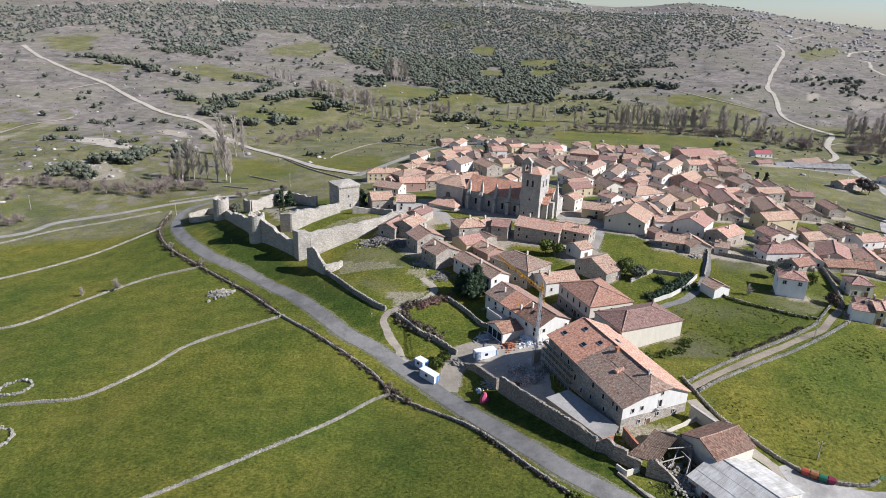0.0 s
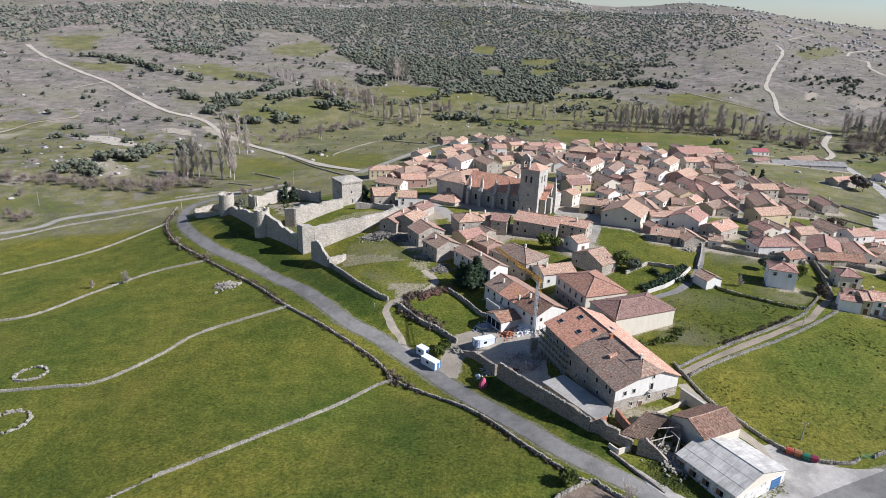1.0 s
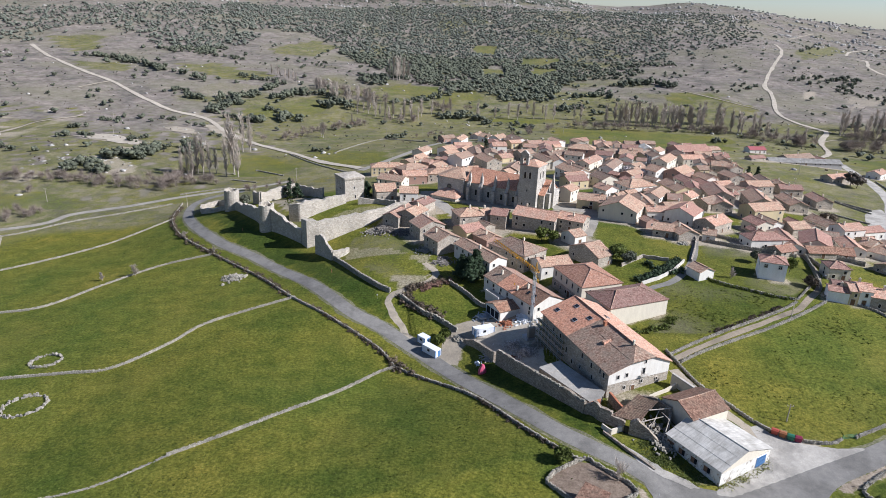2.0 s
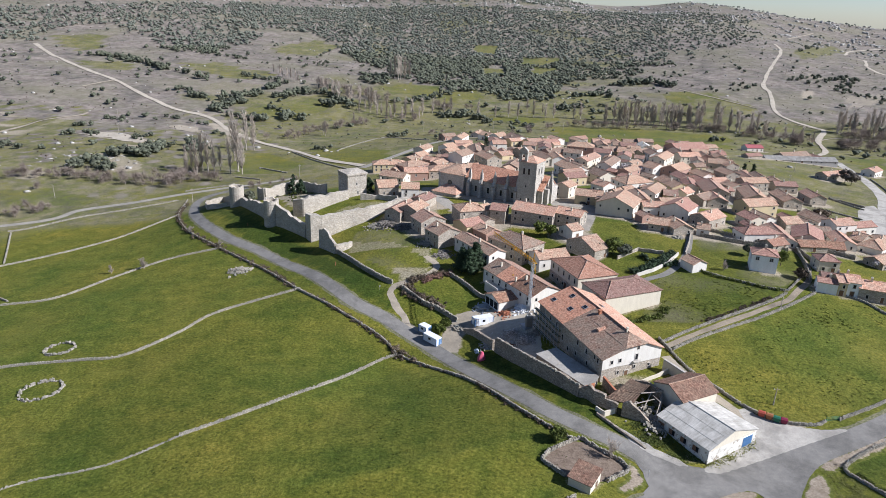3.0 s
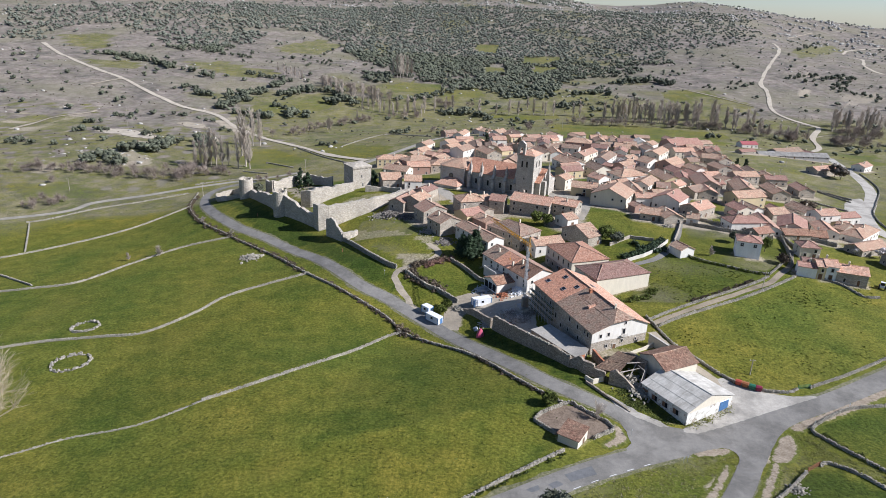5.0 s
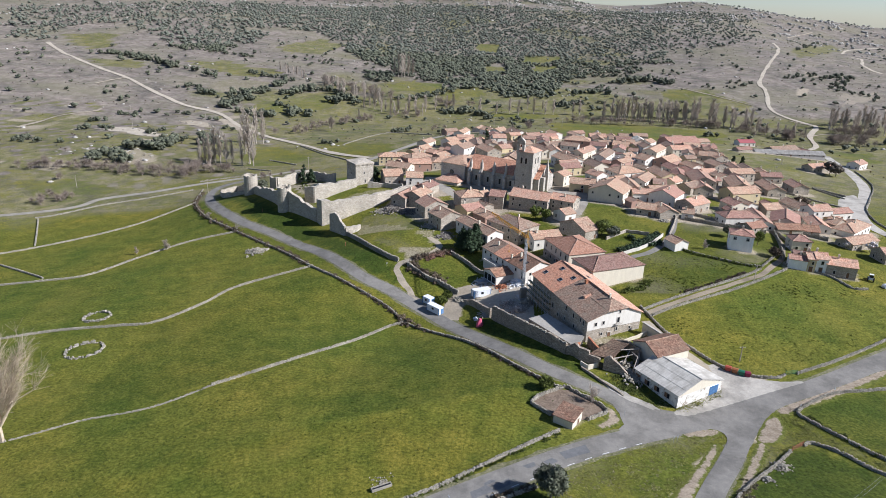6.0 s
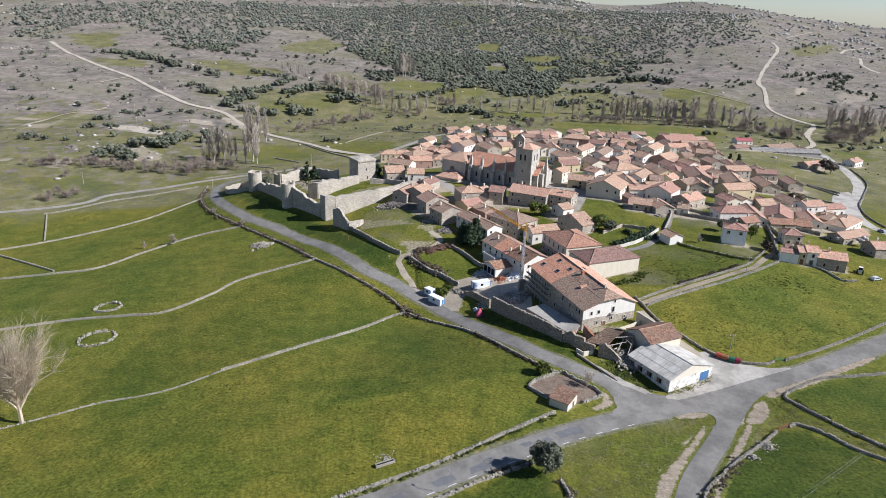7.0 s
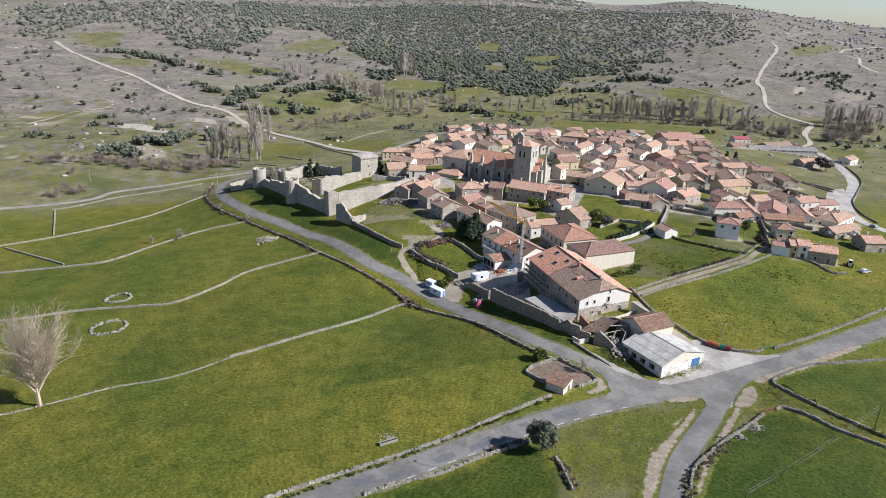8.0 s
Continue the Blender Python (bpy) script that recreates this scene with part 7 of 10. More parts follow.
        m.hull8([(x - 0.6, 2.0, 10.6), (x + 0.6, 2.0, 10.6), (x + 0.6, 3.4, 10.6), (x - 0.6, 3.4, 10.6)], [(x - 0.06, 2.66, 13.8), (x + 0.06, 2.66, 13.8), (x + 0.06, 2.74, 13.8), (x - 0.06, 2.74, 13.8)])
        m.done("buttress", CHURCH_STONE, e)
    for x in (-24.3, -17.3, -10.1, -3.8):
        put_window(e, x, 2.98, 3.2, 0, 1.3, 1.9)
    d = put_door(e, -17.3, 2.96, -4.6, 0, 2.6, 1.9)
    m = Mesh()
    m.box(12.0, 14.0, 5.0, 17.5, -4, 8.6)
    m.done("west_front", CHURCH_STONE, e)
    m = Mesh()
    m.box(12.8, 15.0, 7.6, 9.6, -4, 9.0)
    m.hull8([(12.8, 7.6, 9.0), (15.0, 7.6, 9.0), (15.0, 9.6, 9.0), (12.8, 9.6, 9.0)], [(13.8, 8.5, 18.0), (14.0, 8.5, 18.0), (14.0, 8.7, 18.0), (13.8, 8.7, 18.0)])
    m.done("buttress", CHURCH_STONE, e)
    # sacristy
    m = Mesh()
    m.box(-44.5, -30.5, -6.5, 1.5, -9, 0.8)
    sc = m.done("sacristy", CHURCH_STONE, e)
    m = Mesh()
    a = [(-45, -7), (-30, -7), (-30, 1.2), (-45, 1.2)]
    roof_sheet(m, (*a[0], 0.8), (*a[1], 0.8), (-35, 0.9, 3.6), (-40, 0.9, 3.6), rnd, 6, 4, 0.2, 0.05)
    roof_sheet(m, (*a[1], 0.8), (*a[2], 0.8), (-35, 1.0, 3.6), (-35, 0.9, 3.6), rnd, 4, 4, 0.2, 0.05)
    roof_sheet(m, (*a[3], 0.8), (*a[0], 0.8), (-40, 0.9, 3.6), (-40, 1.0, 3.6), rnd, 4, 4, 0.2, 0.05)
    m.done("sacristy_roof", ROOFS["o"], sc)
    for x in (-41.5, -36.0):
        put_window(e, x, -6.52, -1.6, 0, 0.9, 0.9)
    return e


church()


# ---- castle ----
def tube(m, x, y, r, z0, z1, rnd, ragged=0.5, sides=20, slot=0):
    """A round tower shell with a broken rim and a hollow top."""
    out, low, inn, deep = [], [], [], []
    for i in range(sides):
        a = 2 * math.pi * i / sides
        c, s, t = math.cos(a), math.sin(a), z1 + rnd.uniform(-ragged, ragged)
        low.append((x + c * r * 1.06, y + s * r * 1.06, z0))
        out.append((x + c * r, y + s * r, t))
        inn.append((x + c * (r - 0.9), y + s * (r - 0.9), t))
        deep.append((x + c * (r - 0.9), y + s * (r - 0.9), z1 - 1.8))
    n = sides
    f = []
    for i in range(n):
        j = (i + 1) % n
        for k in range(3):
            f.append((k * n + i, k * n + j, (k + 1) * n + j, (k + 1) * n + i))
    f.append(tuple(3 * n + i for i in range(n)))
    m.add(low + out + inn + deep, f, slot)


def castle():
    e = base("castle", -60, 280, 0, 0, "ruined granite castle with round towers and long broken walls", "castle")
    e.matrix_basis = Matrix()
    rnd = random.Random(12)
    for x, y, r, top in ((-114.0, 316.0, 3.7, 1.4), (-84.8, 277.6, 3.5, 6.2)):
        m = Mesh()
        tube(m, x, y, r, gz(x, y) - 2.5, top, rnd)
        m.done("round_tower", CASTLE_STONE, e)
    m = Mesh()
    ring = [(-64.6, 259.4), (-61.2, 254.6), (-56.6, 256.6), (-60.0, 261.6)]
    tops = (5.9, 6.6, 5.8, 5.4)
    m.hull8([(x, y, -10) for x, y in ring], [(x, y, z) for (x, y), z in zip(ring, tops)])
    m.done("corner_bastion", CASTLE_STONE, e)
    for pts, hs, thick, seed, ruin in (
            ([(-111.0, 313.5), (-101.0, 299.0), (-92.0, 288.0), (-87.0, 280.5)], [-4.5, -1.0, 1.0, 2.5], 1.6, 21, 0.5),
            ([(-81.6, 275.4), (-78.5, 273.2), (-72.3, 268.0), (-64.4, 260.6)], [5.0, 3.4, 1.0, 0.6], 1.6, 22, 0.6),
            ([(-57.0, 257.2), (-46.1, 264.8), (-37.1, 270.4), (-28.6, 280.3), (-19.6, 289.6)], [5.9, 6.2, 6.9, 6.7, 7.2], 1.6, 23, 0.35),
            ([(-55.9, 248.2), (-51.7, 243.3), (-47.0, 236.6)], [3.4, 3.2, -0.4], 1.0, 24, 0.7),
            ([(-47.0, 236.6), (-42.5, 240.0), (-41.5, 243.0)], [0.2, 0.0, -0.6], 1.2, 25, 0.5),
            ([(-75.6, 283.6), (-70.6, 282.4), (-63.0, 289.6), (-51.8, 299.4)], [5.0, 5.9, 5.7, 6.6], 1.6, 26, 0.5),
            ([(-100.0, 319.6), (-94.0, 328.0), (-86.0, 340.0)], [-0.6, -0.2, -0.6], 1.2, 28, 0.5),
            ([(-100.0, 319.6), (-105.5, 326.0)], [-0.8, -2.0], 1.2, 29, 0.5),
            ([(-84.0, 334.0), (-75.5, 326.0), (-65.5, 314.0)], [0.6, 1.8, 4.6], 0.9, 30, 0.5),
            ([(-139.0, 336.0), (-134.0, 325.0), (-127.0, 320.0), (-118.0, 320.0)], [-14.6, -12.6, -10.6, -8.6], 0.8, 31, 0.25),
            ([(-139.0, 336.0), (-132.0, 345.0), (-121.0, 338.0)], [-14.6, -13.8, -10.0], 0.8, 32, 0.4),
            ([(-45.0, 296.0), (-36.0, 296.0), (-26.0, 291.0)], [5.4, 5.6, 6.6], 0.9, 33, 0.4)):
        ragged_wall("curtain_wall", pts, hs, thick, CASTLE_STONE, e, seed, ruin)
    # keep
    k = base("castle_keep", -52.0, 300.6, 35, 1.7, "square granite castle keep with corbelled parapet", "tower")
    m = Mesh()
    m.box(0, 10.6, 0, 11.0, -3.0, 11.4)
    m.done("wall", CASTLE_STONE, k)
    m = Mesh()
    for i in range(14):
        for q in (0, 1):
            a = 0.1 + i * 0.78
            m.box(a, a + 0.4, (-0.35, 11.0)[q], (0.0, 11.35)[q], 10.9, 11.5) if a < 10.4 else None
            m.box((-0.35, 10.6)[q], (0.0, 10.95)[q], a, a + 0.4, 10.9, 11.5) if a < 10.9 else None
    tagged(m.done("corbels", CASTLE_STONE, k), kind="stuff")
    m = Mesh()
    m.box(-0.4, 11.0, -0.4, 11.4, 11.5, 12.2)
    m.hull8([(-0.1, -0.1, 12.2), (10.7, -0.1, 12.2), (10.7, 11.1, 12.2), (-0.1, 11.1, 12.2)], [(4, 4, 13.0), (6.6, 4, 13.0), (6.6, 7, 13.0), (4, 7, 13.0)])
    m.done("keep_roof", CASTLE_STONE, k)
    for x, z, sz in ((5.0, 6.8, 0.9), (5.6, 2.2, 1.2)):
        put_window(k, x, -0.02, z, 0, 0.7, sz)
    put_window(k, -0.02, 5.0, 6.2, -90, 0.6, 0.9)


castle()


# ---- the building yard and roadside things ----
def crane():
    e = base("tower_crane", 26.5, 171.5, 113, None, "self-erecting tower crane with galvanised mast and yellow jib", "crane")
    m = Mesh()
    m.box(-1.7, 1.7, -1.7, 1.7, -0.5, 0.7)
    m.done("undercarriage", GALVANISED, e)
    m = Mesh()
    for i in range(5):
        m.box(-1.5, -0.4, -1.2, 1.2, 0.7 + i * 0.7, 1.36 + i * 0.7)
    m.done("ballast", CONCRETE, e, "stacked concrete ballast blocks")
    m = Mesh()
    hi = 22.6
    for x in (-0.32, 0.32):
        for y in (-0.32, 0.32):
            m.beam((x, y, 0.5), (x, y, hi), 0.1)
    for i in range(14):
        z = 0.8 + i * 1.55
        for a, b in (((-0.32, -0.32), (0.32, -0.32)), ((0.32, -0.32), (0.32, 0.32)), ((0.32, 0.32), (-0.32, 0.32)), ((-0.32, 0.32), (-0.32, -0.32))):
            m.beam((*a, z), (*b, z + 1.5), 0.05)
    m.done("mast", MAST_GREY, e)
    m = Mesh()
    L, w, h = 28.0, 0.55, 1.1
    for y, z in ((-w, 0), (w, 0), (0, h)):
        m.beam((-1.5, y, hi + z), (L, y, hi + z * (0.6 if z else 1)), 0.1)
    n = 20
    for i in range(n):
        a, b = -1.5 + (L + 1.5) * i / n, -1.5 + (L + 1.5) * (i + 0.5) / n
        c = -1.5 + (L + 1.5) * (i + 1) / n
        for y in (-w, w):
            m.beam((a, y, hi), (b, 0, hi + h * 0.8), 0.05)
            m.beam((b, 0, hi + h * 0.8), (c, y, hi), 0.05)
        m.beam((a, -w, hi), (a, w, hi), 0.05)
    m.done("jib", CRANE_YELLOW, e, "yellow lattice jib")
    m = Mesh()
    m.beam((0, 0, hi), (-0.4, 0, hi + 3.0), 0.14)
    m.beam((-0.4, 0, hi + 3.0), (-2.2, 0, hi - 3.2), 0.08)
    m.beam((-2.2, 0, hi - 3.2), (0, 0, hi - 0.5), 0.08)
    m.done("tie_bar", CRANE_YELLOW, e)
    m = Mesh()
    m.beam((-0.4, 0, hi + 3.0), (L * 0.7, 0, hi + h), 0.03)
    m.beam((-2.2, 0, hi - 3.2), (-1.2, 0, 3.5), 0.03)
    m.done("cable", GALVANISED, e)
    m = Mesh()
    m.box(11.6, 12.4, -0.4, 0.4, hi - 0.4, hi - 0.1)
    m.beam((12, 0, hi - 0.4), (12, 0, hi - 9), 0.02)
    m.box(11.85, 12.15, -0.12, 0.12, hi - 9.6, hi - 9)
    m.done("trolley_hook", CRANE_YELLOW, e)


crane()


def cabin(x, y, rot, L, w, h, z=None):
    e = base("site_cabin", x, y, rot, z, "white sheet-metal site cabin with blue corner posts", "container", "site cabins")
    m = Mesh()
    m.box(-L / 2, L / 2, -w / 2, w / 2, 0.15, h)
    m.done("body", CONTAINER_WHITE, e)
    for i in range(int(L / 0.5)):
        a = -L / 2 + L * (i + 0.3) / int(L / 0.5)
        for s in (-1, 1):
            m = Mesh()
            m.box(a, a + 0.2, s * w / 2 - 0.02, s * w / 2 + 0.02, 0.25, h - 0.1)
            m.done("wall_rib", CONTAINER_WHITE, e)
    m = Mesh()
    m.box(-L / 2 - 0.04, L / 2 + 0.04, -w / 2 - 0.04, w / 2 + 0.04, h, h + 0.12)
    m.done("roof", CONTAINER_WHITE, e)
    for sx in (-1, 1):
        for sy in (-1, 1):
            m = Mesh()
            m.box(sx * L / 2 - 0.1, sx * L / 2 + 0.1, sy * w / 2 - 0.1, sy * w / 2 + 0.1, 0, h + 0.02)
            m.done("corner_post", BLUE, e)
    m = Mesh()
    m.box(L / 2 - 0.01, L / 2 + 0.05, -0.1, 0.85, 0.2, 2.2)
    m.done("door", BLUE, e)
    m = Mesh()
    m.box(-L / 2 - 0.05, -L / 2 + 0.01, -0.8, -0.2, 0.2, 2.2)
    m.done("door", BLUE, e)
    m = Mesh()
    m.box(-0.6, 0.4, -w / 2 - 0.04, -w / 2 + 0.01, 1.2, 2.0)
    m.done("window", PANE, e)


cabin(-3.9, 169.7, -44, 6.0, 2.4, 2.5)
cabin(-6.6, 175.6, -44, 3.4, 2.4, 2.5)
cabin(12.4, 177.6, 25, 6.6, 2.5, 2.6)


def tarp():
    e = base("tarpaulin", 11.4, 155.4, 20, None, "bundle wrapped in a pink-red tarpaulin", "tarpaulin")
    m = Mesh()
    rnd = random.Random(3)
    rings = []
    for z, r in ((-0.3, 1.2), (0.5, 1.25), (1.3, 1.05), (2.1, 0.75), (2.8, 0.35)):
        rings.append([(math.cos(a) * r * rnd.uniform(0.85, 1.12), math.sin(a) * r * rnd.uniform(0.7, 1.0), z) for a in [i * math.pi / 5 for i in range(10)]])
    for a, b in zip(rings, rings[1:]):
        m.hull8(a, b)
    m.done("sheet", plain("pink_tarpaulin", (0.5, 0.09, 0.15), 0.5), e)


tarp()


def heap(x, y, r, n, size, mat, label, name="rubble_heap", h=1.0, seed=1, long=1.0, category="rubble"):
    """A heap of loose pieces."""
    rs = np.random.RandomState(seed)
    d = np.abs(rs.normal(0, 0.5, n)) * r
    a = rs.uniform(0, 6.28, n)
    px, py = x + np.cos(a) * d, y + np.sin(a) * d
    z = land(px, py) - 0.15 + np.maximum(0, 1 - d / r) * h * rs.uniform(0.2, 1, n)
    m = Mesh()
    stones_at(m, rs, px, py, z, size * long * rs.uniform(0.5, 1.5, n), size * rs.uniform(0.5, 1.3, n), size * rs.uniform(0.4, 1.0, n), rs.uniform(0, 6.28, n))
    return tagged(m.done(name, mat), label, category, "", "stuff")


heap(24.4, 162.5, 4.5, 420, 0.42, LIME, "heap of pale lime rubble and broken stone in the building yard", seed=2, h=1.6)
heap(21.0, 168.0, 4.5, 320, 0.36, LIME, "heap of pale sand and rubble", seed=3, h=1.4)
heap(27.6, 166.2, 3.0, 260, 0.5, FIELD_STONE, "stack of old building stone", seed=4, h=1.6)
heap(20.0, 160.2, 2.6, 90, 0.5, RUST, "heap of rusty scrap and roof tiles", seed=5, h=0.8)
heap(13.6, 163.0, 2.8, 46, 0.3, BARK, "stack of weathered planks", "plank_stack", 0.6, 6, 9.0, "planks")
heap(10.4, 161.2, 1.4, 30, 0.5, WHITE, "white sacks and buckets on the verge", "sacks", 0.5, 7, 1.0, "sacks")
heap(26.5, 183.4, 4.2, 130, 0.6, WHITE, "pallets of white building material", "pallet_goods", 1.0, 8, 1.6, "building goods")
heap(20.2, 181.6, 2.6, 90, 0.5, BRICK_RED, "pallets of red tiles and bricks", "tile_pallets", 1.0, 9, 1.6, "building goods")
heap(12.8, 187.2, 3.0, 90, 0.6, GALVANISED, "stored scaffold parts and sheeting", "scaffold_store", 0.9, 10, 3.0, "building goods")
heap(-29.6, 262.6, 6.5, 300, 0.45, TWIG_HEAP, "grey heap of brushwood and old timber", "brush_heap", 2.0, 11, 4.0, "brushwood")
heap(-33.0, 262.0, 4.0, 110, 0.7, FIELD_STONE, "tumbled heap of castle stone", seed=31, h=0.9)
heap(-20.4, 258.4, 5.5, 260, 0.4, TWIG_HEAP, "dark tangle of brushwood and stone", "brush_heap", 1.5, 12, 4.0, "brushwood")
heap(-2.0, 226.0, 5.0, 120, 0.45, TWIG_HEAP, "scatter of planks and rubbish below the houses", "plank_stack", 0.5, 32, 4.0, "planks")
heap(-34.5, 262.0, 4.0, 160, 0.6, FIELD_STONE, "low scatter of stone in the yard", seed=13, h=0.6)
heap(-9.0, 236.0, 5.0, 130, 0.6, FIELD_STONE, "scatter of stone below the houses", seed=14, h=0.5)
heap(-85.7, 228.8, 5.0, 120, 0.9, FIELD_STONE, "clearance heap of pale field stones", seed=15, h=0.9)
heap(75.8, 80.8, 2.3, 150, 0.42, FIELD_STONE, "stones fallen from the field wall", seed=16, h=0.8)
heap(70.2, 75.6, 1.5, 80, 0.42, FIELD_STONE, "stones fallen from the field wall", seed=17, h=0.7)
heap(4.6, 176.2, 2.6, 70, 0.7, FIELD_STONE, "pale boulders round a flower bed", seed=18, h=0.4)
heap(95.0, 240.0, 3.0, 90, 0.6, FIELD_STONE, "stone heap in the meadow corner", seed=19, h=0.6)


def ring_fold(x, y, r, seed):
    """A round fold of loose stones in the pasture."""
    rs = np.random.RandomState(seed)
    m = Mesh()
    for c in range(2):
        n = int(2 * math.pi * r / 0.6)
        a = np.linspace(0, 2 * math.pi, n, endpoint=False) + rs.uniform(-0.03, 0.03, n)
        keep = rs.rand(n) > (0.12, 0.6)[c]
        a = a[keep]
        n = len(a)
        d = r + rs.uniform(-0.35, 0.35, n)
        px, py = x + np.cos(a) * d, y + np.sin(a) * d
        stones_at(m, rs, px, py, land(px, py) - 0.1 + 0.45 * c, rs.uniform(0.4, 0.95, n), rs.uniform(0.4, 0.8, n), rs.uniform(0.3, 0.6, n), a + 1.57)
    tagged(m.done("stone_ring", FIELD_STONE), "round fold of loose pale stones in green pasture", "stone ring", "stone rings", "stuff")


ring_fold(-121.8, 162.8, 4.3, 1)
ring_fold(-112.0, 137.0, 5.4, 2)


def trough():
    e = base("water_trough", -11.3, 68.0, 30, None, "long concrete cattle trough in green pasture", "trough")
    m = Mesh()
    m.box(-2.2, 2.2, -0.45, -0.3, -0.1, 0.65)
    m.box(-2.2, 2.2, 0.3, 0.45, -0.1, 0.65)
    m.box(-2.2, -2.05, -0.3, 0.3, -0.1, 0.65)
    m.box(2.05, 2.2, -0.3, 0.3, -0.1, 0.65)
    m.done("basin", CONCRETE, e)
    m = Mesh()
    m.box(-2.05, 2.05, -0.3, 0.3, -0.1, 0.45)
    m.done("water", PANE, e)


trough()
heap(-11.6, 70.0, 2.8, 70, 0.3, FIELD_STONE, "small stones strewn beside the trough", seed=20, h=0.15)


def bin_(x, y, rot, colour, word):
    e = base("waste_container", x, y, rot, None, f"{word} wheeled waste container by the stone wall", "bin", "waste containers")
    m = Mesh()
    m.hull8([(-0.6, -0.45, 0.2), (0.6, -0.45, 0.2), (0.6, 0.45, 0.2), (-0.6, 0.45, 0.2)], [(-0.8, -0.6, 1.3), (0.8, -0.6, 1.3), (0.8, 0.6, 1.3), (-0.8, 0.6, 1.3)])
    mt = plain(word + "_plastic", colour, 0.5)
    m.done("body", mt, e)
    m = Mesh()
    m.hull8([(-0.85, -0.65, 1.3), (0.85, -0.65, 1.3), (0.85, 0.65, 1.3), (-0.85, 0.65, 1.3)], [(-0.7, -0.3, 1.6), (0.7, -0.3, 1.6), (0.7, 0.3, 1.6), (-0.7, 0.3, 1.6)])
    m.done("lid", mt, e)
    for sx in (-0.5, 0.5):
        for sy in (-0.35, 0.35):
            m = Mesh()
            m.beam((sx, sy - 0.05, 0.1), (sx, sy + 0.05, 0.1), 0.1, sides=8)
            m.done("wheel", PANE, e)


bin_(80.4, 123.4, -30, (0.38, 0.08, 0.05), "red")
bin_(81.9, 122.5, -30, (0.30, 0.12, 0.05), "brown")
bin_(83.4, 121.6, -28, (0.03, 0.14, 0.08), "green")
bin_(84.9, 121.0, -20, (0.20, 0.02, 0.05), "maroon")


def tractor():
    e = base("tractor", 156.4, 187.0, 60, None, "green farm tractor with a white cab in a yard", "tractor")
    green = plain("tractor_green", (0.04, 0.16, 0.04), 0.45)
    m = Mesh()
    m.box(0.2, 2.4, -0.45, 0.45, 0.7, 1.6)
    m.done("bonnet", green, e)
    m = Mesh()
    m.box(-1.3, 0.2, -0.75, 0.75, 0.7, 1.6)
    m.box(-1.2, 0.15, -0.7, 0.7, 2.6, 2.75)
    m.done("cab", CONTAINER_WHITE, e)
    m = Mesh()
    m.box(-1.15, 0.1, -0.66, 0.66, 1.6, 2.6)
    m.done("cab_glass", PANE, e)
    for x, y, r in ((-0.9, -0.95, 0.85), (-0.9, 0.95, 0.85), (1.8, -0.75, 0.5), (1.8, 0.75, 0.5)):
        m = Mesh()
        m.beam((x, y - 0.22, r), (x, y + 0.22, r), r, sides=14)
        w = m.done("wheel", PANE, e)
        m = Mesh()
        m.beam((x, y - 0.24, r), (x, y + 0.24, r), r * 0.5, sides=10)
        m.done("rim", CRANE_YELLOW, w)


tractor()


def car(x, y, rot, colour, word):
    e = base("car", x, y, rot, None, f"small {word} car parked in the village", "car", "parked cars")
    m = Mesh()
    side = [(-2.0, 0.35), (2.0, 0.35), (2.05, 0.75), (1.2, 0.9), (0.6, 1.4), (-1.3, 1.42), (-1.95, 0.95)]
    m.hull8([(a, -0.85, b) for a, b in side], [(a, 0.85, b) for a, b in side])
    m.done("body", plain(word + "_car_paint", colour, 0.3), e)
    m = Mesh()
    m.hull8([(-1.25, -0.87, 0.95), (1.05, -0.87, 0.93), (0.55, -0.87, 1.34), (-1.2, -0.87, 1.36)], [(-1.25, 0.87, 0.95), (1.05, 0.87, 0.93), (0.55, 0.87, 1.34), (-1.2, 0.87, 1.36)])
    m.done("side_glass", PANE, e)
    for a in (-1.25, 1.3):
        for b in (-0.8, 0.8):
            m = Mesh()
            m.beam((a, b - 0.1, 0.32), (a, b + 0.1, 0.32), 0.32, sides=12)
            m.done("wheel", PANE, e)


car(65.0, 289.6, -10, (0.03, 0.03, 0.035), "black")
car(7.6, 276.5, 40, (0.04, 0.04, 0.05), "dark grey")
car(159.6, 181.8, 20, (0.6, 0.6, 0.6), "white")
car(203.5, 250.0, 100, (0.3, 0.32, 0.35), "silver")


def lamp_post(x, y, rot, h=5.0):
    e = base("street_lamp", x, y, rot, None, "thin grey steel street lamp at the roadside", "street lamp", "street lamps")
    m = Mesh()
    m.beam((0, 0, -0.3), (0, 0, h), 0.07, 0, 0.045, 6)
    m.beam((0, 0, h), (0.9, 0, h + 0.25), 0.035)
    m.done("pole", GALVANISED, e)
    m = Mesh()
    m.hull8([(0.75, -0.12, h + 0.12), (1.35, -0.12, h + 0.2), (1.35, 0.12, h + 0.2), (0.75, 0.12, h + 0.12)], [(0.8, -0.1, h + 0.3), (1.3, -0.1, h + 0.36), (1.3, 0.1, h + 0.36), (0.8, 0.1, h + 0.3)])
    m.done("lantern", GALVANISED, e)


for x, y, r in ((2.9, 58.8, 120), (60.5, 176.0, 0), (-6.0, 282.0, 0), (130.0, 201.0, 0)):
    lamp_post(x, y, r)


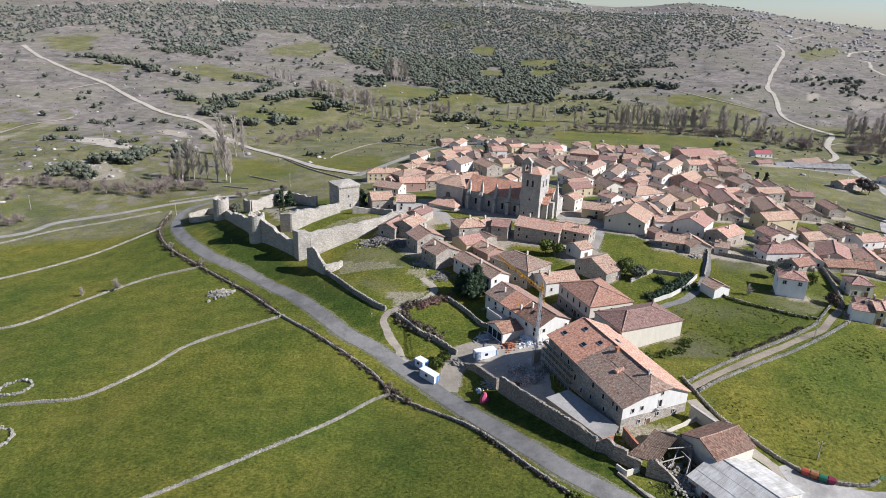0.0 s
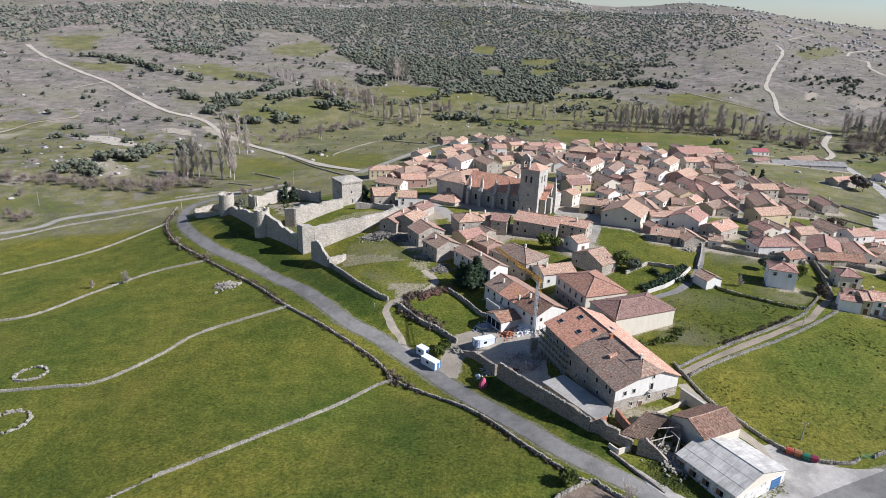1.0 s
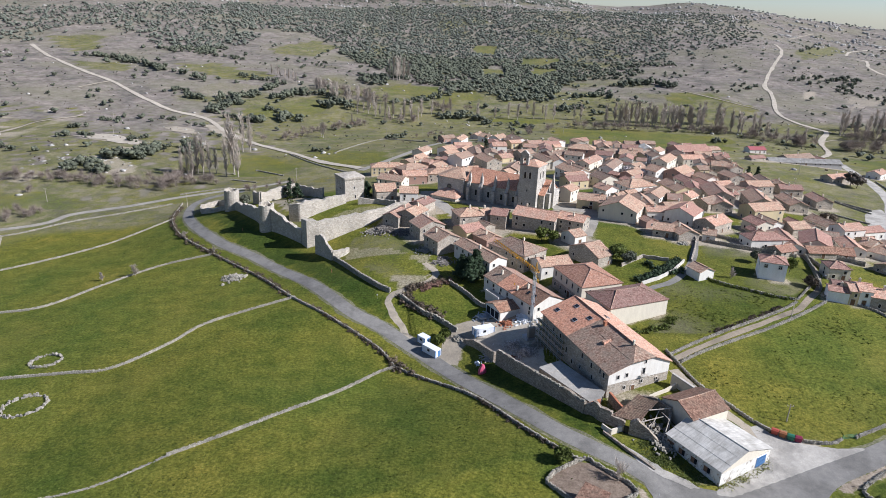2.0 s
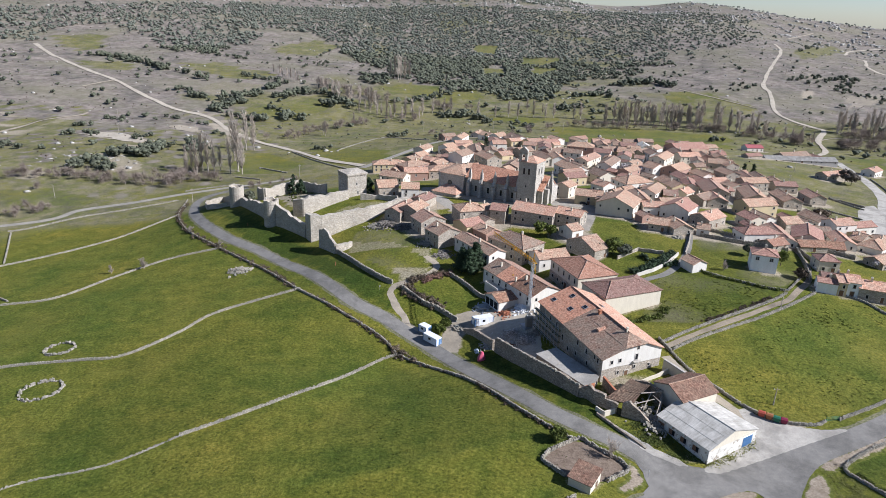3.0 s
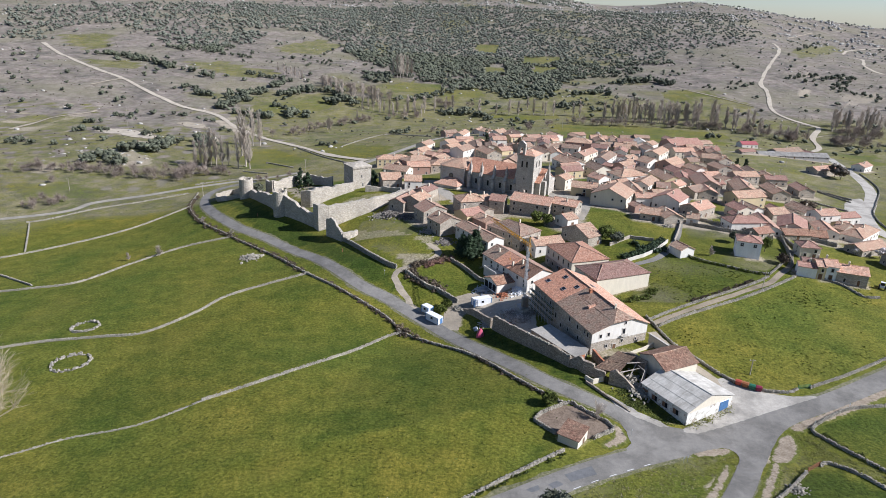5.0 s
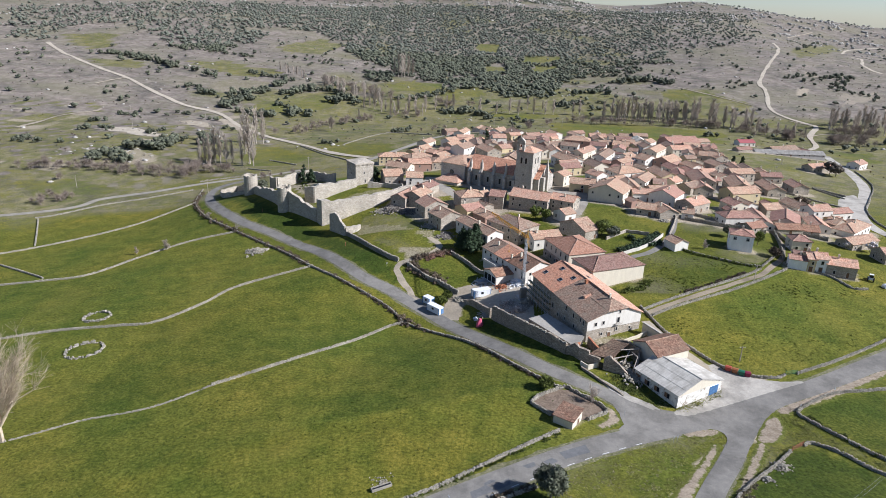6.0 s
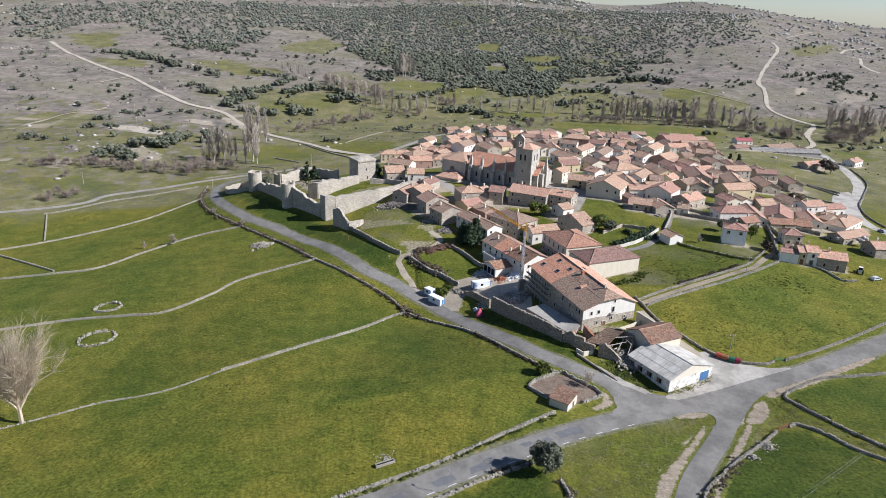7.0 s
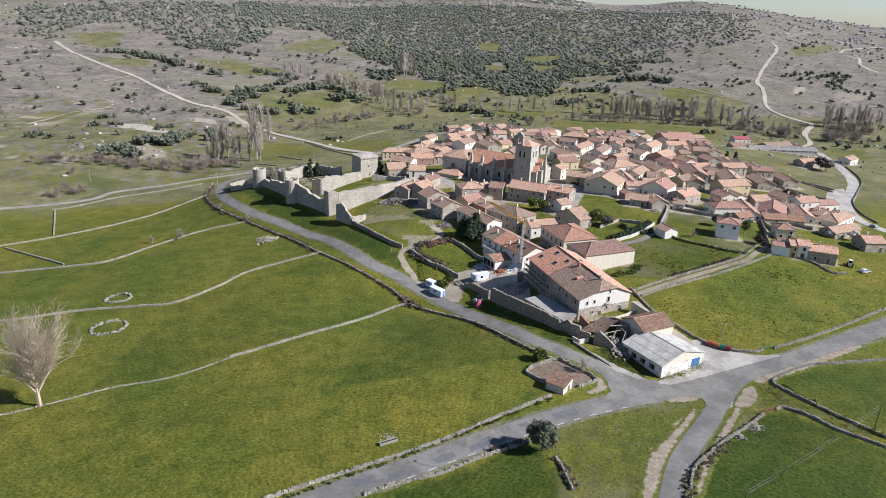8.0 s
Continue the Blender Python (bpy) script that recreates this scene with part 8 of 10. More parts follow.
def pole(x, y, h, arms=True, rot=0.0):
    e = base("utility_pole", x, y, rot, None, "weathered wooden utility pole standing in grass", "utility pole", "utility poles")
    m = Mesh()
    m.beam((0, 0, -0.5), (0, 0, h), 0.15, 0, 0.1, 6)
    m.done("post", BARK, e)
    if arms:
        m = Mesh()
        m.beam((-0.8, 0, h - 0.5), (0.8, 0, h - 0.5), 0.06)
        m.done("crossarm", BARK, e)
        for a in (-0.7, 0, 0.7):
            m = Mesh()
            m.beam((a, 0, h - 0.45), (a, 0, h - 0.2), 0.05, sides=6)
            m.done("insulator", WHITE, e)


for x, y, h in ((110.2, 179.4, 6.5), (-244.6, 365.9, 9.0), (-153.0, 352.0, 9.0), (-101.0, 404.0, 9.0), (-8.0, 540.0, 9.0), (-62.0, 600.0, 10.0), (-30.0, 640.0, 10.0), (40.0, 640.0, 10.0), (110.0, 640.0, 10.0), (85.4, 128.0, 5.0), (170.0, 395.0, 8.0), (205.0, 372.0, 8.0), (-300.0, 560.0, 9.0), (-340.0, 640.0, 9.0), (-250.0, 610.0, 9.0), (232.0, 420.0, 9.0)):
    pole(x, y, h)


def marker_post(x, y):
    e = base("marker_post", x, y, 0, None, "slim orange marker post in rough grass", "post", "marker posts")
    m = Mesh()
    m.beam((0, 0, -0.3), (0, 0, 1.5), 0.09, sides=6)
    m.done("stake", BRICK_RED, e)
    m = Mesh()
    m.beam((0, 0, 1.5), (0, 0, 1.6), 0.1, sides=6, r2=0.05)
    m.done("cap", BRICK_RED, e)


marker_post(-44.4, 221.4)
marker_post(-97.0, 278.7)


def road_sign(x, y, rot, h=1.9, corners=4, word="square"):
    """A thin post with a small plate seen edge-on or from its grey back."""
    e = base("road_sign", x, y, rot, None, f"small {word} road sign on a steel post", "road sign", "road signs")
    m = Mesh()
    m.beam((0, 0, -0.3), (0, 0, h), 0.035, sides=6)
    m.done("post", GALVANISED, e)
    m = Mesh()
    if corners == 3:
        m.hull8([(-0.38, -0.06, h - 0.6), (0.38, -0.06, h - 0.6), (0.38, -0.035, h - 0.6), (-0.38, -0.035, h - 0.6)], [(-0.03, -0.06, h + 0.06), (0.03, -0.06, h + 0.06), (0.03, -0.035, h + 0.06), (-0.03, -0.035, h + 0.06)])
    else:
        m.box(-0.24, 0.24, -0.06, -0.035, h - 0.5, h)
    m.done("plate", GALVANISED, e)


for x, y, r, n, word in ((104.9, 113.6, 30, 3, "triangular"), (-24.2, 198.4, 40, 4, "square"), (45.6, 99.4, 60, 4, "square"), (54.9, 89.8, 30, 4, "square"), (55.9, 90.2, 30, 4, "square"), (92.2, 105.9, 25, 4, "square"), (-152.0, 338.0, 20, 4, "square")):
    road_sign(x, y, r, corners=n, word=word)


def gate(x, y, rot, w, mat, word):
    e = base("field_gate", x, y, rot, None, f"{word} bar gate between stone walls", "gate", "field gates")
    for z in (0.3, 0.65, 1.0, 1.3):
        m = Mesh()
        m.beam((-w / 2, 0, z), (w / 2, 0, z), 0.045, sides=6)
        m.done("bar", mat, e)
    for s in (-1, 1):
        m = Mesh()
        m.beam((s * w / 2, 0, -0.3), (s * w / 2, 0, 1.45), 0.07, sides=6)
        m.done("post", mat, e)


gate(83.4, 89.0, 33, 4.6, RUST, "rusty iron")
gate(97.5, 122.2, 12, 3.6, plain("green_gate_paint", (0.03, 0.15, 0.05), 0.5), "green-painted")
# worn repairs and edge lines on the country road
CROSS = [(-18.3, 52.0), (-7.6, 58.1), (4.1, 65.6), (16.8, 73.6), (30.8, 82.3), (47.5, 91.8)]


def road_patch(i, u, off, L, w, seed):
    x, y, dx, dy = along(CROSS, 1.0)
    k = int(u * (len(x) - 1))
    d = math.degrees(math.atan2(dy[k], dx[k]))
    c, s = math.cos(radians(d)), math.sin(radians(d))
    rs = random.Random(seed)
    pts = []
    for a, b in ((-L / 2, -w / 2), (0, -w / 2), (L / 2, -w / 2), (L / 2, w / 2), (0, w / 2), (-L / 2, w / 2)):
        a, b = a + rs.uniform(-0.5, 0.5), b + off + rs.uniform(-0.25, 0.25)
        px, py = x[k] + a * c - b * s, y[k] + a * s + b * c
        pts.append((px, py, gz(px, py) + 0.135))
    ob = link("asphalt_patch", pts, [tuple(range(6))], PATCH)
    tagged(ob, "dark repair patch in the grey asphalt", "road patch", "road patches", "structure")


for i, (u, off, L, w) in enumerate(((0.06, 0.4, 5, 2.6), (0.15, -0.6, 4, 2.0), (0.3, -0.9, 5, 2.2), (0.41, -1.0, 5, 2.2), (0.475, -1.2, 4, 1.6), (0.46, 0.5, 3, 1.1), (0.6, 0.9, 3, 1.2), (0.67, 0.1, 2.6, 1.5), (0.76, 0.3, 7, 2.8))):
    road_patch(i, u, off, L, w, i)


def edge_line(points, off, dashes, name="edge_line"):
    x, y, dx, dy = along(points, 1.0)
    m = Mesh()
    for i in range(2, len(x) - 3, dashes):
        n = 2 if dashes > 2 else dashes
        q = []
        for j, o in ((i, off - 0.07), (i + n, off - 0.07), (i + n, off + 0.07), (i, off + 0.07)):
            px, py = x[j] - dy[j] * o, y[j] + dx[j] * o
            q.append((px, py, gz(px, py) + 0.15))
        m.add(q, [(0, 1, 2, 3)])
    tagged(m.done(name, PAINT), "worn white edge line painted on asphalt", "road marking", "", "stuff")


edge_line(CROSS, -2.9, 5)


def power_line():
    """Two wires between wooden poles over the pasture."""
    e = base("power_line", 105.4, 82.2, 0, 0, "overhead line of two wires on wooden poles", "power line")
    e.matrix_basis = Matrix()
    tops = []
    for x, y in ((105.4, 82.2), (58.1, 46.1)):
        m = Mesh()
        z = gz(x, y)
        m.beam((x, y, z - 0.5), (x, y, z + 7.6), 0.14, 0, 0.1, 8)
        p = m.done("pole", WOOD, e)
        m = Mesh()
        m.box(x - 0.6, x + 0.6, y - 0.05, y + 0.05, z + 7.2, z + 7.32)
        m.done("crossarm", WOOD, p)
        tops.append(Vector((x, y, z + 7.35)))
    for o in (-0.5, 0.5):
        m = Mesh()
        pts = [tops[0].lerp(tops[1], i / 14) + Vector((o, 0, -1.2 * (1 - (i / 7 - 1) ** 2))) for i in range(15)]
        for a, b in zip(pts, pts[1:]):
            m.beam(a, b, 0.006, sides=4)
        m.done("wire", GALVANISED, e)


power_line()


# ---- plants ----
ICO = [(0, 0, -1), (0.72, -0.53, -0.45), (-0.28, -0.85, -0.45), (-0.89, 0, -0.45), (-0.28, 0.85, -0.45), (0.72, 0.53, -0.45),
       (0.28, -0.85, 0.45), (-0.72, -0.53, 0.45), (-0.72, 0.53, 0.45), (0.28, 0.85, 0.45), (0.89, 0, 0.45), (0, 0, 1)]
ICO_F = [(0, 1, 2), (1, 0, 5), (0, 2, 3), (0, 3, 4), (0, 4, 5), (1, 5, 10), (2, 1, 6), (3, 2, 7), (4, 3, 8), (5, 4, 9),
         (1, 10, 6), (2, 6, 7), (3, 7, 8), (4, 8, 9), (5, 9, 10), (6, 10, 11), (7, 6, 11), (8, 7, 11), (9, 8, 11), (10, 9, 11)]
ICO = np.array(ICO)
ICO_F = np.array(ICO_F)


def raw_mesh(name, verts, faces, mat, parent=None):
    """Triangles from arrays, quickly."""
    me = bpy.data.meshes.new(name)
    me.vertices.add(len(verts))
    me.vertices.foreach_set("co", np.asarray(verts, np.float32).reshape(-1))
    k = faces.shape[1]
    me.loops.add(faces.size)
    me.loops.foreach_set("vertex_index", faces.reshape(-1).astype(np.int32))
    me.polygons.add(len(faces))
    me.polygons.foreach_set("loop_start", np.arange(0, faces.size, k, dtype=np.int32))
    me.materials.append(mat)
    me.update(calc_edges=True)
    me.validate()
    ob = new(name, me)
    ob.parent = parent
    return ob


def lumps(rs, c, r, squash=0.8):
    """Jagged leafy lumps at the centres c with the radii r."""
    n = len(c)
    v = ICO[None] * r[:, None, None] * rs.uniform(0.65, 1.3, (n, 12, 1))
    v[..., 2] *= squash
    v = v + c[:, None]
    f = ICO_F[None] + 12 * np.arange(n)[:, None, None]
    return v.reshape(-1, 3), f.reshape(-1, 3)


def leaves(rs, c, spread, n, size):
    """n small leaf sprays about each centre."""
    k = len(c)
    d = rs.normal(0, 1, (k, n, 3))
    d /= np.linalg.norm(d, axis=-1, keepdims=True)
    p = c[:, None] + d * spread[:, None, None] * rs.uniform(0.55, 1.08, (k, n, 1))
    a, b = rs.normal(0, 1, (2, k, n, 3)) * size
    v = np.stack([p - a * 0.6, p + a * 0.6, p + b], 2).reshape(-1, 3)
    return v, np.arange(len(v)).reshape(-1, 3)


def join(*parts):
    vs, fs, n = [], [], 0
    for v, f in parts:
        vs.append(v)
        fs.append(f + n)
        n += len(v)
    return np.concatenate(vs), np.concatenate(fs)


def leafy_tree(name, x, y, h, r, mat, label, category="tree", seed=1, shape="round", group="", clumps=26, lv=60, size=0.28, z=None):
    """Trunk with limbs, and a crown of leaf sprays round dark inner clumps."""
    rs = np.random.RandomState(seed)
    e = base(name, x, y, 0, z, label, category, group)
    m = Mesh()
    t0 = h * (0.25 if shape == "round" else 0.1)
    m.beam((0, 0, -0.4), (0.1, 0, t0 * 1.4), 0.05 * h * 0.6, 0, 0.03 * h * 0.6, 8)
    for i in range(5):
        a = i * 1.3
        m.beam((0.1, 0, t0 * 1.1), (math.cos(a) * r * 0.5, math.sin(a) * r * 0.5, h * 0.6), 0.02 * h, 0, 0.008 * h, 5)
    m.done("trunk", TRUNK, e)
    d = rs.normal(0, 1, (clumps, 3))
    d /= np.linalg.norm(d, axis=1, keepdims=True)
    k = rs.uniform(0.25, 0.85, (clumps, 1)) ** 0.6
    c = d * k
    if shape == "round":
        c = c * (r * 0.8, r * 0.8, (h - t0) * 0.42) + (0, 0, t0 + (h - t0) * 0.52)
        cr = rs.uniform(0.22, 0.42, clumps) * r
    else:
        u = rs.uniform(0.02, 0.97, clumps)
        a = rs.uniform(0, 6.28, clumps)
        q = r * (1 - u) ** 0.75 * rs.uniform(0.3, 0.85, clumps)
        c = np.stack([np.cos(a) * q, np.sin(a) * q, t0 + u * (h - t0)], -1)
        cr = r * (0.2 + 0.25 * (1 - u))
    v, f = join(lumps(rs, c, cr * 0.75), leaves(rs, c, cr, lv, size))
    raw_mesh("crown", v, f, mat, e)
    return e


def bare_mesh(rs, h, spread, levels=4, kids=5, upright=0.6, r0=None):
    """A leafless tree, branch by branch."""
    m, stem = Mesh(), Mesh()

    def grow(a, d, L, r, lev):
        p = a
        steps = 3 if lev < 2 else 2
        for s in range(steps):
            d2 = (d + Vector(rs.normal(0, 0.14, 3)) + Vector((0, 0, 0.08 * upright))).normalized()
            q = p + d2 * (L / steps)
            rr = r * (1 - 0.3 * (s + 1) / steps)
            (m if lev else stem).beam(p, q, max(r * (1 - 0.3 * s / steps), 0.022), 0, max(rr, 0.016), 5 if lev < 2 else 3)
            if lev < levels:
                for k in range(kids if lev else kids + 1):
                    side = Vector(rs.normal(0, 1, 3))
                    side = (side - d2 * side.dot(d2)).normalized()
                    nd_ = (d2 * upright + side * spread + Vector((0, 0, 0.25 * upright))).normalized()
                    if rs.rand() < 0.66:
                        grow(p.lerp(q, rs.uniform(0.45 if s == 0 and lev == 0 else 0.1, 1)), nd_, L * rs.uniform(0.5, 0.75), rr * 0.55, lev + 1)
            p, d = q, d2

    grow(Vector((0, 0, -0.4)), Vector((0, 0, 1)), h * 0.5, r0 or h * 0.018, 0)
    return stem, m


def poplar_patterns():
    """Three leafless poplars: upright rods of fine twigs."""
    made = []
    for i in range(3):
        rs = np.random.RandomState(40 + i)
        e = base("bare_poplar", 0, 0, 0, 0, "tall leafless poplar with upright grey-brown twigs", "tree", "bare poplars")
        m = Mesh()
        m.beam((0, 0, -0.6), (0.1, 0, 13), 0.22, 0, 0.05, 6)
        m.done("trunk", BARK, e)
        m = Mesh()
        for k in range(84):
            z = rs.uniform(1.5, 12.5)
            a = rs.uniform(0, 6.28)
            L = rs.uniform(1.6, 4.2) * (1 - 0.4 * z / 14)
            o = rs.uniform(0.25, 0.55)
            b = Vector((math.cos(a) * L * o, math.sin(a) * L * o, z + L))
            m.beam((0.05, 0, z), b, 0.09, 0, 0.035, 3)
            for q in range(2):
                u = rs.uniform(0.3, 0.9)
                s = Vector((0.05, 0, z)).lerp(b, u)
                m.beam(s, s + Vector((rs.normal(0, 0.35), rs.normal(0, 0.35), rs.uniform(0.7, 1.7))), 0.055, 0, 0.025, 3)
        m.done("crown", TWIG, e)
        made.append(e)
    return made


POPLARS = poplar_patterns()


def plant_poplar(x, y, h, rs, wide=1.0):
    m = pose(x, y, gz(x, y), 0, 0, rs.uniform(0, 360)) @ Matrix.Diagonal((h / 15 * wide * 1.5, h / 15 * wide * 1.5, h / 15, 1))
    copy_thing(POPLARS[rs.randint(3)], m)


def row(points, step, h0, h1, seed, jitter=3.0, wide=1.0, keep=1.0):
    rs = np.random.RandomState(seed)
    x, y, dx, dy = along(points, step)
    for a, b in zip(x, y):
        if rs.rand() < keep:
            plant_poplar(a + rs.normal(0, jitter), b + rs.normal(0, jitter), rs.uniform(h0, h1), rs, wide)


# bare poplars by the castle road and along the stream
rs = np.random.RandomState(77)
plant_poplar(-151, 431, 40, rs, 0.75)
plant_poplar(-166, 469, 39, rs, 0.75)
plant_poplar(-171, 514, 33, rs, 0.75)
plant_poplar(-179, 427, 25, rs, 0.75)
plant_poplar(-178, 435, 29, rs, 0.75)
plant_poplar(-173, 432, 28, rs, 0.75)
plant_poplar(-167, 428, 25, rs, 0.75)
plant_poplar(-155, 426, 28, rs, 0.75)
plant_poplar(-146, 424, 28, rs, 0.75)
plant_poplar(-165, 515, 30, rs, 0.75)
plant_poplar(-185, 434, 20, rs, 0.75)
plant_poplar(-165, 435, 19, rs, 0.75)
plant_poplar(-188, 431, 20, rs, 0.75)
plant_poplar(-123, 607, 16, rs, 0.8)
plant_poplar(-105, 668, 15, rs, 0.8)
plant_poplar(-126, 613, 14, rs, 0.8)
plant_poplar(-78, 930, 33, rs, 0.8)
plant_poplar(-86, 928, 34, rs, 0.8)
plant_poplar(-72, 932, 32, rs, 0.8)
plant_poplar(-92, 930, 28, rs, 0.8)
plant_poplar(-81, 925, 35, rs, 0.8)
plant_poplar(-66, 938, 28, rs, 0.8)
row([(-170.5, 826.2), (-127.2, 780.9), (-82.2, 747.0)], 7, 16, 24, 50)
row([(-67.0, 725.9), (-28.8, 736.6), (-2.9, 747.2)], 10, 16, 22, 51)
row([(29.9, 737.4), (126.1, 728.6), (161.9, 715.5)], 14, 14, 20, 52)
row([(172.8, 707.4), (219.8, 697.3), (271.2, 686.9), (310.5, 665.1)], 5, 19, 26, 53)
row([(182.6, 724.0), (236.5, 713.1), (284.1, 706.8)], 6, 19, 26, 54)
row([(307.5, 657.6), (333.4, 626.7), (349.6, 614.9)], 7, 12, 18, 55)
row([(394.5, 669.8), (421.2, 665.0), (439.9, 649.5)], 5, 18, 26, 56)
row([(410.5, 689.1), (460.6, 684.4)], 6, 18, 26, 57)
row([(-107.9, 741.5), (-66.4, 718.8), (-41.0, 722.7)], 7, 12, 16, 58)
row([(64.1, 764.0), (103.4, 755.6)], 14, 12, 16, 59)
row([(-251.1, 914.0), (-208.9, 868.1)], 10, 12, 16, 60)
for e in POPLARS:
    for c in list(e.children):
        bpy.data.objects.remove(c)
    bpy.data.objects.remove(e)


# holm oaks and garden trees
leafy_tree("conifer", 5.6, 213.4, 9, 4.0, CONIFER, "dense dark green conifer beside a white house", "tree", 60, "cone", clumps=60, lv=90, size=0.26)
leafy_tree("conifer", 10.6, 213.2, 11, 4.8, CONIFER, "tall dark conifer beside a white house", "tree", 61, "cone", clumps=70, lv=90, size=0.26)
leafy_tree("conifer", 8.2, 211.2, 9.5, 4.2, CONIFER, "dark conifer beside a white house", "tree", 62, "cone", clumps=60, lv=90, size=0.26)
leafy_tree("conifer", -87.3, 331.5, 11, 3.6, CONIFER, "dark conifer inside the castle ruin", "tree", 63, "cone", clumps=18, lv=36, size=0.4)
leafy_tree("conifer", -81.1, 322.2, 8, 3.2, CONIFER, "low dark conifer inside the castle ruin", "tree", 64, "cone", clumps=34, lv=70, size=0.26)
leafy_tree("conifer", -42.5, 308.7, 8, 3.6, CONIFER, "dark conifer at the foot of the keep", "tree", 65, "cone", clumps=34, lv=70, size=0.26)
leafy_tree("shrub", -108.1, 318.0, 6, 4.0, OAK_LEAF, "grey-green bushy tree inside the castle wall", "shrub", 66, "round", clumps=34, lv=70, size=0.26)
leafy_tree("roadside_tree", 22.9, 66.5, 7.6, 3.7, OAK_LEAF, "round dark evergreen tree at the road verge", "tree", 67, "round", clumps=60, lv=110, size=0.26)
leafy_tree("conifer", 24.4, 461.7, 14, 3.0, CONIFER, "dark conifer among village roofs", "tree", 68, "cone", clumps=18, lv=36, size=0.4)
leafy_tree("conifer", 58.1, 220.4, 5, 1.2, CONIFER, "slim dark cypress by a house", "tree", 69, "cone", clumps=34, lv=70, size=0.26)
leafy_tree("garden_tree", 38.5, 244.9, 6, 3.4, TUFT, "green garden tree beside a stone house", "tree", 70, "round", clumps=34, lv=70, size=0.26)
leafy_tree("garden_tree", 42.7, 243.2, 5, 3, TUFT, "green garden tree beside a stone house", "tree", 71, "round", clumps=34, lv=70, size=0.26)
leafy_tree("garden_tree", 116.6, 222.1, 5, 2.4, OAK_LEAF, "dark bush beside the white villa", "tree", 72, "round", clumps=34, lv=70, size=0.26)
leafy_tree("garden_tree", 125.5, 213.9, 6, 2.6, TUFT, "leafy garden tree behind the white villa", "tree", 73, "round", clumps=34, lv=70, size=0.26)
leafy_tree("blossom_tree", 107.1, 383.4, 6, 3.5, BLOSSOM, "almond tree in pale blossom", "tree", 74, "round", clumps=18, lv=36, size=0.4)
leafy_tree("blossom_tree", 116.6, 375.5, 6, 3.5, BLOSSOM, "almond tree in pale blossom", "tree", 75, "round", clumps=18, lv=36, size=0.4)
leafy_tree("blossom_tree", 176.0, 220.8, 5, 2.8, BLOSSOM, "almond tree in pale blossom by the road", "tree", 76, "round", clumps=22, lv=36, size=0.16)
leafy_tree("blossom_tree", 166.8, 222.2, 3.4, 1.8, BLOSSOM, "small almond tree in pale blossom", "tree", 77, "round", clumps=18, lv=30, size=0.15)
leafy_tree("garden_tree", 184.9, 296.8, 6, 5, BRAMBLE, "bare brown tree among village gardens", "tree", 78, "round", clumps=34, lv=70, size=0.26)
leafy_tree("garden_tree", 63.8, 221.7, 6, 4.5, TUFT, "bushy tree in a walled garden", "tree", 79, "round", clumps=34, lv=70, size=0.26)
leafy_tree("garden_tree", 67.9, 219.5, 4, 3.5, OAK_LEAF, "bushy shrub in a walled garden", "tree", 80, "round", clumps=34, lv=70, size=0.26)
leafy_tree("garden_tree", 127.1, 202.1, 4, 2.6, BRAMBLE, "brown shrub by the lane", "tree", 81, "round", clumps=34, lv=70, size=0.26)
leafy_tree("garden_tree", 27.3, 110.0, 3.5, 2.2, TUFT, "leafy shrub by the stone pen", "tree", 82, "round", clumps=34, lv=70, size=0.26)
leafy_tree("conifer", 190.0, 401.4, 6, 2, CONIFER, "dark conifer at the edge of the village", "tree", 83, "cone", clumps=18, lv=36, size=0.4)
leafy_tree("conifer", 196.9, 403.5, 6, 2, CONIFER, "dark conifer at the edge of the village", "tree", 84, "cone", clumps=18, lv=36, size=0.4)
leafy_tree("shrub", -1.7, 174.5, 3, 2.2, TUFT, "bushy green shrub beside the site cabins", "shrub", 85, "round", clumps=34, lv=70, size=0.26)
leafy_tree("shrub", 0.1, 177.5, 3, 2, TUFT, "bushy green shrub beside the site cabins", "shrub", 86, "round", clumps=34, lv=70, size=0.26)
leafy_tree("dark_thicket", 255.8, 400.5, 9, 6, TRUNK, "dark leafless thicket on the slope", "tree", 87, "round", clumps=18, lv=36, size=0.4)
leafy_tree("dark_thicket", 256.2, 394.1, 8, 6, TRUNK, "dark leafless thicket on the slope", "tree", 88, "round", clumps=18, lv=36, size=0.4)


# ---- woods and meadows of the valley and the hills, on the plan ----
MEADOWS, WOODS, GROVES = [], [], []
MEADOWS.append(("lush", [(-419, 956), (-341, 970), (-270, 924), (-246, 899), (-278, 871), (-313, 862), (-366, 904)]))
MEADOWS.append(("plough", [(-323, 790), (-297, 838), (-253, 835), (-227, 826), (-246, 787), (-284, 765)]))
MEADOWS.append(("lush", [(-238, 713), (-202, 750), (-170, 788), (-140, 746), (-153, 719), (-189, 698), (-216, 684)]))
MEADOWS.append(("lush", [(-96, 876), (-60, 910), (-17, 896), (-16, 838), (-47, 819), (-84, 830)]))
MEADOWS.append(("lush", [(-119, 505), (-97, 528), (-50, 494), (-46, 459), (-79, 426)]))
MEADOWS.append(("lush", [(-176, 491), (-149, 506), (-100, 450), (-120, 417), (-152, 421)]))
MEADOWS.append(("dry", [(-313, 1118), (-261, 1237), (-202, 1198), (-231, 1086), (-280, 1061)]))
MEADOWS.append(("lush", [(-652, 1069), (-589, 1118), (-545, 1038), (-549, 967), (-618, 1016)]))
MEADOWS.append(("dry", [(-522, 902), (-467, 935), (-432, 877), (-464, 864), (-494, 878)]))
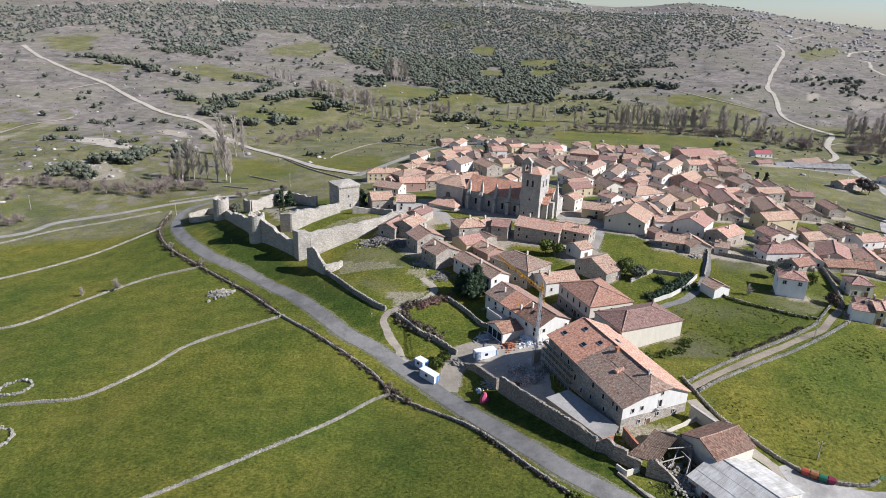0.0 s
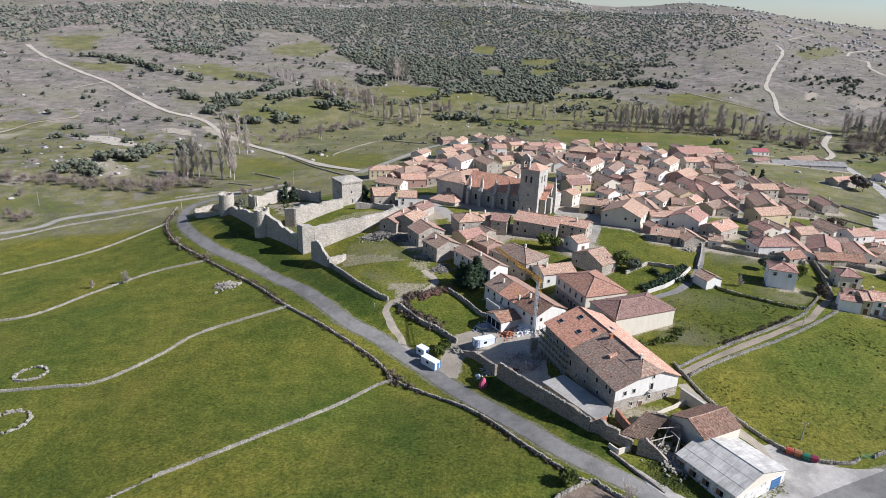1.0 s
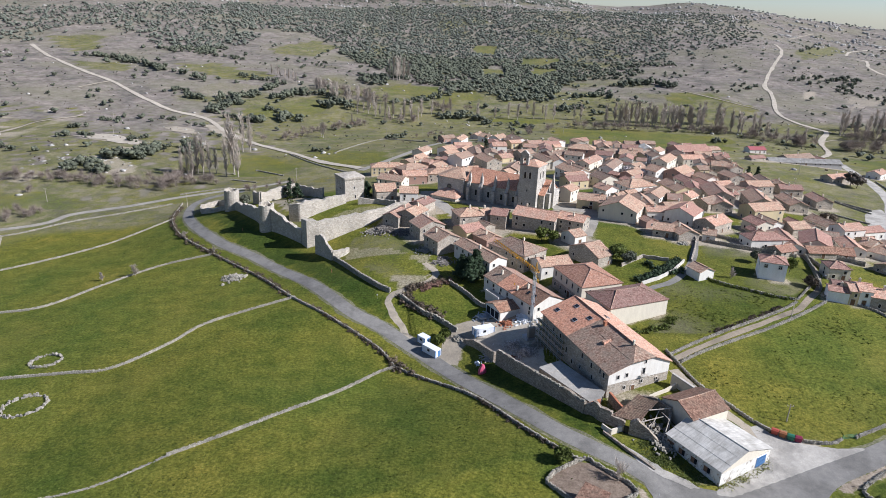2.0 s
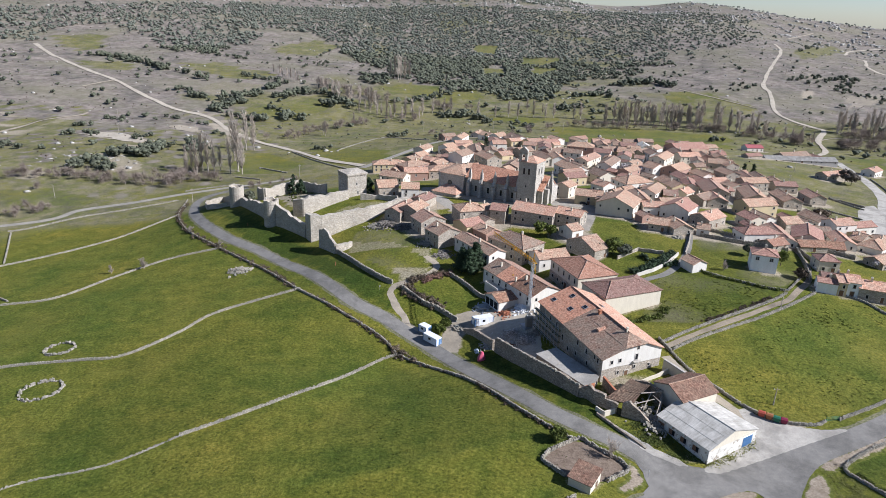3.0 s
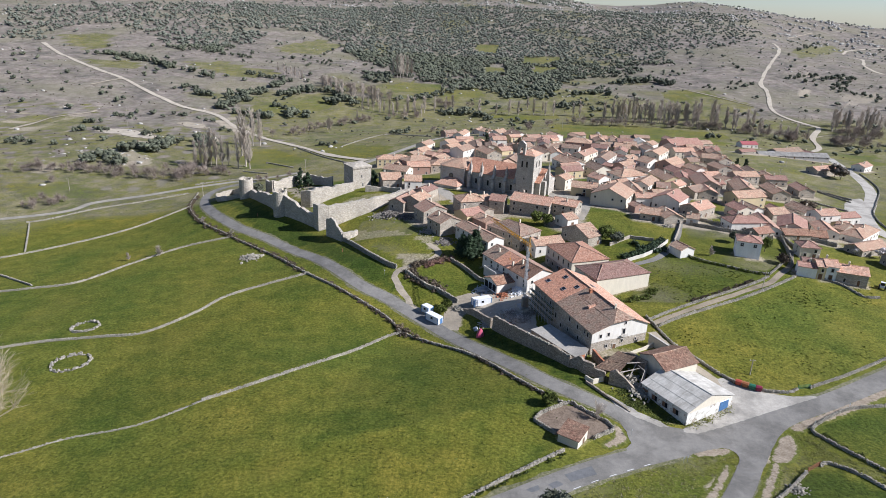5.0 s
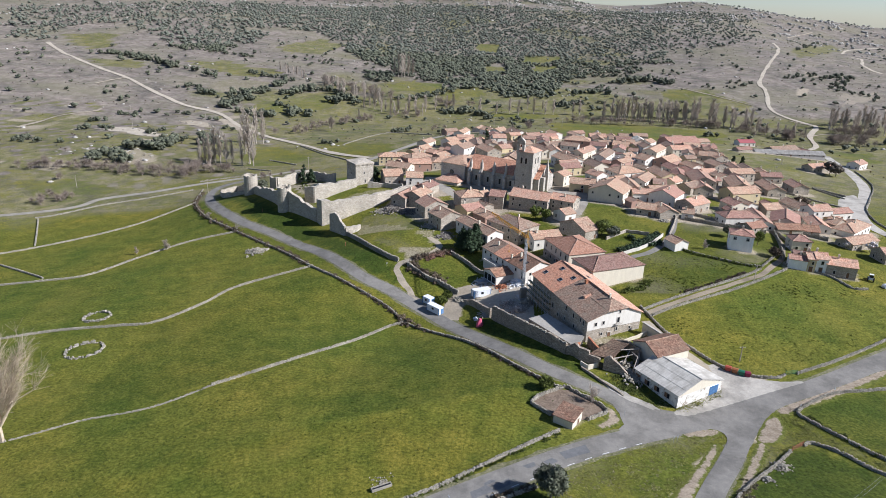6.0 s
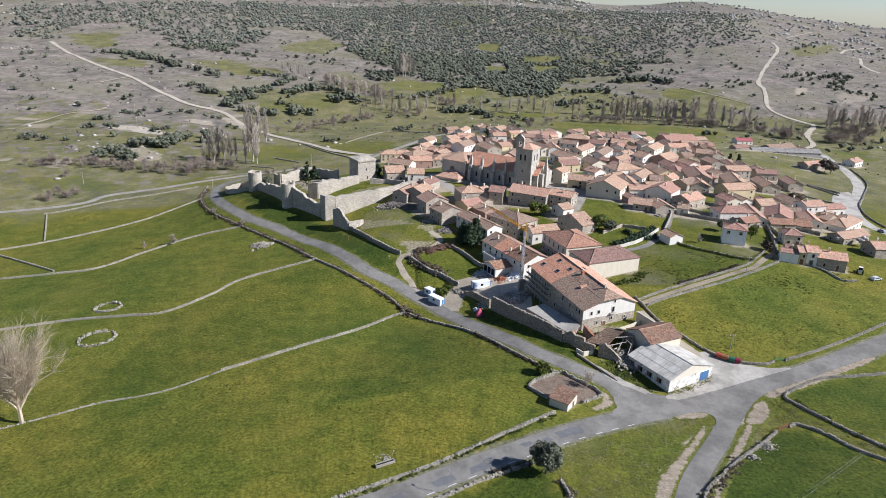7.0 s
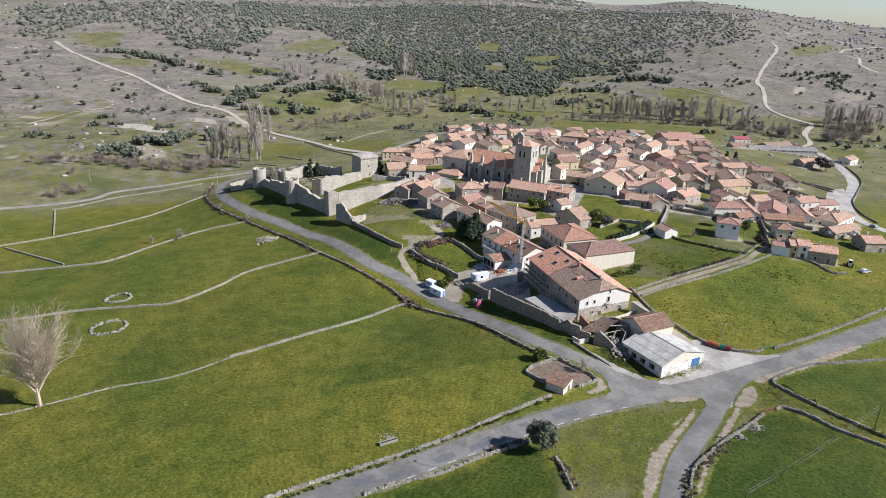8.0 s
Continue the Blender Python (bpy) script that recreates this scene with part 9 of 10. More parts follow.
MEADOWS.append(("lush", [(28, 1280), (55, 1306), (76, 1275), (70, 1205), (34, 1199)]))
MEADOWS.append(("lush", [(115, 1161), (181, 1178), (176, 1125), (132, 1088), (109, 1096)]))
MEADOWS.append(("lush", [(116, 1064), (163, 1079), (160, 1026), (114, 1002)]))
MEADOWS.append(("lush", [(38, 1048), (75, 1066), (80, 1005), (45, 988)]))
MEADOWS.append(("lush", [(-16, 845), (26, 874), (42, 862), (32, 826), (-15, 794)]))
MEADOWS.append(("lush", [(103, 674), (179, 681), (281, 648), (238, 540), (130, 480), (90, 504)]))
MEADOWS.append(("lush", [(284, 880), (323, 861), (354, 809), (320, 755), (284, 785), (266, 818)]))
MEADOWS.append(("lush", [(337, 534), (383, 556), (338, 484), (307, 468)]))
MEADOWS.append(("lush", [(36, 738), (82, 741), (120, 728), (117, 712), (36, 712)]))
MEADOWS.append(("lush", [(-296, 387), (-262, 388), (-214, 372), (-227, 344), (-264, 339)]))
MEADOWS.append(("lush", [(-205, 470), (-198, 485), (-183, 452), (-189, 434)]))
MEADOWS.append(("dry", [(-432, 592), (-389, 631), (-357, 614), (-374, 551), (-395, 536)]))
MEADOWS.append(("lush", [(-205, 384), (-174, 391), (-141, 394), (-163, 364)]))
MEADOWS.append(("plough", [(32, 807), (90, 828), (94, 796), (44, 768)]))
MEADOWS.append(("dry", [(304, 849), (364, 798), (348, 743), (291, 766)]))
MEADOWS.append(("dry", [(605, 1225), (878, 1582), (790, 1373), (571, 1109)]))
WOODS.append((0.95, [(-539, 1578), (-41, 1754), (-31, 1393), (-90, 972), (-152, 1054), (-270, 1281), (-361, 1297), (-424, 1224)]))
WOODS.append((1.0, [(-163, 1755), (258, 1670), (163, 932), (86, 783), (33, 876), (-11, 826), (-70, 933), (-120, 1189)]))
WOODS.append((0.6, [(-842, 1235), (-517, 1510), (-416, 1200), (-446, 1023), (-538, 1132), (-625, 1193), (-659, 1125), (-650, 1011), (-694, 1000)]))
WOODS.append((0.55, [(258, 1670), (603, 2008), (357, 1107), (212, 976), (166, 977)]))
WOODS.append((0.25, [(603, 2008), (797, 1885), (552, 1272), (373, 1163)]))
WOODS.append((0.9, [(-481, 1110), (-424, 1224), (-356, 1239), (-353, 1124), (-383, 1043), (-442, 1035)]))
WOODS.append((0.85, [(-135, 934), (-91, 982), (-70, 933), (-90, 886), (-121, 892)]))
GROVES.append(([(-539, 937), (-500, 954), (-436, 920), (-390, 885)], 40, 5, 9))
GROVES.append(([(-491, 934), (-396, 900), (-314, 843)], 26, 7, 9))
GROVES.append(([(-450, 1032), (-377, 1025), (-318, 1006)], 26, 7, 6))
GROVES.append(([(-346, 785), (-261, 727)], 22, 9, 8))
GROVES.append(([(-272, 757), (-243, 778), (-231, 835)], 34, 6, 9))
GROVES.append(([(-263, 695), (-254, 724), (-240, 744)], 26, 8, 9))
GROVES.append(([(-291, 890), (-229, 858), (-212, 848)], 22, 7, 7))
GROVES.append(([(-215, 774), (-187, 802), (-145, 807)], 34, 8, 10))
GROVES.append(([(-186, 675), (-178, 702), (-157, 678)], 16, 6, 10))
GROVES.append(([(-151, 743), (-140, 772), (-120, 746)], 18, 7, 10))
GROVES.append(([(-245, 678), (-220, 676), (-198, 664)], 18, 7, 9))
GROVES.append(([(-215, 725), (-194, 717)], 8, 5, 6))
GROVES.append(([(-131, 905), (-89, 963)], 20, 6, 7))
GROVES.append(([(-55, 786), (-16, 838), (26, 882)], 26, 8, 8))
GROVES.append(([(-12, 726), (17, 734), (41, 698)], 24, 8, 9))
GROVES.append(([(63, 699), (87, 668)], 9, 5, 6))
GROVES.append(([(123, 779), (155, 787)], 14, 5, 8))
GROVES.append(([(154, 847), (190, 862), (202, 848)], 18, 6, 8))
GROVES.append(([(225, 924), (270, 946), (305, 901)], 34, 10, 10))
GROVES.append(([(204, 977), (246, 983)], 14, 6, 6))
GROVES.append(([(494, 936), (568, 978), (528, 887)], 34, 12, 7))
GROVES.append(([(478, 953), (539, 986)], 14, 6, 6))
GROVES.append(([(528, 887), (554, 844)], 12, 8, 5))
GROVES.append(([(-258, 465), (-253, 478), (-234, 467)], 24, 4, 8))
GROVES.append(([(-238, 482), (-234, 507), (-218, 519), (-204, 493)], 34, 6, 9))
GROVES.append(([(-268, 429), (-265, 447), (-241, 427)], 20, 4, 8))
GROVES.append(([(-357, 592), (-347, 600)], 7, 4, 6))
GROVES.append(([(-353, 633), (-333, 636)], 9, 3, 6))
GROVES.append(([(-273, 531), (-264, 550)], 7, 4, 5))
GROVES.append(([(-298, 660), (-282, 649)], 5, 3, 5))
GROVES.append(([(-348, 550), (-335, 545)], 4, 3, 5))
GROVES.append(([(-116, 525), (-104, 511)], 5, 2, 5))
GROVES.append(([(-61, 600), (-45, 607)], 7, 3, 6))
GROVES.append(([(-18, 579), (-9, 566)], 4, 2, 6))
GROVES.append(([(178, 800), (203, 757)], 8, 6, 5))
GROVES.append(([(232, 769), (276, 738)], 14, 6, 6))
GROVES.append(([(245, 606), (260, 618)], 6, 3, 6))
GROVES.append(([(-370, 499), (-341, 482)], 9, 6, 6))
GROVES.append(([(-325, 555), (-313, 550)], 4, 2, 5))
GROVES.append(([(337, 881), (411, 916)], 12, 14, 5))
GROVES.append(([(548, 1142), (634, 1242), (824, 1553)], 16, 10, 6))
GROVES.append(([(-224, 971), (-185, 1039)], 12, 12, 5))
GROVES.append(([(-223, 1322), (-160, 1110)], 14, 12, 6))
bare([(-334, 560), (-311, 566), (-262, 531), (-258, 514), (-281, 523), (-317, 540)], 0.8)
bare([(-266, 460), (-257, 473), (-225, 448), (-224, 436), (-248, 441)], 0.55)
bare([(-425, 655), (-412, 663), (-404, 651), (-416, 644)], 0.6)
bare([(-279, 615), (-245, 606), (-234, 584), (-264, 592)], 0.7)
bare([(-408, 555), (-390, 569), (-390, 614), (-375, 638), (-370, 630), (-384, 602), (-377, 551), (-395, 536)], 0.45)
bare([(-271, 511), (-249, 501), (-244, 489), (-266, 497)], 0.6)
bare([(511, 868), (584, 895), (554, 844), (476, 788)], 0.5)
bare([(463, 885), (487, 895), (469, 855), (448, 845)], 0.7)
bare([(523, 998), (546, 1010), (533, 978), (514, 974)], 0.7)
BARE_BANDS = []
BARE_BANDS.append(([(-306, 402), (-288, 412), (-252, 409), (-230, 404)], 34, 7, 5.5))
BARE_BANDS.append(([(-230, 404), (-205, 401), (-178, 402)], 24, 8, 6.5))
BARE_BANDS.append(([(-188, 396), (-185, 434), (-174, 435)], 14, 6, 5.5))
BARE_BANDS.append(([(-182, 412), (-153, 406)], 10, 4, 5))
BARE_BANDS.append(([(-250, 327), (-248, 345), (-234, 342)], 14, 4, 5))
BARE_BANDS.append(([(-34, 604), (-2, 625)], 4, 4, 5))
BARE_BANDS.append(([(-160, 563), (-152, 593), (-138, 629), (-120, 658)], 20, 6, 6.5))
BARE_BANDS.append(([(-119, 652), (-77, 698), (-40, 711)], 18, 6, 6.5))
BARE_BANDS.append(([(120, 688), (177, 673), (238, 675), (292, 662)], 46, 5, 7))
BARE_BANDS.append(([(290, 657), (310, 638), (333, 603)], 32, 10, 8))
BARE_BANDS.append(([(362, 597), (403, 588)], 26, 8, 8))
BARE_BANDS.append(([(393, 645), (432, 636)], 24, 10, 8))
BARE_BANDS.append(([(-177, 860), (-133, 820), (-80, 787)], 30, 10, 9))
BARE_BANDS.append(([(52, 598), (156, 715)], 10, 6, 6))
BARE_BANDS.append(([(-24, 770), (30, 761)], 12, 6, 7))
BARE_BANDS.append(([(-268, 379), (-268, 385)], 2, 2, 4))
BARE_BANDS.append(([(-135, 385), (-109, 386), (-94, 392)], 8, 3, 4))


def dead_tree(x, y, h, seed, label):
    rs = np.random.RandomState(seed)
    e = base("bare_tree", x, y, 0, None, label, "tree", "bare trees")
    stem, twigs = bare_mesh(rs, h, 0.62, 4, 5 if h > 20 else 3, 0.9)
    stem.done("trunk", DEAD_TWIG if h > 20 else BARK, e)
    twigs.done("crown", DEAD_TWIG if h > 20 else TWIG, e)


dead_tree(-105.0, 88.6, 30, 5, "large leafless pale tree beside a field wall")
for i, (x, y, h) in enumerate(((38.5, 104.6, 5.5), (-131.0, 240.6, 6.0), (-144.0, 238.0, 4.5), (101.0, 206.0, 4.5), (122.0, 222.0, 5.0), (-104.0, 258.6, 4.0), (-126.6, 282.0, 4.5), (18.0, 243.0, 4.0))):
    dead_tree(x, y, h, 20 + i, "small leafless shrub-like tree with pale twigs")


def bramble_band(points, width, h, n, seed, mat=None, label="brown leafless bramble thicket along the stone wall", name="bramble"):
    """Thicket of twiggy sprays along a line."""
    rs = np.random.RandomState(seed)
    x, y, dx, dy = along(points, 0.5)
    k = rs.randint(0, len(x), n)
    o = rs.normal(0, width / 2.5, n)
    px, py = x[k] - dy[k] * o, y[k] + dx[k] * o
    r = rs.uniform(0.35, 1.0, n) * h * 0.6
    c = np.stack([px, py, land(px, py) + r * rs.uniform(0.3, 0.9, n)], -1)
    v, f = join(lumps(rs, c, r * 0.55, 0.8), leaves(rs, c, r, 44, 0.17 if h < 3.5 else 0.34))
    ob = raw_mesh(name, v, f, mat or BRAMBLE)
    tagged(ob, label, "shrubs", "", "stuff")


bramble_band([(-156, 352), (-149, 322), (-130, 286), (-105, 259), (-77, 231), (-56, 203)], 2.0, 1.6, 330, 1)
bramble_band([(-52, 200), (-39, 188), (-22, 173), (-15, 163)], 1.2, 1.2, 130, 2)
bramble_band([(-16, 166), (-13, 162), (-9, 158)], 2.2, 2.2, 30, 3)
bramble_band([(-8, 157), (6, 145), (19, 124), (28, 113)], 0.9, 0.9, 110, 4)
bramble_band([(-16, 200), (-8, 192), (-1, 188)], 3.5, 2.4, 120, 5)
bramble_band([(-14, 203), (-4, 209), (1, 210)], 2.6, 2.0, 90, 6)
bramble_band([(88, 211), (95, 201.5), (110, 192.8), (117, 191)], 0.8, 1.2, 120, 7, TUFT, "clipped dark hedge along the garden wall", "hedge")
bramble_band([(80, 167.4), (90, 173.2), (100, 179.0), (110, 185.6)], 1.0, 1.0, 80, 8)
bramble_band([(58, 167), (66, 170), (72, 176)], 2.0, 1.6, 60, 9, TUFT)
bramble_band([(26, 64), (27, 60), (28, 54)], 1.4, 1.0, 50, 10, HAY, "dead tan grass on the bank", "verge_grass")
bramble_band([(12, 65.5), (20, 69.5)], 1.0, 1.2, 40, 11)
bramble_band([(-37, 45), (-9, 62), (10, 75.5), (28, 89.6)], 0.7, 0.6, 120, 12, TUFT, "rough grass along the verge wall", "verge_grass")
bramble_band([(93, 103), (97, 93), (101, 86), (106, 79)], 1.2, 0.9, 110, 13, TUFT, "rough grass in the sunken lane", "verge_grass")
bramble_band([(67, 74), (60, 66), (54, 60), (50, 52)], 1.8, 0.7, 130, 14, HAY, "dead tan grass on the road bank", "verge_grass")
bramble_band([(74, 218), (80, 209), (86, 212)], 1.4, 2.6, 50, 15, CONIFER, "dense dark green hedge by the lane", "hedge")
bramble_band([(-96, 340), (-88, 330), (-79, 300)], 3.0, 1.0, 60, 16, TUFT, "rough grass in the castle ruin", "verge_grass")



bramble_band([(-8.7, 203.4), (-3.5, 207.0), (1.4, 210.8)], 1.6, 1.8, 70, 17, RUSSET, "rust-brown dry hedge beside the yard", "dry_hedge")
bramble_band([(66.9, 203.0), (72.7, 206.6), (79.8, 212.6), (86.6, 220.6)], 1.8, 2.6, 190, 18, CONIFER, "dense dark green conifer hedge above the lane", "hedge")


def wood(name, n, seed, where, r0, r1, mat, label, parts=6, near=480, far=2450, tries=8):
    """Far trees, each a handful of jagged leafy lumps, scattered where the given density says."""
    rs = np.random.RandomState(seed)
    r = np.sqrt(rs.uniform(near ** 2, far ** 2, n * tries))
    az = np.radians(rs.uniform(-40, 42, n * tries))
    x, y = r * np.sin(az), r * np.cos(az)
    ok = rs.rand(len(x)) < where(x, y, r, np.degrees(az))
    x, y, r = x[ok][:n], y[ok][:n], r[ok][:n]
    size = rs.uniform(r0, r1, len(x))
    c = []
    rad = []
    for k in range(parts):
        a = rs.uniform(0, 6.28, len(x))
        q = size * (0.55 if k else 0.0) * rs.uniform(0.6, 1.1, len(x))
        px, py = x + np.cos(a) * q, y + np.sin(a) * q
        rr = size * rs.uniform(0.45, 0.7, len(x))
        c.append(np.stack([px, py, land(px, py) + rr * 0.75 + size * rs.uniform(0, 0.5, len(x))], -1))
        rad.append(rr)
    v, f = small_lumps(rs, np.concatenate(c), np.concatenate(rad), 0.85)
    ob = raw_mesh(name, v, f, mat)
    tagged(ob, label, "woodland", "", "stuff")


def clear(d, x, y):
    """Nothing grows on meadows and tracks."""
    for kind, poly in MEADOWS:
        d = d * np.where(inside(x, y, poly), 0.04, 1.0)
    for line, w in TRACKS:
        lx, ly, _, _ = along(line, 8.0)
        for a in range(0, len(x), 20000):
            near = np.min(np.hypot(x[a:a + 20000, None] - lx, y[a:a + 20000, None] - ly), 1) < w + 4.5
            d[a:a + 20000][near] = 0
    return d


def oak_density(x, y, r, az):
    d = (0.012 + 0.03 * ease(0.3, 0.9, ripple(x, y, 130, 5))) * ease(500, 700, r)
    wob = 14 * ripple(x, y, 70, 15)
    for dense, poly in WOODS:
        d = np.maximum(d, dense * inside(x + wob, y - wob, poly) * (0.45 + 0.55 * ease(-0.7, 0.2, ripple(x, y, 60, 25))))
    d = np.maximum(d, 0.6 * ease(1750, 1950, r) * ease(12, 4, az))
    return clear(d, x, y)


def small_lumps(rs, c, r, squash=0.8):
    """Coarser clumps of twelve faces for woods far off."""
    n = len(c)
    a = np.arange(6) * math.pi / 3
    ring = np.concatenate([[(0, 0, 1.0)], np.stack([np.cos(a), np.sin(a), 0 * a], -1), [(0, 0, -0.8)]])
    v = ring[None] * r[:, None, None] * rs.uniform(0.65, 1.35, (n, 8, 1))
    v[:, 1:7, 2] += rs.uniform(-0.35, 0.35, (n, 6)) * r[:, None]
    v[..., 2] *= squash
    k = np.arange(6)
    f = np.concatenate([np.stack([0 * k, k + 1, (k + 1) % 6 + 1], -1), np.stack([0 * k + 7, (k + 1) % 6 + 1, k + 1], -1)])
    return (v + c[:, None]).reshape(-1, 3), (f[None] + 8 * np.arange(n)[:, None, None]).reshape(-1, 3)


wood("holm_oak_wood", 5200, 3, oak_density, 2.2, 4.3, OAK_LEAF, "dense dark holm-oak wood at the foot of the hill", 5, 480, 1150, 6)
wood("holm_oak_wood", 24000, 13, oak_density, 2.4, 4.6, HAZE_OAK, "dense holm-oak wood covering the hillside, leaves paled for haze", 3, 1150, 2450, 4)
wood("scrub", 7000, 4, lambda x, y, r, az: clear(0.25 + 0.5 * ease(0.2, 0.9, ripple(x, y, 90, 6)), x, y), 0.6, 1.3, BRAMBLE, "low heath scrub scattered over the hills", 2)
wood("scattered_bushes", 1700, 5, lambda x, y, r, az: clear(ease(520, 640, r) * 0.4 + 0.3 * ease(0.3, 0.8, ripple(x, y, 90, 6)), x, y), 0.9, 2.0, OAK_LEAF, "scattered dark evergreen bushes on the heath", 3)


def groves():
    """Hedgerow oaks in lines and clumps, each tree leaves round dark inner clumps."""
    rs = np.random.RandomState(91)
    for line, n, w, h in GROVES:
        x, y, dx, dy = along(line, 2.0)
        k = rs.randint(0, len(x), n)
        o = rs.normal(0, w * 0.6, n)
        px, py = x[k] - dy[k] * o, y[k] + dx[k] * o
        c, r = [], []
        for a, b in zip(px, py):
            s = h * rs.uniform(0.35, 0.62)
            for q in range(9):
                t, u = rs.uniform(0, 6.28), rs.uniform(0.1, 0.75) * s
                c.append((a + math.cos(t) * u, b + math.sin(t) * u, gz(a, b) + s * rs.uniform(0.35, 1.15)))
                r.append(s * rs.uniform(0.28, 0.5))
        c, r = np.array(c), np.array(r)
        v, f = join(lumps(rs, c, r), leaves(rs, c, r * 1.1, 10, 0.55))
        tagged(raw_mesh("holm_oak_grove", v, f, OAK_LEAF), "grove of dark grey-green holm oaks between meadows", "woodland", "", "stuff")


groves()


def bare_groves():
    """Leafless round-crowned trees in bands, fans of fine grey-brown twigs."""
    rs = np.random.RandomState(92)
    for line, n, w, h in BARE_BANDS:
        x, y, dx, dy = along(line, 1.0)
        k = rs.randint(0, len(x), n)
        o = rs.normal(0, w * 0.6, n)
        vs, fs, m = [], [], 0
        for a, b in zip(x[k] - dy[k] * o, y[k] + dx[k] * o):
            s = h * rs.uniform(0.8, 1.6)
            q = 400
            d = rs.normal(0, 1, (q, 3)) + (0, 0, 0.45)
            d *= s * rs.uniform(0.25, 0.56, (q, 1)) / np.linalg.norm(d, axis=1, keepdims=True)
            start = d * rs.uniform(0.05, 0.6, (q, 1)) + (0, 0, 0.48 * s)
            d = d + rs.normal(0, 0.07 * s, (q, 3)) + (0, 0, 0.5 * s)
            start[:12], d[:12] = rs.normal(0, 0.05, (12, 3)), rs.normal(0, 0.12 * s, (12, 3)) + (0, 0, 0.55 * s)
            d[:, 2] = np.maximum(d[:, 2], 0.05 * s)
            side = rs.normal(0, 1, (q, 3)) * 0.0095 * s ** 0.5
            p = np.array((a, b, gz(a, b) - 0.1))
            vs.append(np.stack([p + start - side, p + start + side, p + d + side * 0.4, p + d - side * 0.4], 1).reshape(-1, 3))
            fs.append(np.arange(q * 4).reshape(-1, 4) + m)
            m += q * 4
        tagged(raw_mesh("bare_thicket", np.concatenate(vs), np.concatenate(fs), THICKET), "leafless grey-brown trees and shrubs along the stream", "shrubs", "", "stuff")


bare_groves()


def outcrops(n, seed):
    rs = np.random.RandomState(seed)
    r = np.sqrt(rs.uniform(420 ** 2, 2300 ** 2, n * 10))
    az = np.radians(rs.uniform(-38, 40, n * 10))
    x, y = r * np.sin(az), r * np.cos(az)
    d = ease(0.35, 0.9, ripple(x, y, 140, 21)) * (0.15 + 0.85 * ease(1300, 1700, r)) + 0.4 * ease(0.5, 1.0, ripple(x, y, 60, 12)) * ease(-120, -200, x) * ease(800, 700, y) * ease(330, 400, y)
    ok = rs.rand(len(x)) < d
    x, y, r = x[ok][:n], y[ok][:n], r[ok][:n]
    size = rs.uniform(0.6, 2.6, len(x)) * (1 + 0.9 * ease(1200, 1800, r))
    v, f = lumps(rs, np.stack([x, y, land(x, y) + size * 0.1], -1), size, 0.55)
    tagged(raw_mesh("granite_outcrops", v, f, ROCK), "pale granite outcrops scattered on the heath", "rocks", "", "stuff")


outcrops(2600, 8)


def crest_rocks(n, seed):
    """Tors and bare slabs along the top of the ridge."""
    rs = np.random.RandomState(seed)
    r = rs.uniform(1650, 2420, n * 6)
    az = np.radians(rs.uniform(-34, 34, n * 6))
    x, y = r * np.sin(az), r * np.cos(az)
    d = ease(0.1, 0.7, ripple(x, y, 110, 41)) * ease(1650, 2000, r)
    ok = rs.rand(len(x)) < d
    x, y = x[ok][:n], y[ok][:n]
    size = rs.uniform(1.5, 5.0, len(x))
    v, f = lumps(rs, np.stack([x, y, land(x, y) + size * 0.35], -1), size, 0.75)
    tagged(raw_mesh("granite_tors", v, f, ROCK), "pale granite tors along the hill's ridge", "rocks", "", "stuff")


crest_rocks(1500, 18)


def bare_slabs(poly, n, seed):
    """Low whale-backs of bare granite breaking the turf."""
    rs = np.random.RandomState(seed)
    q = np.array(poly)
    x, y = rs.uniform(q[:, 0].min(), q[:, 0].max(), n * 8), rs.uniform(q[:, 1].min(), q[:, 1].max(), n * 8)
    ok = inside(x, y, poly)
    x, y = x[ok][:n], y[ok][:n]
    size = rs.uniform(0.6, 2.6, len(x)) * rs.uniform(0.6, 1.4, len(x))
    v, f = lumps(rs, np.stack([x, y, land(x, y) - size * 0.12], -1), size, 0.24)
    tagged(raw_mesh("granite_slabs", v, f, PALE_ROCK), "low pale granite slabs in dry turf", "rocks", "", "stuff")


for i, (poly, n) in enumerate((([(-334, 560), (-311, 566), (-262, 531), (-258, 514), (-281, 523), (-317, 540)], 22), ([(-266, 460), (-257, 473), (-225, 448), (-224, 436), (-248, 441)], 26), ([(-425, 655), (-412, 663), (-404, 651), (-416, 644)], 10), ([(-320, 440), (-290, 470), (-262, 452), (-285, 425)], 26), ([(511, 868), (584, 895), (554, 844), (476, 788)], 26))):
    bare_slabs(poly, n, 71 + i)


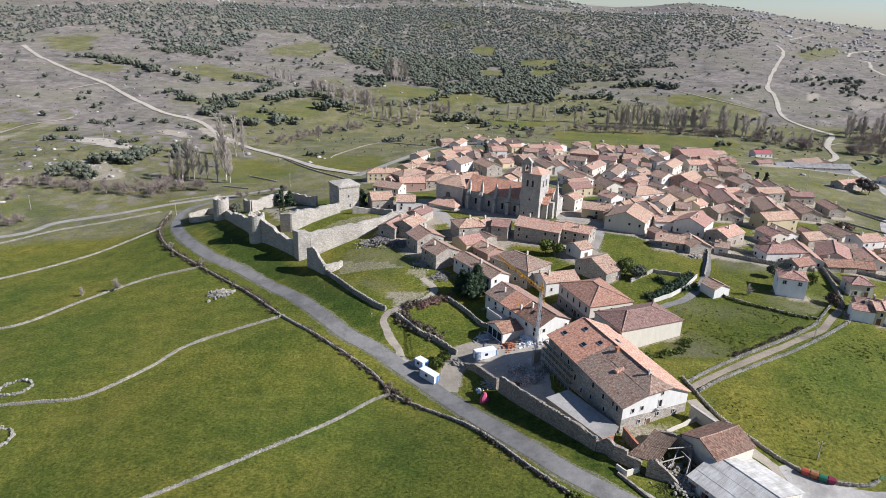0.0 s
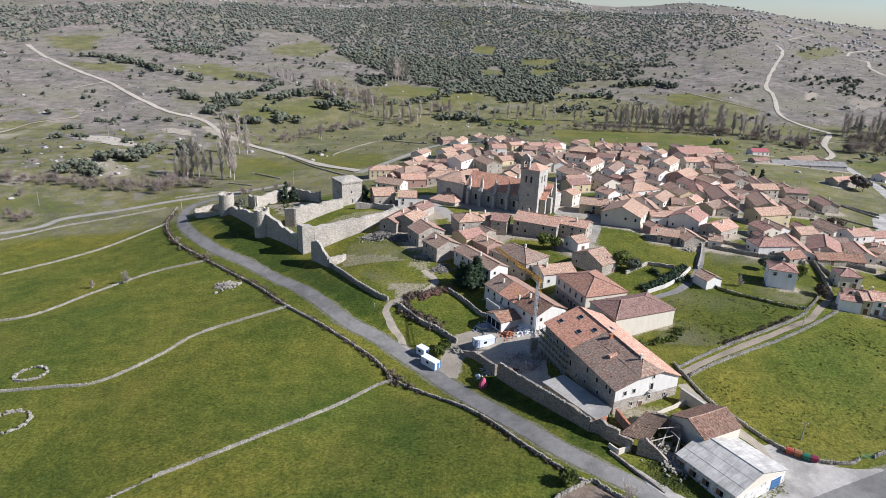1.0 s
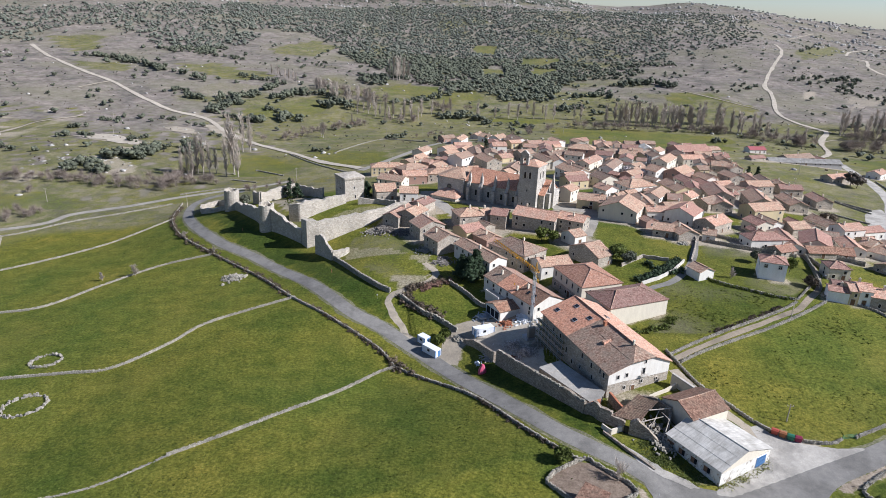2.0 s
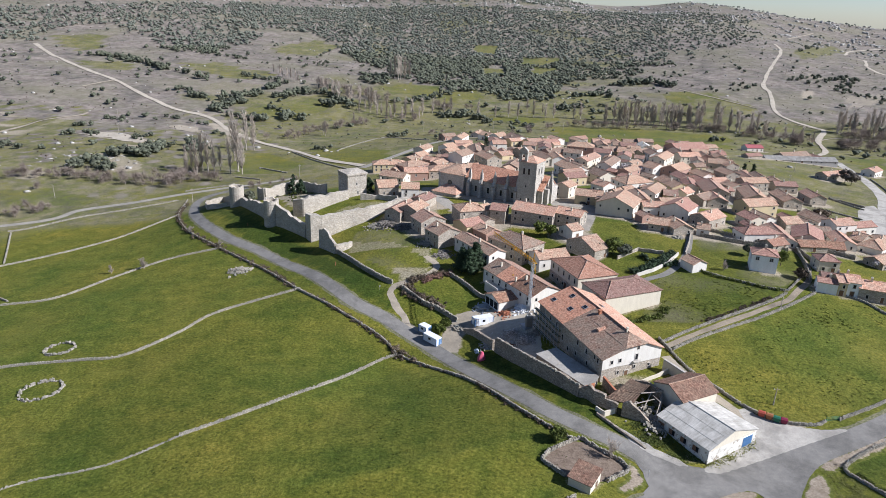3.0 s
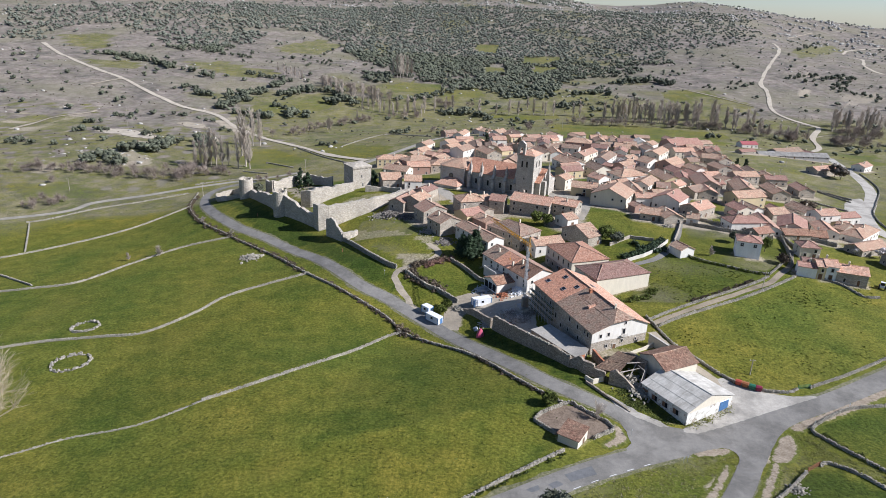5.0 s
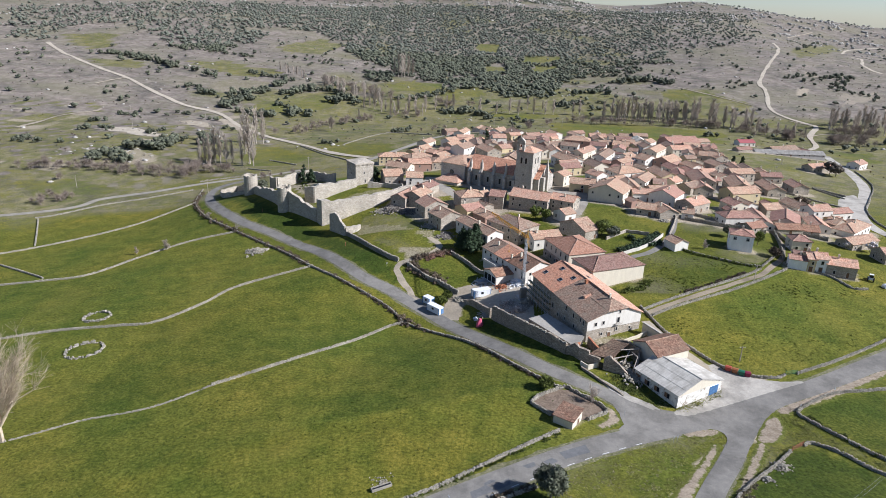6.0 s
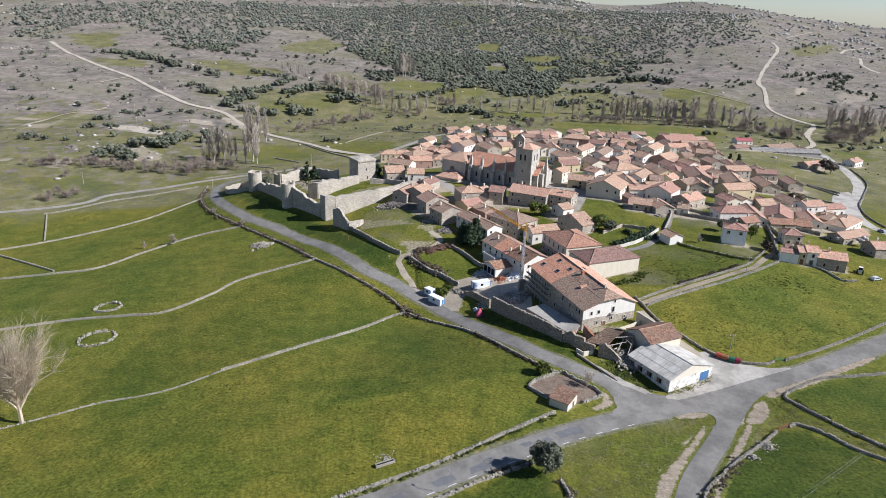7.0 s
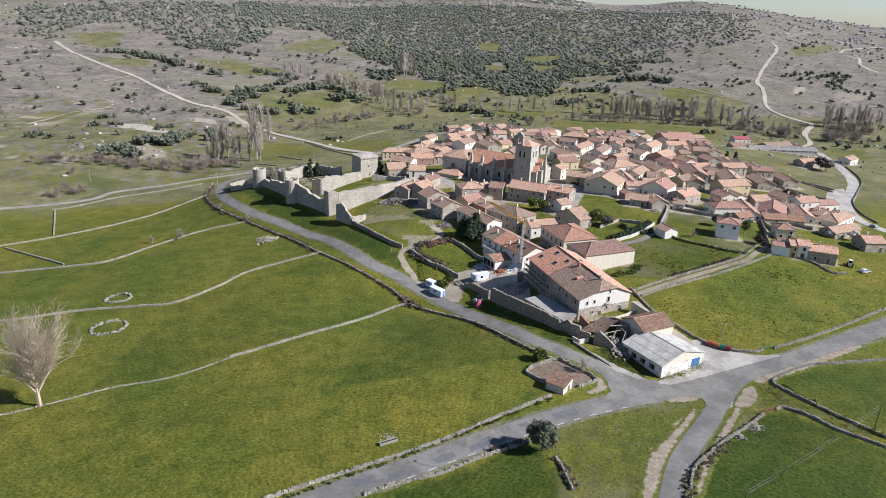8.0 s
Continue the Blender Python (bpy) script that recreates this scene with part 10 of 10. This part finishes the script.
def tufts(n, seed):
    """Rough darker tufts in the pastures."""
    rs = np.random.RandomState(seed)
    x, y = rs.uniform(-230, 210, n * 3), rs.uniform(30, 330, n * 3)
    ok = rs.rand(n * 3) < 0.15 + 0.85 * ease(-0.2, 0.7, ripple(x, y, 45, 31))
    x, y = x[ok][:n], y[ok][:n]
    for cx, cy, rot, hx, hy in FOOTPRINTS:
        far = np.hypot(x - cx, y - cy) > max(hx, hy) + 1.5
        x, y = x[far], y[far]
    for line, w in (([(52.2, 99.6), (35.0, 117.0), (6.0, 155.2), (-20.5, 182.9), (-60.4, 225.1), (-105.3, 269.8), (-143.7, 329.4)], 4.0), ([(-75, 20), (-30.6, 45.6), (3.1, 67.2), (46.3, 94.0), (102.3, 121.5), (161, 151)], 4.6), ([(73.9, 105), (61.8, 79.5), (48.9, 56.1), (40, 30)], 3.6)):
        lx, ly, _, _ = along(line, 3.0)
        d = np.min(np.hypot(x[:, None] - lx, y[:, None] - ly), 1)
        x, y = x[d > w], y[d > w]
    for poly in [q for q, _ in BARE] + [[(60, 108), (50, 118), (35, 112), (52, 92), (66, 84), (74, 86), (90, 98), (90, 114)]]:
        k = ~inside(x, y, poly)
        x, y = x[k], y[k]
    c = np.stack([x, y, land(x, y) + 0.02], -1)
    s = rs.uniform(0.1, 0.27, len(x))
    a, b = rs.normal(0, 1, (2, len(x), 3, 3))
    a[..., 2] = 0
    up = np.array((0, 0, 1.0))
    p = c[:, None] + a * s[:, None, None] * 0.6
    v = np.stack([p - b * s[:, None, None] * 0.45 * (1, 1, 0), p + b * s[:, None, None] * 0.45 * (1, 1, 0), p + up * s[:, None, None] * 0.6 + a * 0.1], 2).reshape(-1, 3)
    tagged(raw_mesh("grass_tufts", v, np.arange(len(v)).reshape(-1, 3), TUFT), "rough darker grass tufts in green pasture", "grass", "", "stuff")


tufts(26000, 5)


def grass_clumps(n, box, seed, patchy=40, size=0.55):
    """Coarse dark clumps standing in the sward, each a sheaf of blades."""
    rs = np.random.RandomState(seed)
    x, y = rs.uniform(box[0], box[1], n * 3), rs.uniform(box[2], box[3], n * 3)
    ok = rs.rand(n * 3) < 0.1 + 0.9 * ease(-0.3, 0.7, ripple(x, y, patchy, seed))
    for poly in [q for q, _ in BARE] + PAVED:
        ok &= ~inside(x, y, poly)
    for cx, cy, rot, hx, hy in FOOTPRINTS:
        ok &= np.hypot(x - cx, y - cy) > max(hx, hy) + 1.5
    x, y = x[ok][:n], y[ok][:n]
    s = size * rs.uniform(0.4, 1.3, len(x))
    k = 9
    d = rs.normal(0, 0.45, (len(x), k, 2)) * s[:, None, None]
    px, py = x[:, None] + d[..., 0], y[:, None] + d[..., 1]
    foot = np.stack([px, py, land(px, py) - 0.02], -1)
    a = rs.uniform(0, 6.28, (len(x), k))
    w = np.stack([np.cos(a), np.sin(a), 0 * a], -1) * (s[:, None, None] * 0.22)
    tip = foot + np.stack([rs.normal(0, 0.15, a.shape), rs.normal(0, 0.15, a.shape), rs.uniform(0.35, 0.7, a.shape)], -1) * s[:, None, None]
    v = np.stack([foot - w, foot + w, tip], 2).reshape(-1, 3)
    tagged(raw_mesh("grass_clumps", v, np.arange(len(v)).reshape(-1, 3), COARSE), "coarse dark grass clumps in green pasture", "grass", "", "stuff")


PAVED = [[(-40, 36), (-10, 64), (20, 86), (34, 96), (60, 108), (100, 124), (170, 162), (190, 150), (190, 20), (-40, 20)], [(60, 150), (78, 168), (118, 194), (140, 200), (146, 190), (120, 180), (84, 156), (66, 146)], [(66, 196), (74, 204), (88, 222), (100, 222), (92, 206), (80, 196)], [(-150, 330), (-105, 262), (-60, 218), (-8, 160), (30, 112), (52, 94), (58, 104), (30, 126), (0, 170), (-56, 230), (-100, 275), (-138, 330)], [(44, 40), (66, 84), (80, 104), (72, 104), (56, 80), (40, 50)]]
grass_clumps(800, (66, 190, 124, 186), 51, 30, 0.42)
grass_clumps(2400, (-210, 30, 60, 200), 52, 60, 0.4)
grass_clumps(420, (62, 128, 165, 196), 53, 30, 0.5)


def rough_grass(poly, n, seed, mat, label, size=0.45, keep_off=()):
    """Long uncut grass on a bank or verge, each tussock a sheaf of blades."""
    rs = np.random.RandomState(seed)
    q = np.array(poly)
    x, y = rs.uniform(q[:, 0].min(), q[:, 0].max(), n * 6), rs.uniform(q[:, 1].min(), q[:, 1].max(), n * 6)
    ok = inside(x, y, poly) & (rs.rand(n * 6) < 0.25 + 0.75 * ease(-0.4, 0.6, ripple(x, y, 9, seed)))
    for off in keep_off:
        ok &= ~inside(x, y, off)
    x, y = x[ok][:n], y[ok][:n]
    s = size * rs.uniform(0.4, 1.3, len(x))
    d = rs.normal(0, 0.5, (len(x), 12, 2)) * s[:, None, None]
    px, py = x[:, None] + d[..., 0], y[:, None] + d[..., 1]
    foot = np.stack([px, py, land(px, py) - 0.02], -1)
    a = rs.uniform(0, 6.28, px.shape)
    w = np.stack([np.cos(a), np.sin(a), 0 * a], -1) * (s[:, None, None] * 0.2)
    tip = foot + np.stack([rs.normal(-0.15, 0.45, a.shape), rs.normal(0, 0.5, a.shape), rs.uniform(0.12, 0.4, a.shape)], -1) * s[:, None, None]
    v = np.stack([foot - w, foot + w, tip], 2).reshape(-1, 3)
    tagged(raw_mesh("verge_grass", v, np.arange(len(v)).reshape(-1, 3), mat), label, "grass", "", "stuff")


ROAD_BANK = [(33.0, 79.0), (46.0, 86.4), (57.0, 92.6), (66.4, 96.6), (68.6, 95.4), (68.4, 92.0), (62.4, 83.6), (54.6, 72.8), (49.0, 64.0), (42.0, 48.0), (30.0, 46.0), (27.0, 60.0), (24.0, 70.0)]
EARTH_BANK = [(64.4, 91.0), (65.3, 88.8), (62.3, 84.3), (54.6, 73.1), (49.0, 64.2), (43.0, 50.0), (39.0, 47.0), (45.3, 64.0), (48.2, 68.8), (54.0, 75.8), (59.5, 82.4)]
FIELD_MOUTH = [(84.6, 104.0), (84.6, 99.5), (82.8, 95.3), (79.3, 91.6), (75.0, 91.0), (79.1, 97.9), (81.5, 102.0)]
SIDE_VERGE = [(76.0, 90.4), (82.0, 89.4), (67.6, 75.8), (56.3, 64.0), (51.0, 53.4), (52.6, 56.0), (58.6, 64.6), (69.0, 79.2)]
LANE_VERGE = [(86.0, 104.0), (92.0, 106.8), (97.0, 109.2), (91.2, 104.7), (92.6, 99.6), (96.0, 93.0), (104.4, 79.6), (101.0, 78.0), (92.6, 87.4), (87.6, 91.8), (83.6, 91.6)]
rough_grass(ROAD_BANK, 1500, 71, BANK_GRASS, "long rough grass on the bank between the roads", 0.5, (EARTH_BANK,))
rough_grass(ROAD_BANK, 260, 72, HAY, "pale dead grass on the bank between the roads", 0.5, (EARTH_BANK,))
rough_grass(SIDE_VERGE, 420, 73, BANK_GRASS, "rough dark grass along the side road", 0.5)
rough_grass(SIDE_VERGE, 160, 74, HAY, "dead grass along the side road", 0.45)
rough_grass(LANE_VERGE, 800, 75, BANK_GRASS, "rough dark grass in the field entrance", 0.5, (FIELD_MOUTH,))
rough_grass([(60.6, 105.0), (64.8, 107.0), (70.6, 109.6), (76.0, 113.2), (75.2, 115.2), (70.0, 112.4), (62.0, 107.4)], 260, 76, BANK_GRASS, "grass grown up at the foot of the shed", 0.9)
rough_grass([(46.0, 112.6), (50.6, 109.4), (55.6, 106.0), (60.6, 105.0), (62.0, 107.4), (56.0, 113.0), (50.0, 119.0), (45.0, 118.0)], 420, 77, TUFT, "rank dark grass beside the shed", 0.9)


# ---- field walls ----
field_wall([(102.0, 259.4), (114.7, 250.5), (122.7, 245.6), (129.9, 236.0)], 1.5, 0.5, seed=10)
field_wall([(148.1, 237.5), (157.7, 234.5), (163.4, 230.5)], 1.5, 0.5, seed=11)
field_wall([(182.8, 315.3), (192.5, 305.1), (204.0, 293.7)], 1.2, 0.5, seed=12)
field_wall([(219.9, 352.9), (231.4, 337.0)], 1.2, 0.5, seed=13)
field_wall([(142.9, 238.4), (141.8, 225.5), (141.3, 217.3)], 1.4, 0.5, seed=14)
field_wall([(194.5, 333.5), (198.4, 330.6)], 1.2, 0.5, seed=15)
field_wall([(-116.8, 81.5), (-110.5, 84.7), (-97.8, 92.7), (-89.8, 97.5), (-74.9, 102.5), (-62.9, 113.2)], 0.5, 0.45, seed=16, gap=0.35)
field_wall([(-62.9, 113.2), (-49.4, 124.4), (-31.7, 143.5), (-20.1, 158.4), (-14.8, 162.4)], 0.85, 0.6, seed=56)
field_wall([(-162.3, 142.4), (-151.8, 144.3), (-130.5, 151.7), (-111.6, 154.3), (-98.4, 156.6), (-87.5, 171.4), (-81.2, 185.3), (-68.1, 195.6), (-54.4, 202.9)], 0.85, 0.6, seed=17)
field_wall([(-203.9, 197.5), (-191.9, 201.5), (-169.8, 205.9), (-152.3, 210.7), (-139.7, 232.8), (-124.7, 249.8), (-104.3, 256.9)], 0.85, 0.6, seed=18)
field_wall([(-227.8, 237.1), (-221.5, 244.1), (-203.9, 257.1), (-181.8, 277.1), (-165.3, 295.6), (-149.8, 323.4)], 0.85, 0.6, seed=19)
field_wall([(-232.9, 305.0), (-206.6, 260.1)], 0.85, 0.6, seed=20)
field_wall([(-218.5, 239.6), (-191.1, 223.2), (-171.0, 210.0)], 0.85, 0.6, seed=21)
field_wall([(-159.6, 360.6), (-149.8, 323.4), (-129.7, 285.9), (-104.7, 258.5), (-77.6, 231.4), (-55.7, 203.2), (-39.0, 188.0), (-21.6, 173.2), (-14.8, 162.9)], 0.85, 0.6, seed=22)
field_wall([(-13.9, 162.0), (5.9, 145.0), (19.3, 124.3), (28.2, 113.2), (31.8, 110.4)], 0.85, 0.6, seed=23)
field_wall([(27.0, 97.4), (25.0, 99.8), (22.9, 102.6), (24.0, 104.6), (25.6, 106.4), (29.0, 108.8), (32.6, 111.0), (34.8, 109.2), (37.0, 107.2), (40.4, 104.0), (41.6, 102.0), (41.4, 100.6), (38.8, 98.6), (36.1, 96.6)], 1.0, 0.6, seed=24)
field_wall([(-37.3, 46.3), (-29.9, 51.0), (-15.6, 59.2), (-8.9, 63.0), (0.5, 68.9), (10.8, 77.0), (20.7, 85.0), (28.1, 90.8)], 0.85, 0.6, seed=25)
field_wall([(-14.3, 50.4), (-8.0, 53.8), (0.9, 57.5), (7.9, 62.4), (15.3, 66.6), (20.5, 69.6)], 0.85, 0.6, seed=26)
field_wall([(25.7, 63.9), (26.6, 60.6), (27.6, 53.8)], 0.85, 0.6, seed=27)
field_wall([(64.7, 152.0), (67.5, 140.9), (72.6, 133.5), (77.5, 126.7), (84.1, 121.5), (91.9, 120.3), (95.5, 121.8)], 0.85, 0.6, seed=28)
field_wall([(99.4, 122.6), (112.5, 129.0), (127.3, 137.6), (146.6, 149.8), (162.8, 159.9)], 0.85, 0.6, seed=29)
field_wall([(64.0, 154.4), (74.0, 161.8), (86.4, 169.7), (97.2, 176.0), (108.4, 182.9), (116.4, 189.2)], 0.8, 0.7, seed=30)
field_wall([(66.0, 150.6), (74.8, 157.1), (86.9, 164.3), (101.7, 172.6), (116.2, 182.4), (127.0, 190.8)], 0.85, 0.7, seed=31)
field_wall([(138.0, 120.6), (127.9, 118.1), (115.5, 115.5), (104.9, 113.4), (96.5, 108.9), (91.2, 104.7), (92.6, 100.4), (96.4, 93.5), (99.9, 87.2), (105.2, 80.6), (109.1, 76.1)], 0.85, 0.6, seed=32)
field_wall([(106.5, 72.2), (102.2, 75.8), (96.2, 80.7), (92.7, 86.7), (88.1, 91.1), (85.6, 90.2)], 0.85, 0.6, seed=33)
field_wall([(81.1, 87.5), (73.5, 80.2), (67.2, 74.7), (61.0, 68.5), (55.1, 62.2), (51.8, 55.1)], 0.85, 0.6, seed=34)
field_wall([(-46.4, 236.8), (-34.0, 216.2), (-24.7, 205.5), (-20.1, 202.2)], 2.0, 0.8, seed=35)
field_wall([(-16.0, 199.2), (-8.4, 191.0), (-2.8, 187.2), (4.0, 180.2)], 1.8, 0.8, seed=36)
field_wall([(0.9, 209.0), (6.1, 203.0), (11.6, 194.6), (13.7, 192.8)], 1.6, 0.6, seed=37)
field_wall([(-235.9, 307.3), (-227.9, 312.5), (-210.3, 332.4), (-189.2, 345.3), (-165.7, 360.9)], 0.85, 0.6, seed=38)
field_wall([(88.1, 211.8), (95.3, 202.0), (109.7, 193.2), (117.3, 191.1)], 0.85, 0.6, seed=39)
field_wall([(117.7, 191.1), (130.7, 206.0)], 0.85, 0.6, seed=40)
field_wall([(105.5, 243.2), (119.8, 236.6), (136.8, 231.9)], 1.8, 0.6, seed=41)
field_wall([(150.7, 243.3), (153.1, 237.8), (163.9, 231.2)], 1.8, 0.6, seed=42)
field_wall([(142.1, 235.7), (136.1, 217.0), (130.4, 200.7)], 1.6, 0.6, seed=43)
field_wall([(127.9, 195.4), (140.9, 187.4), (144.9, 178.5), (150.6, 178.6)], 0.85, 0.6, seed=44)
field_wall([(219.9, 352.9), (227.7, 331.2)], 0.85, 0.6, seed=45)
field_wall([(202.5, 324.9), (213.2, 308.3)], 0.85, 0.6, seed=46)
field_wall([(210.8, 259.0), (214.6, 279.6), (226.3, 307.4), (243.9, 333.9), (268.9, 373.6), (286.0, 422.7)], 0.85, 0.6, seed=47)
field_wall([(65.2, 149.5), (63.9, 156.7)], 0.85, 0.6, seed=48)
field_wall([(-139.2, 442.2), (-114.2, 421.9)], 0.85, 0.6, seed=49)
field_wall([(-147.9, 415.3), (-128.1, 405.4)], 0.85, 0.6, seed=50)
field_wall([(-93.8, 508.4), (-65.9, 596.5), (-21.1, 552.1)], 0.85, 0.6, seed=51)
field_wall([(-130.7, 506.2), (-102.7, 461.5), (-67.9, 416.3)], 0.85, 0.6, seed=52)
field_wall([(-169.3, 381.6), (-157.8, 387.6), (-142.1, 392.9)], 0.85, 0.6, seed=53)

make_ground(FOOTPRINTS)
for o in PATTERNS:
    bpy.data.objects.remove(o)
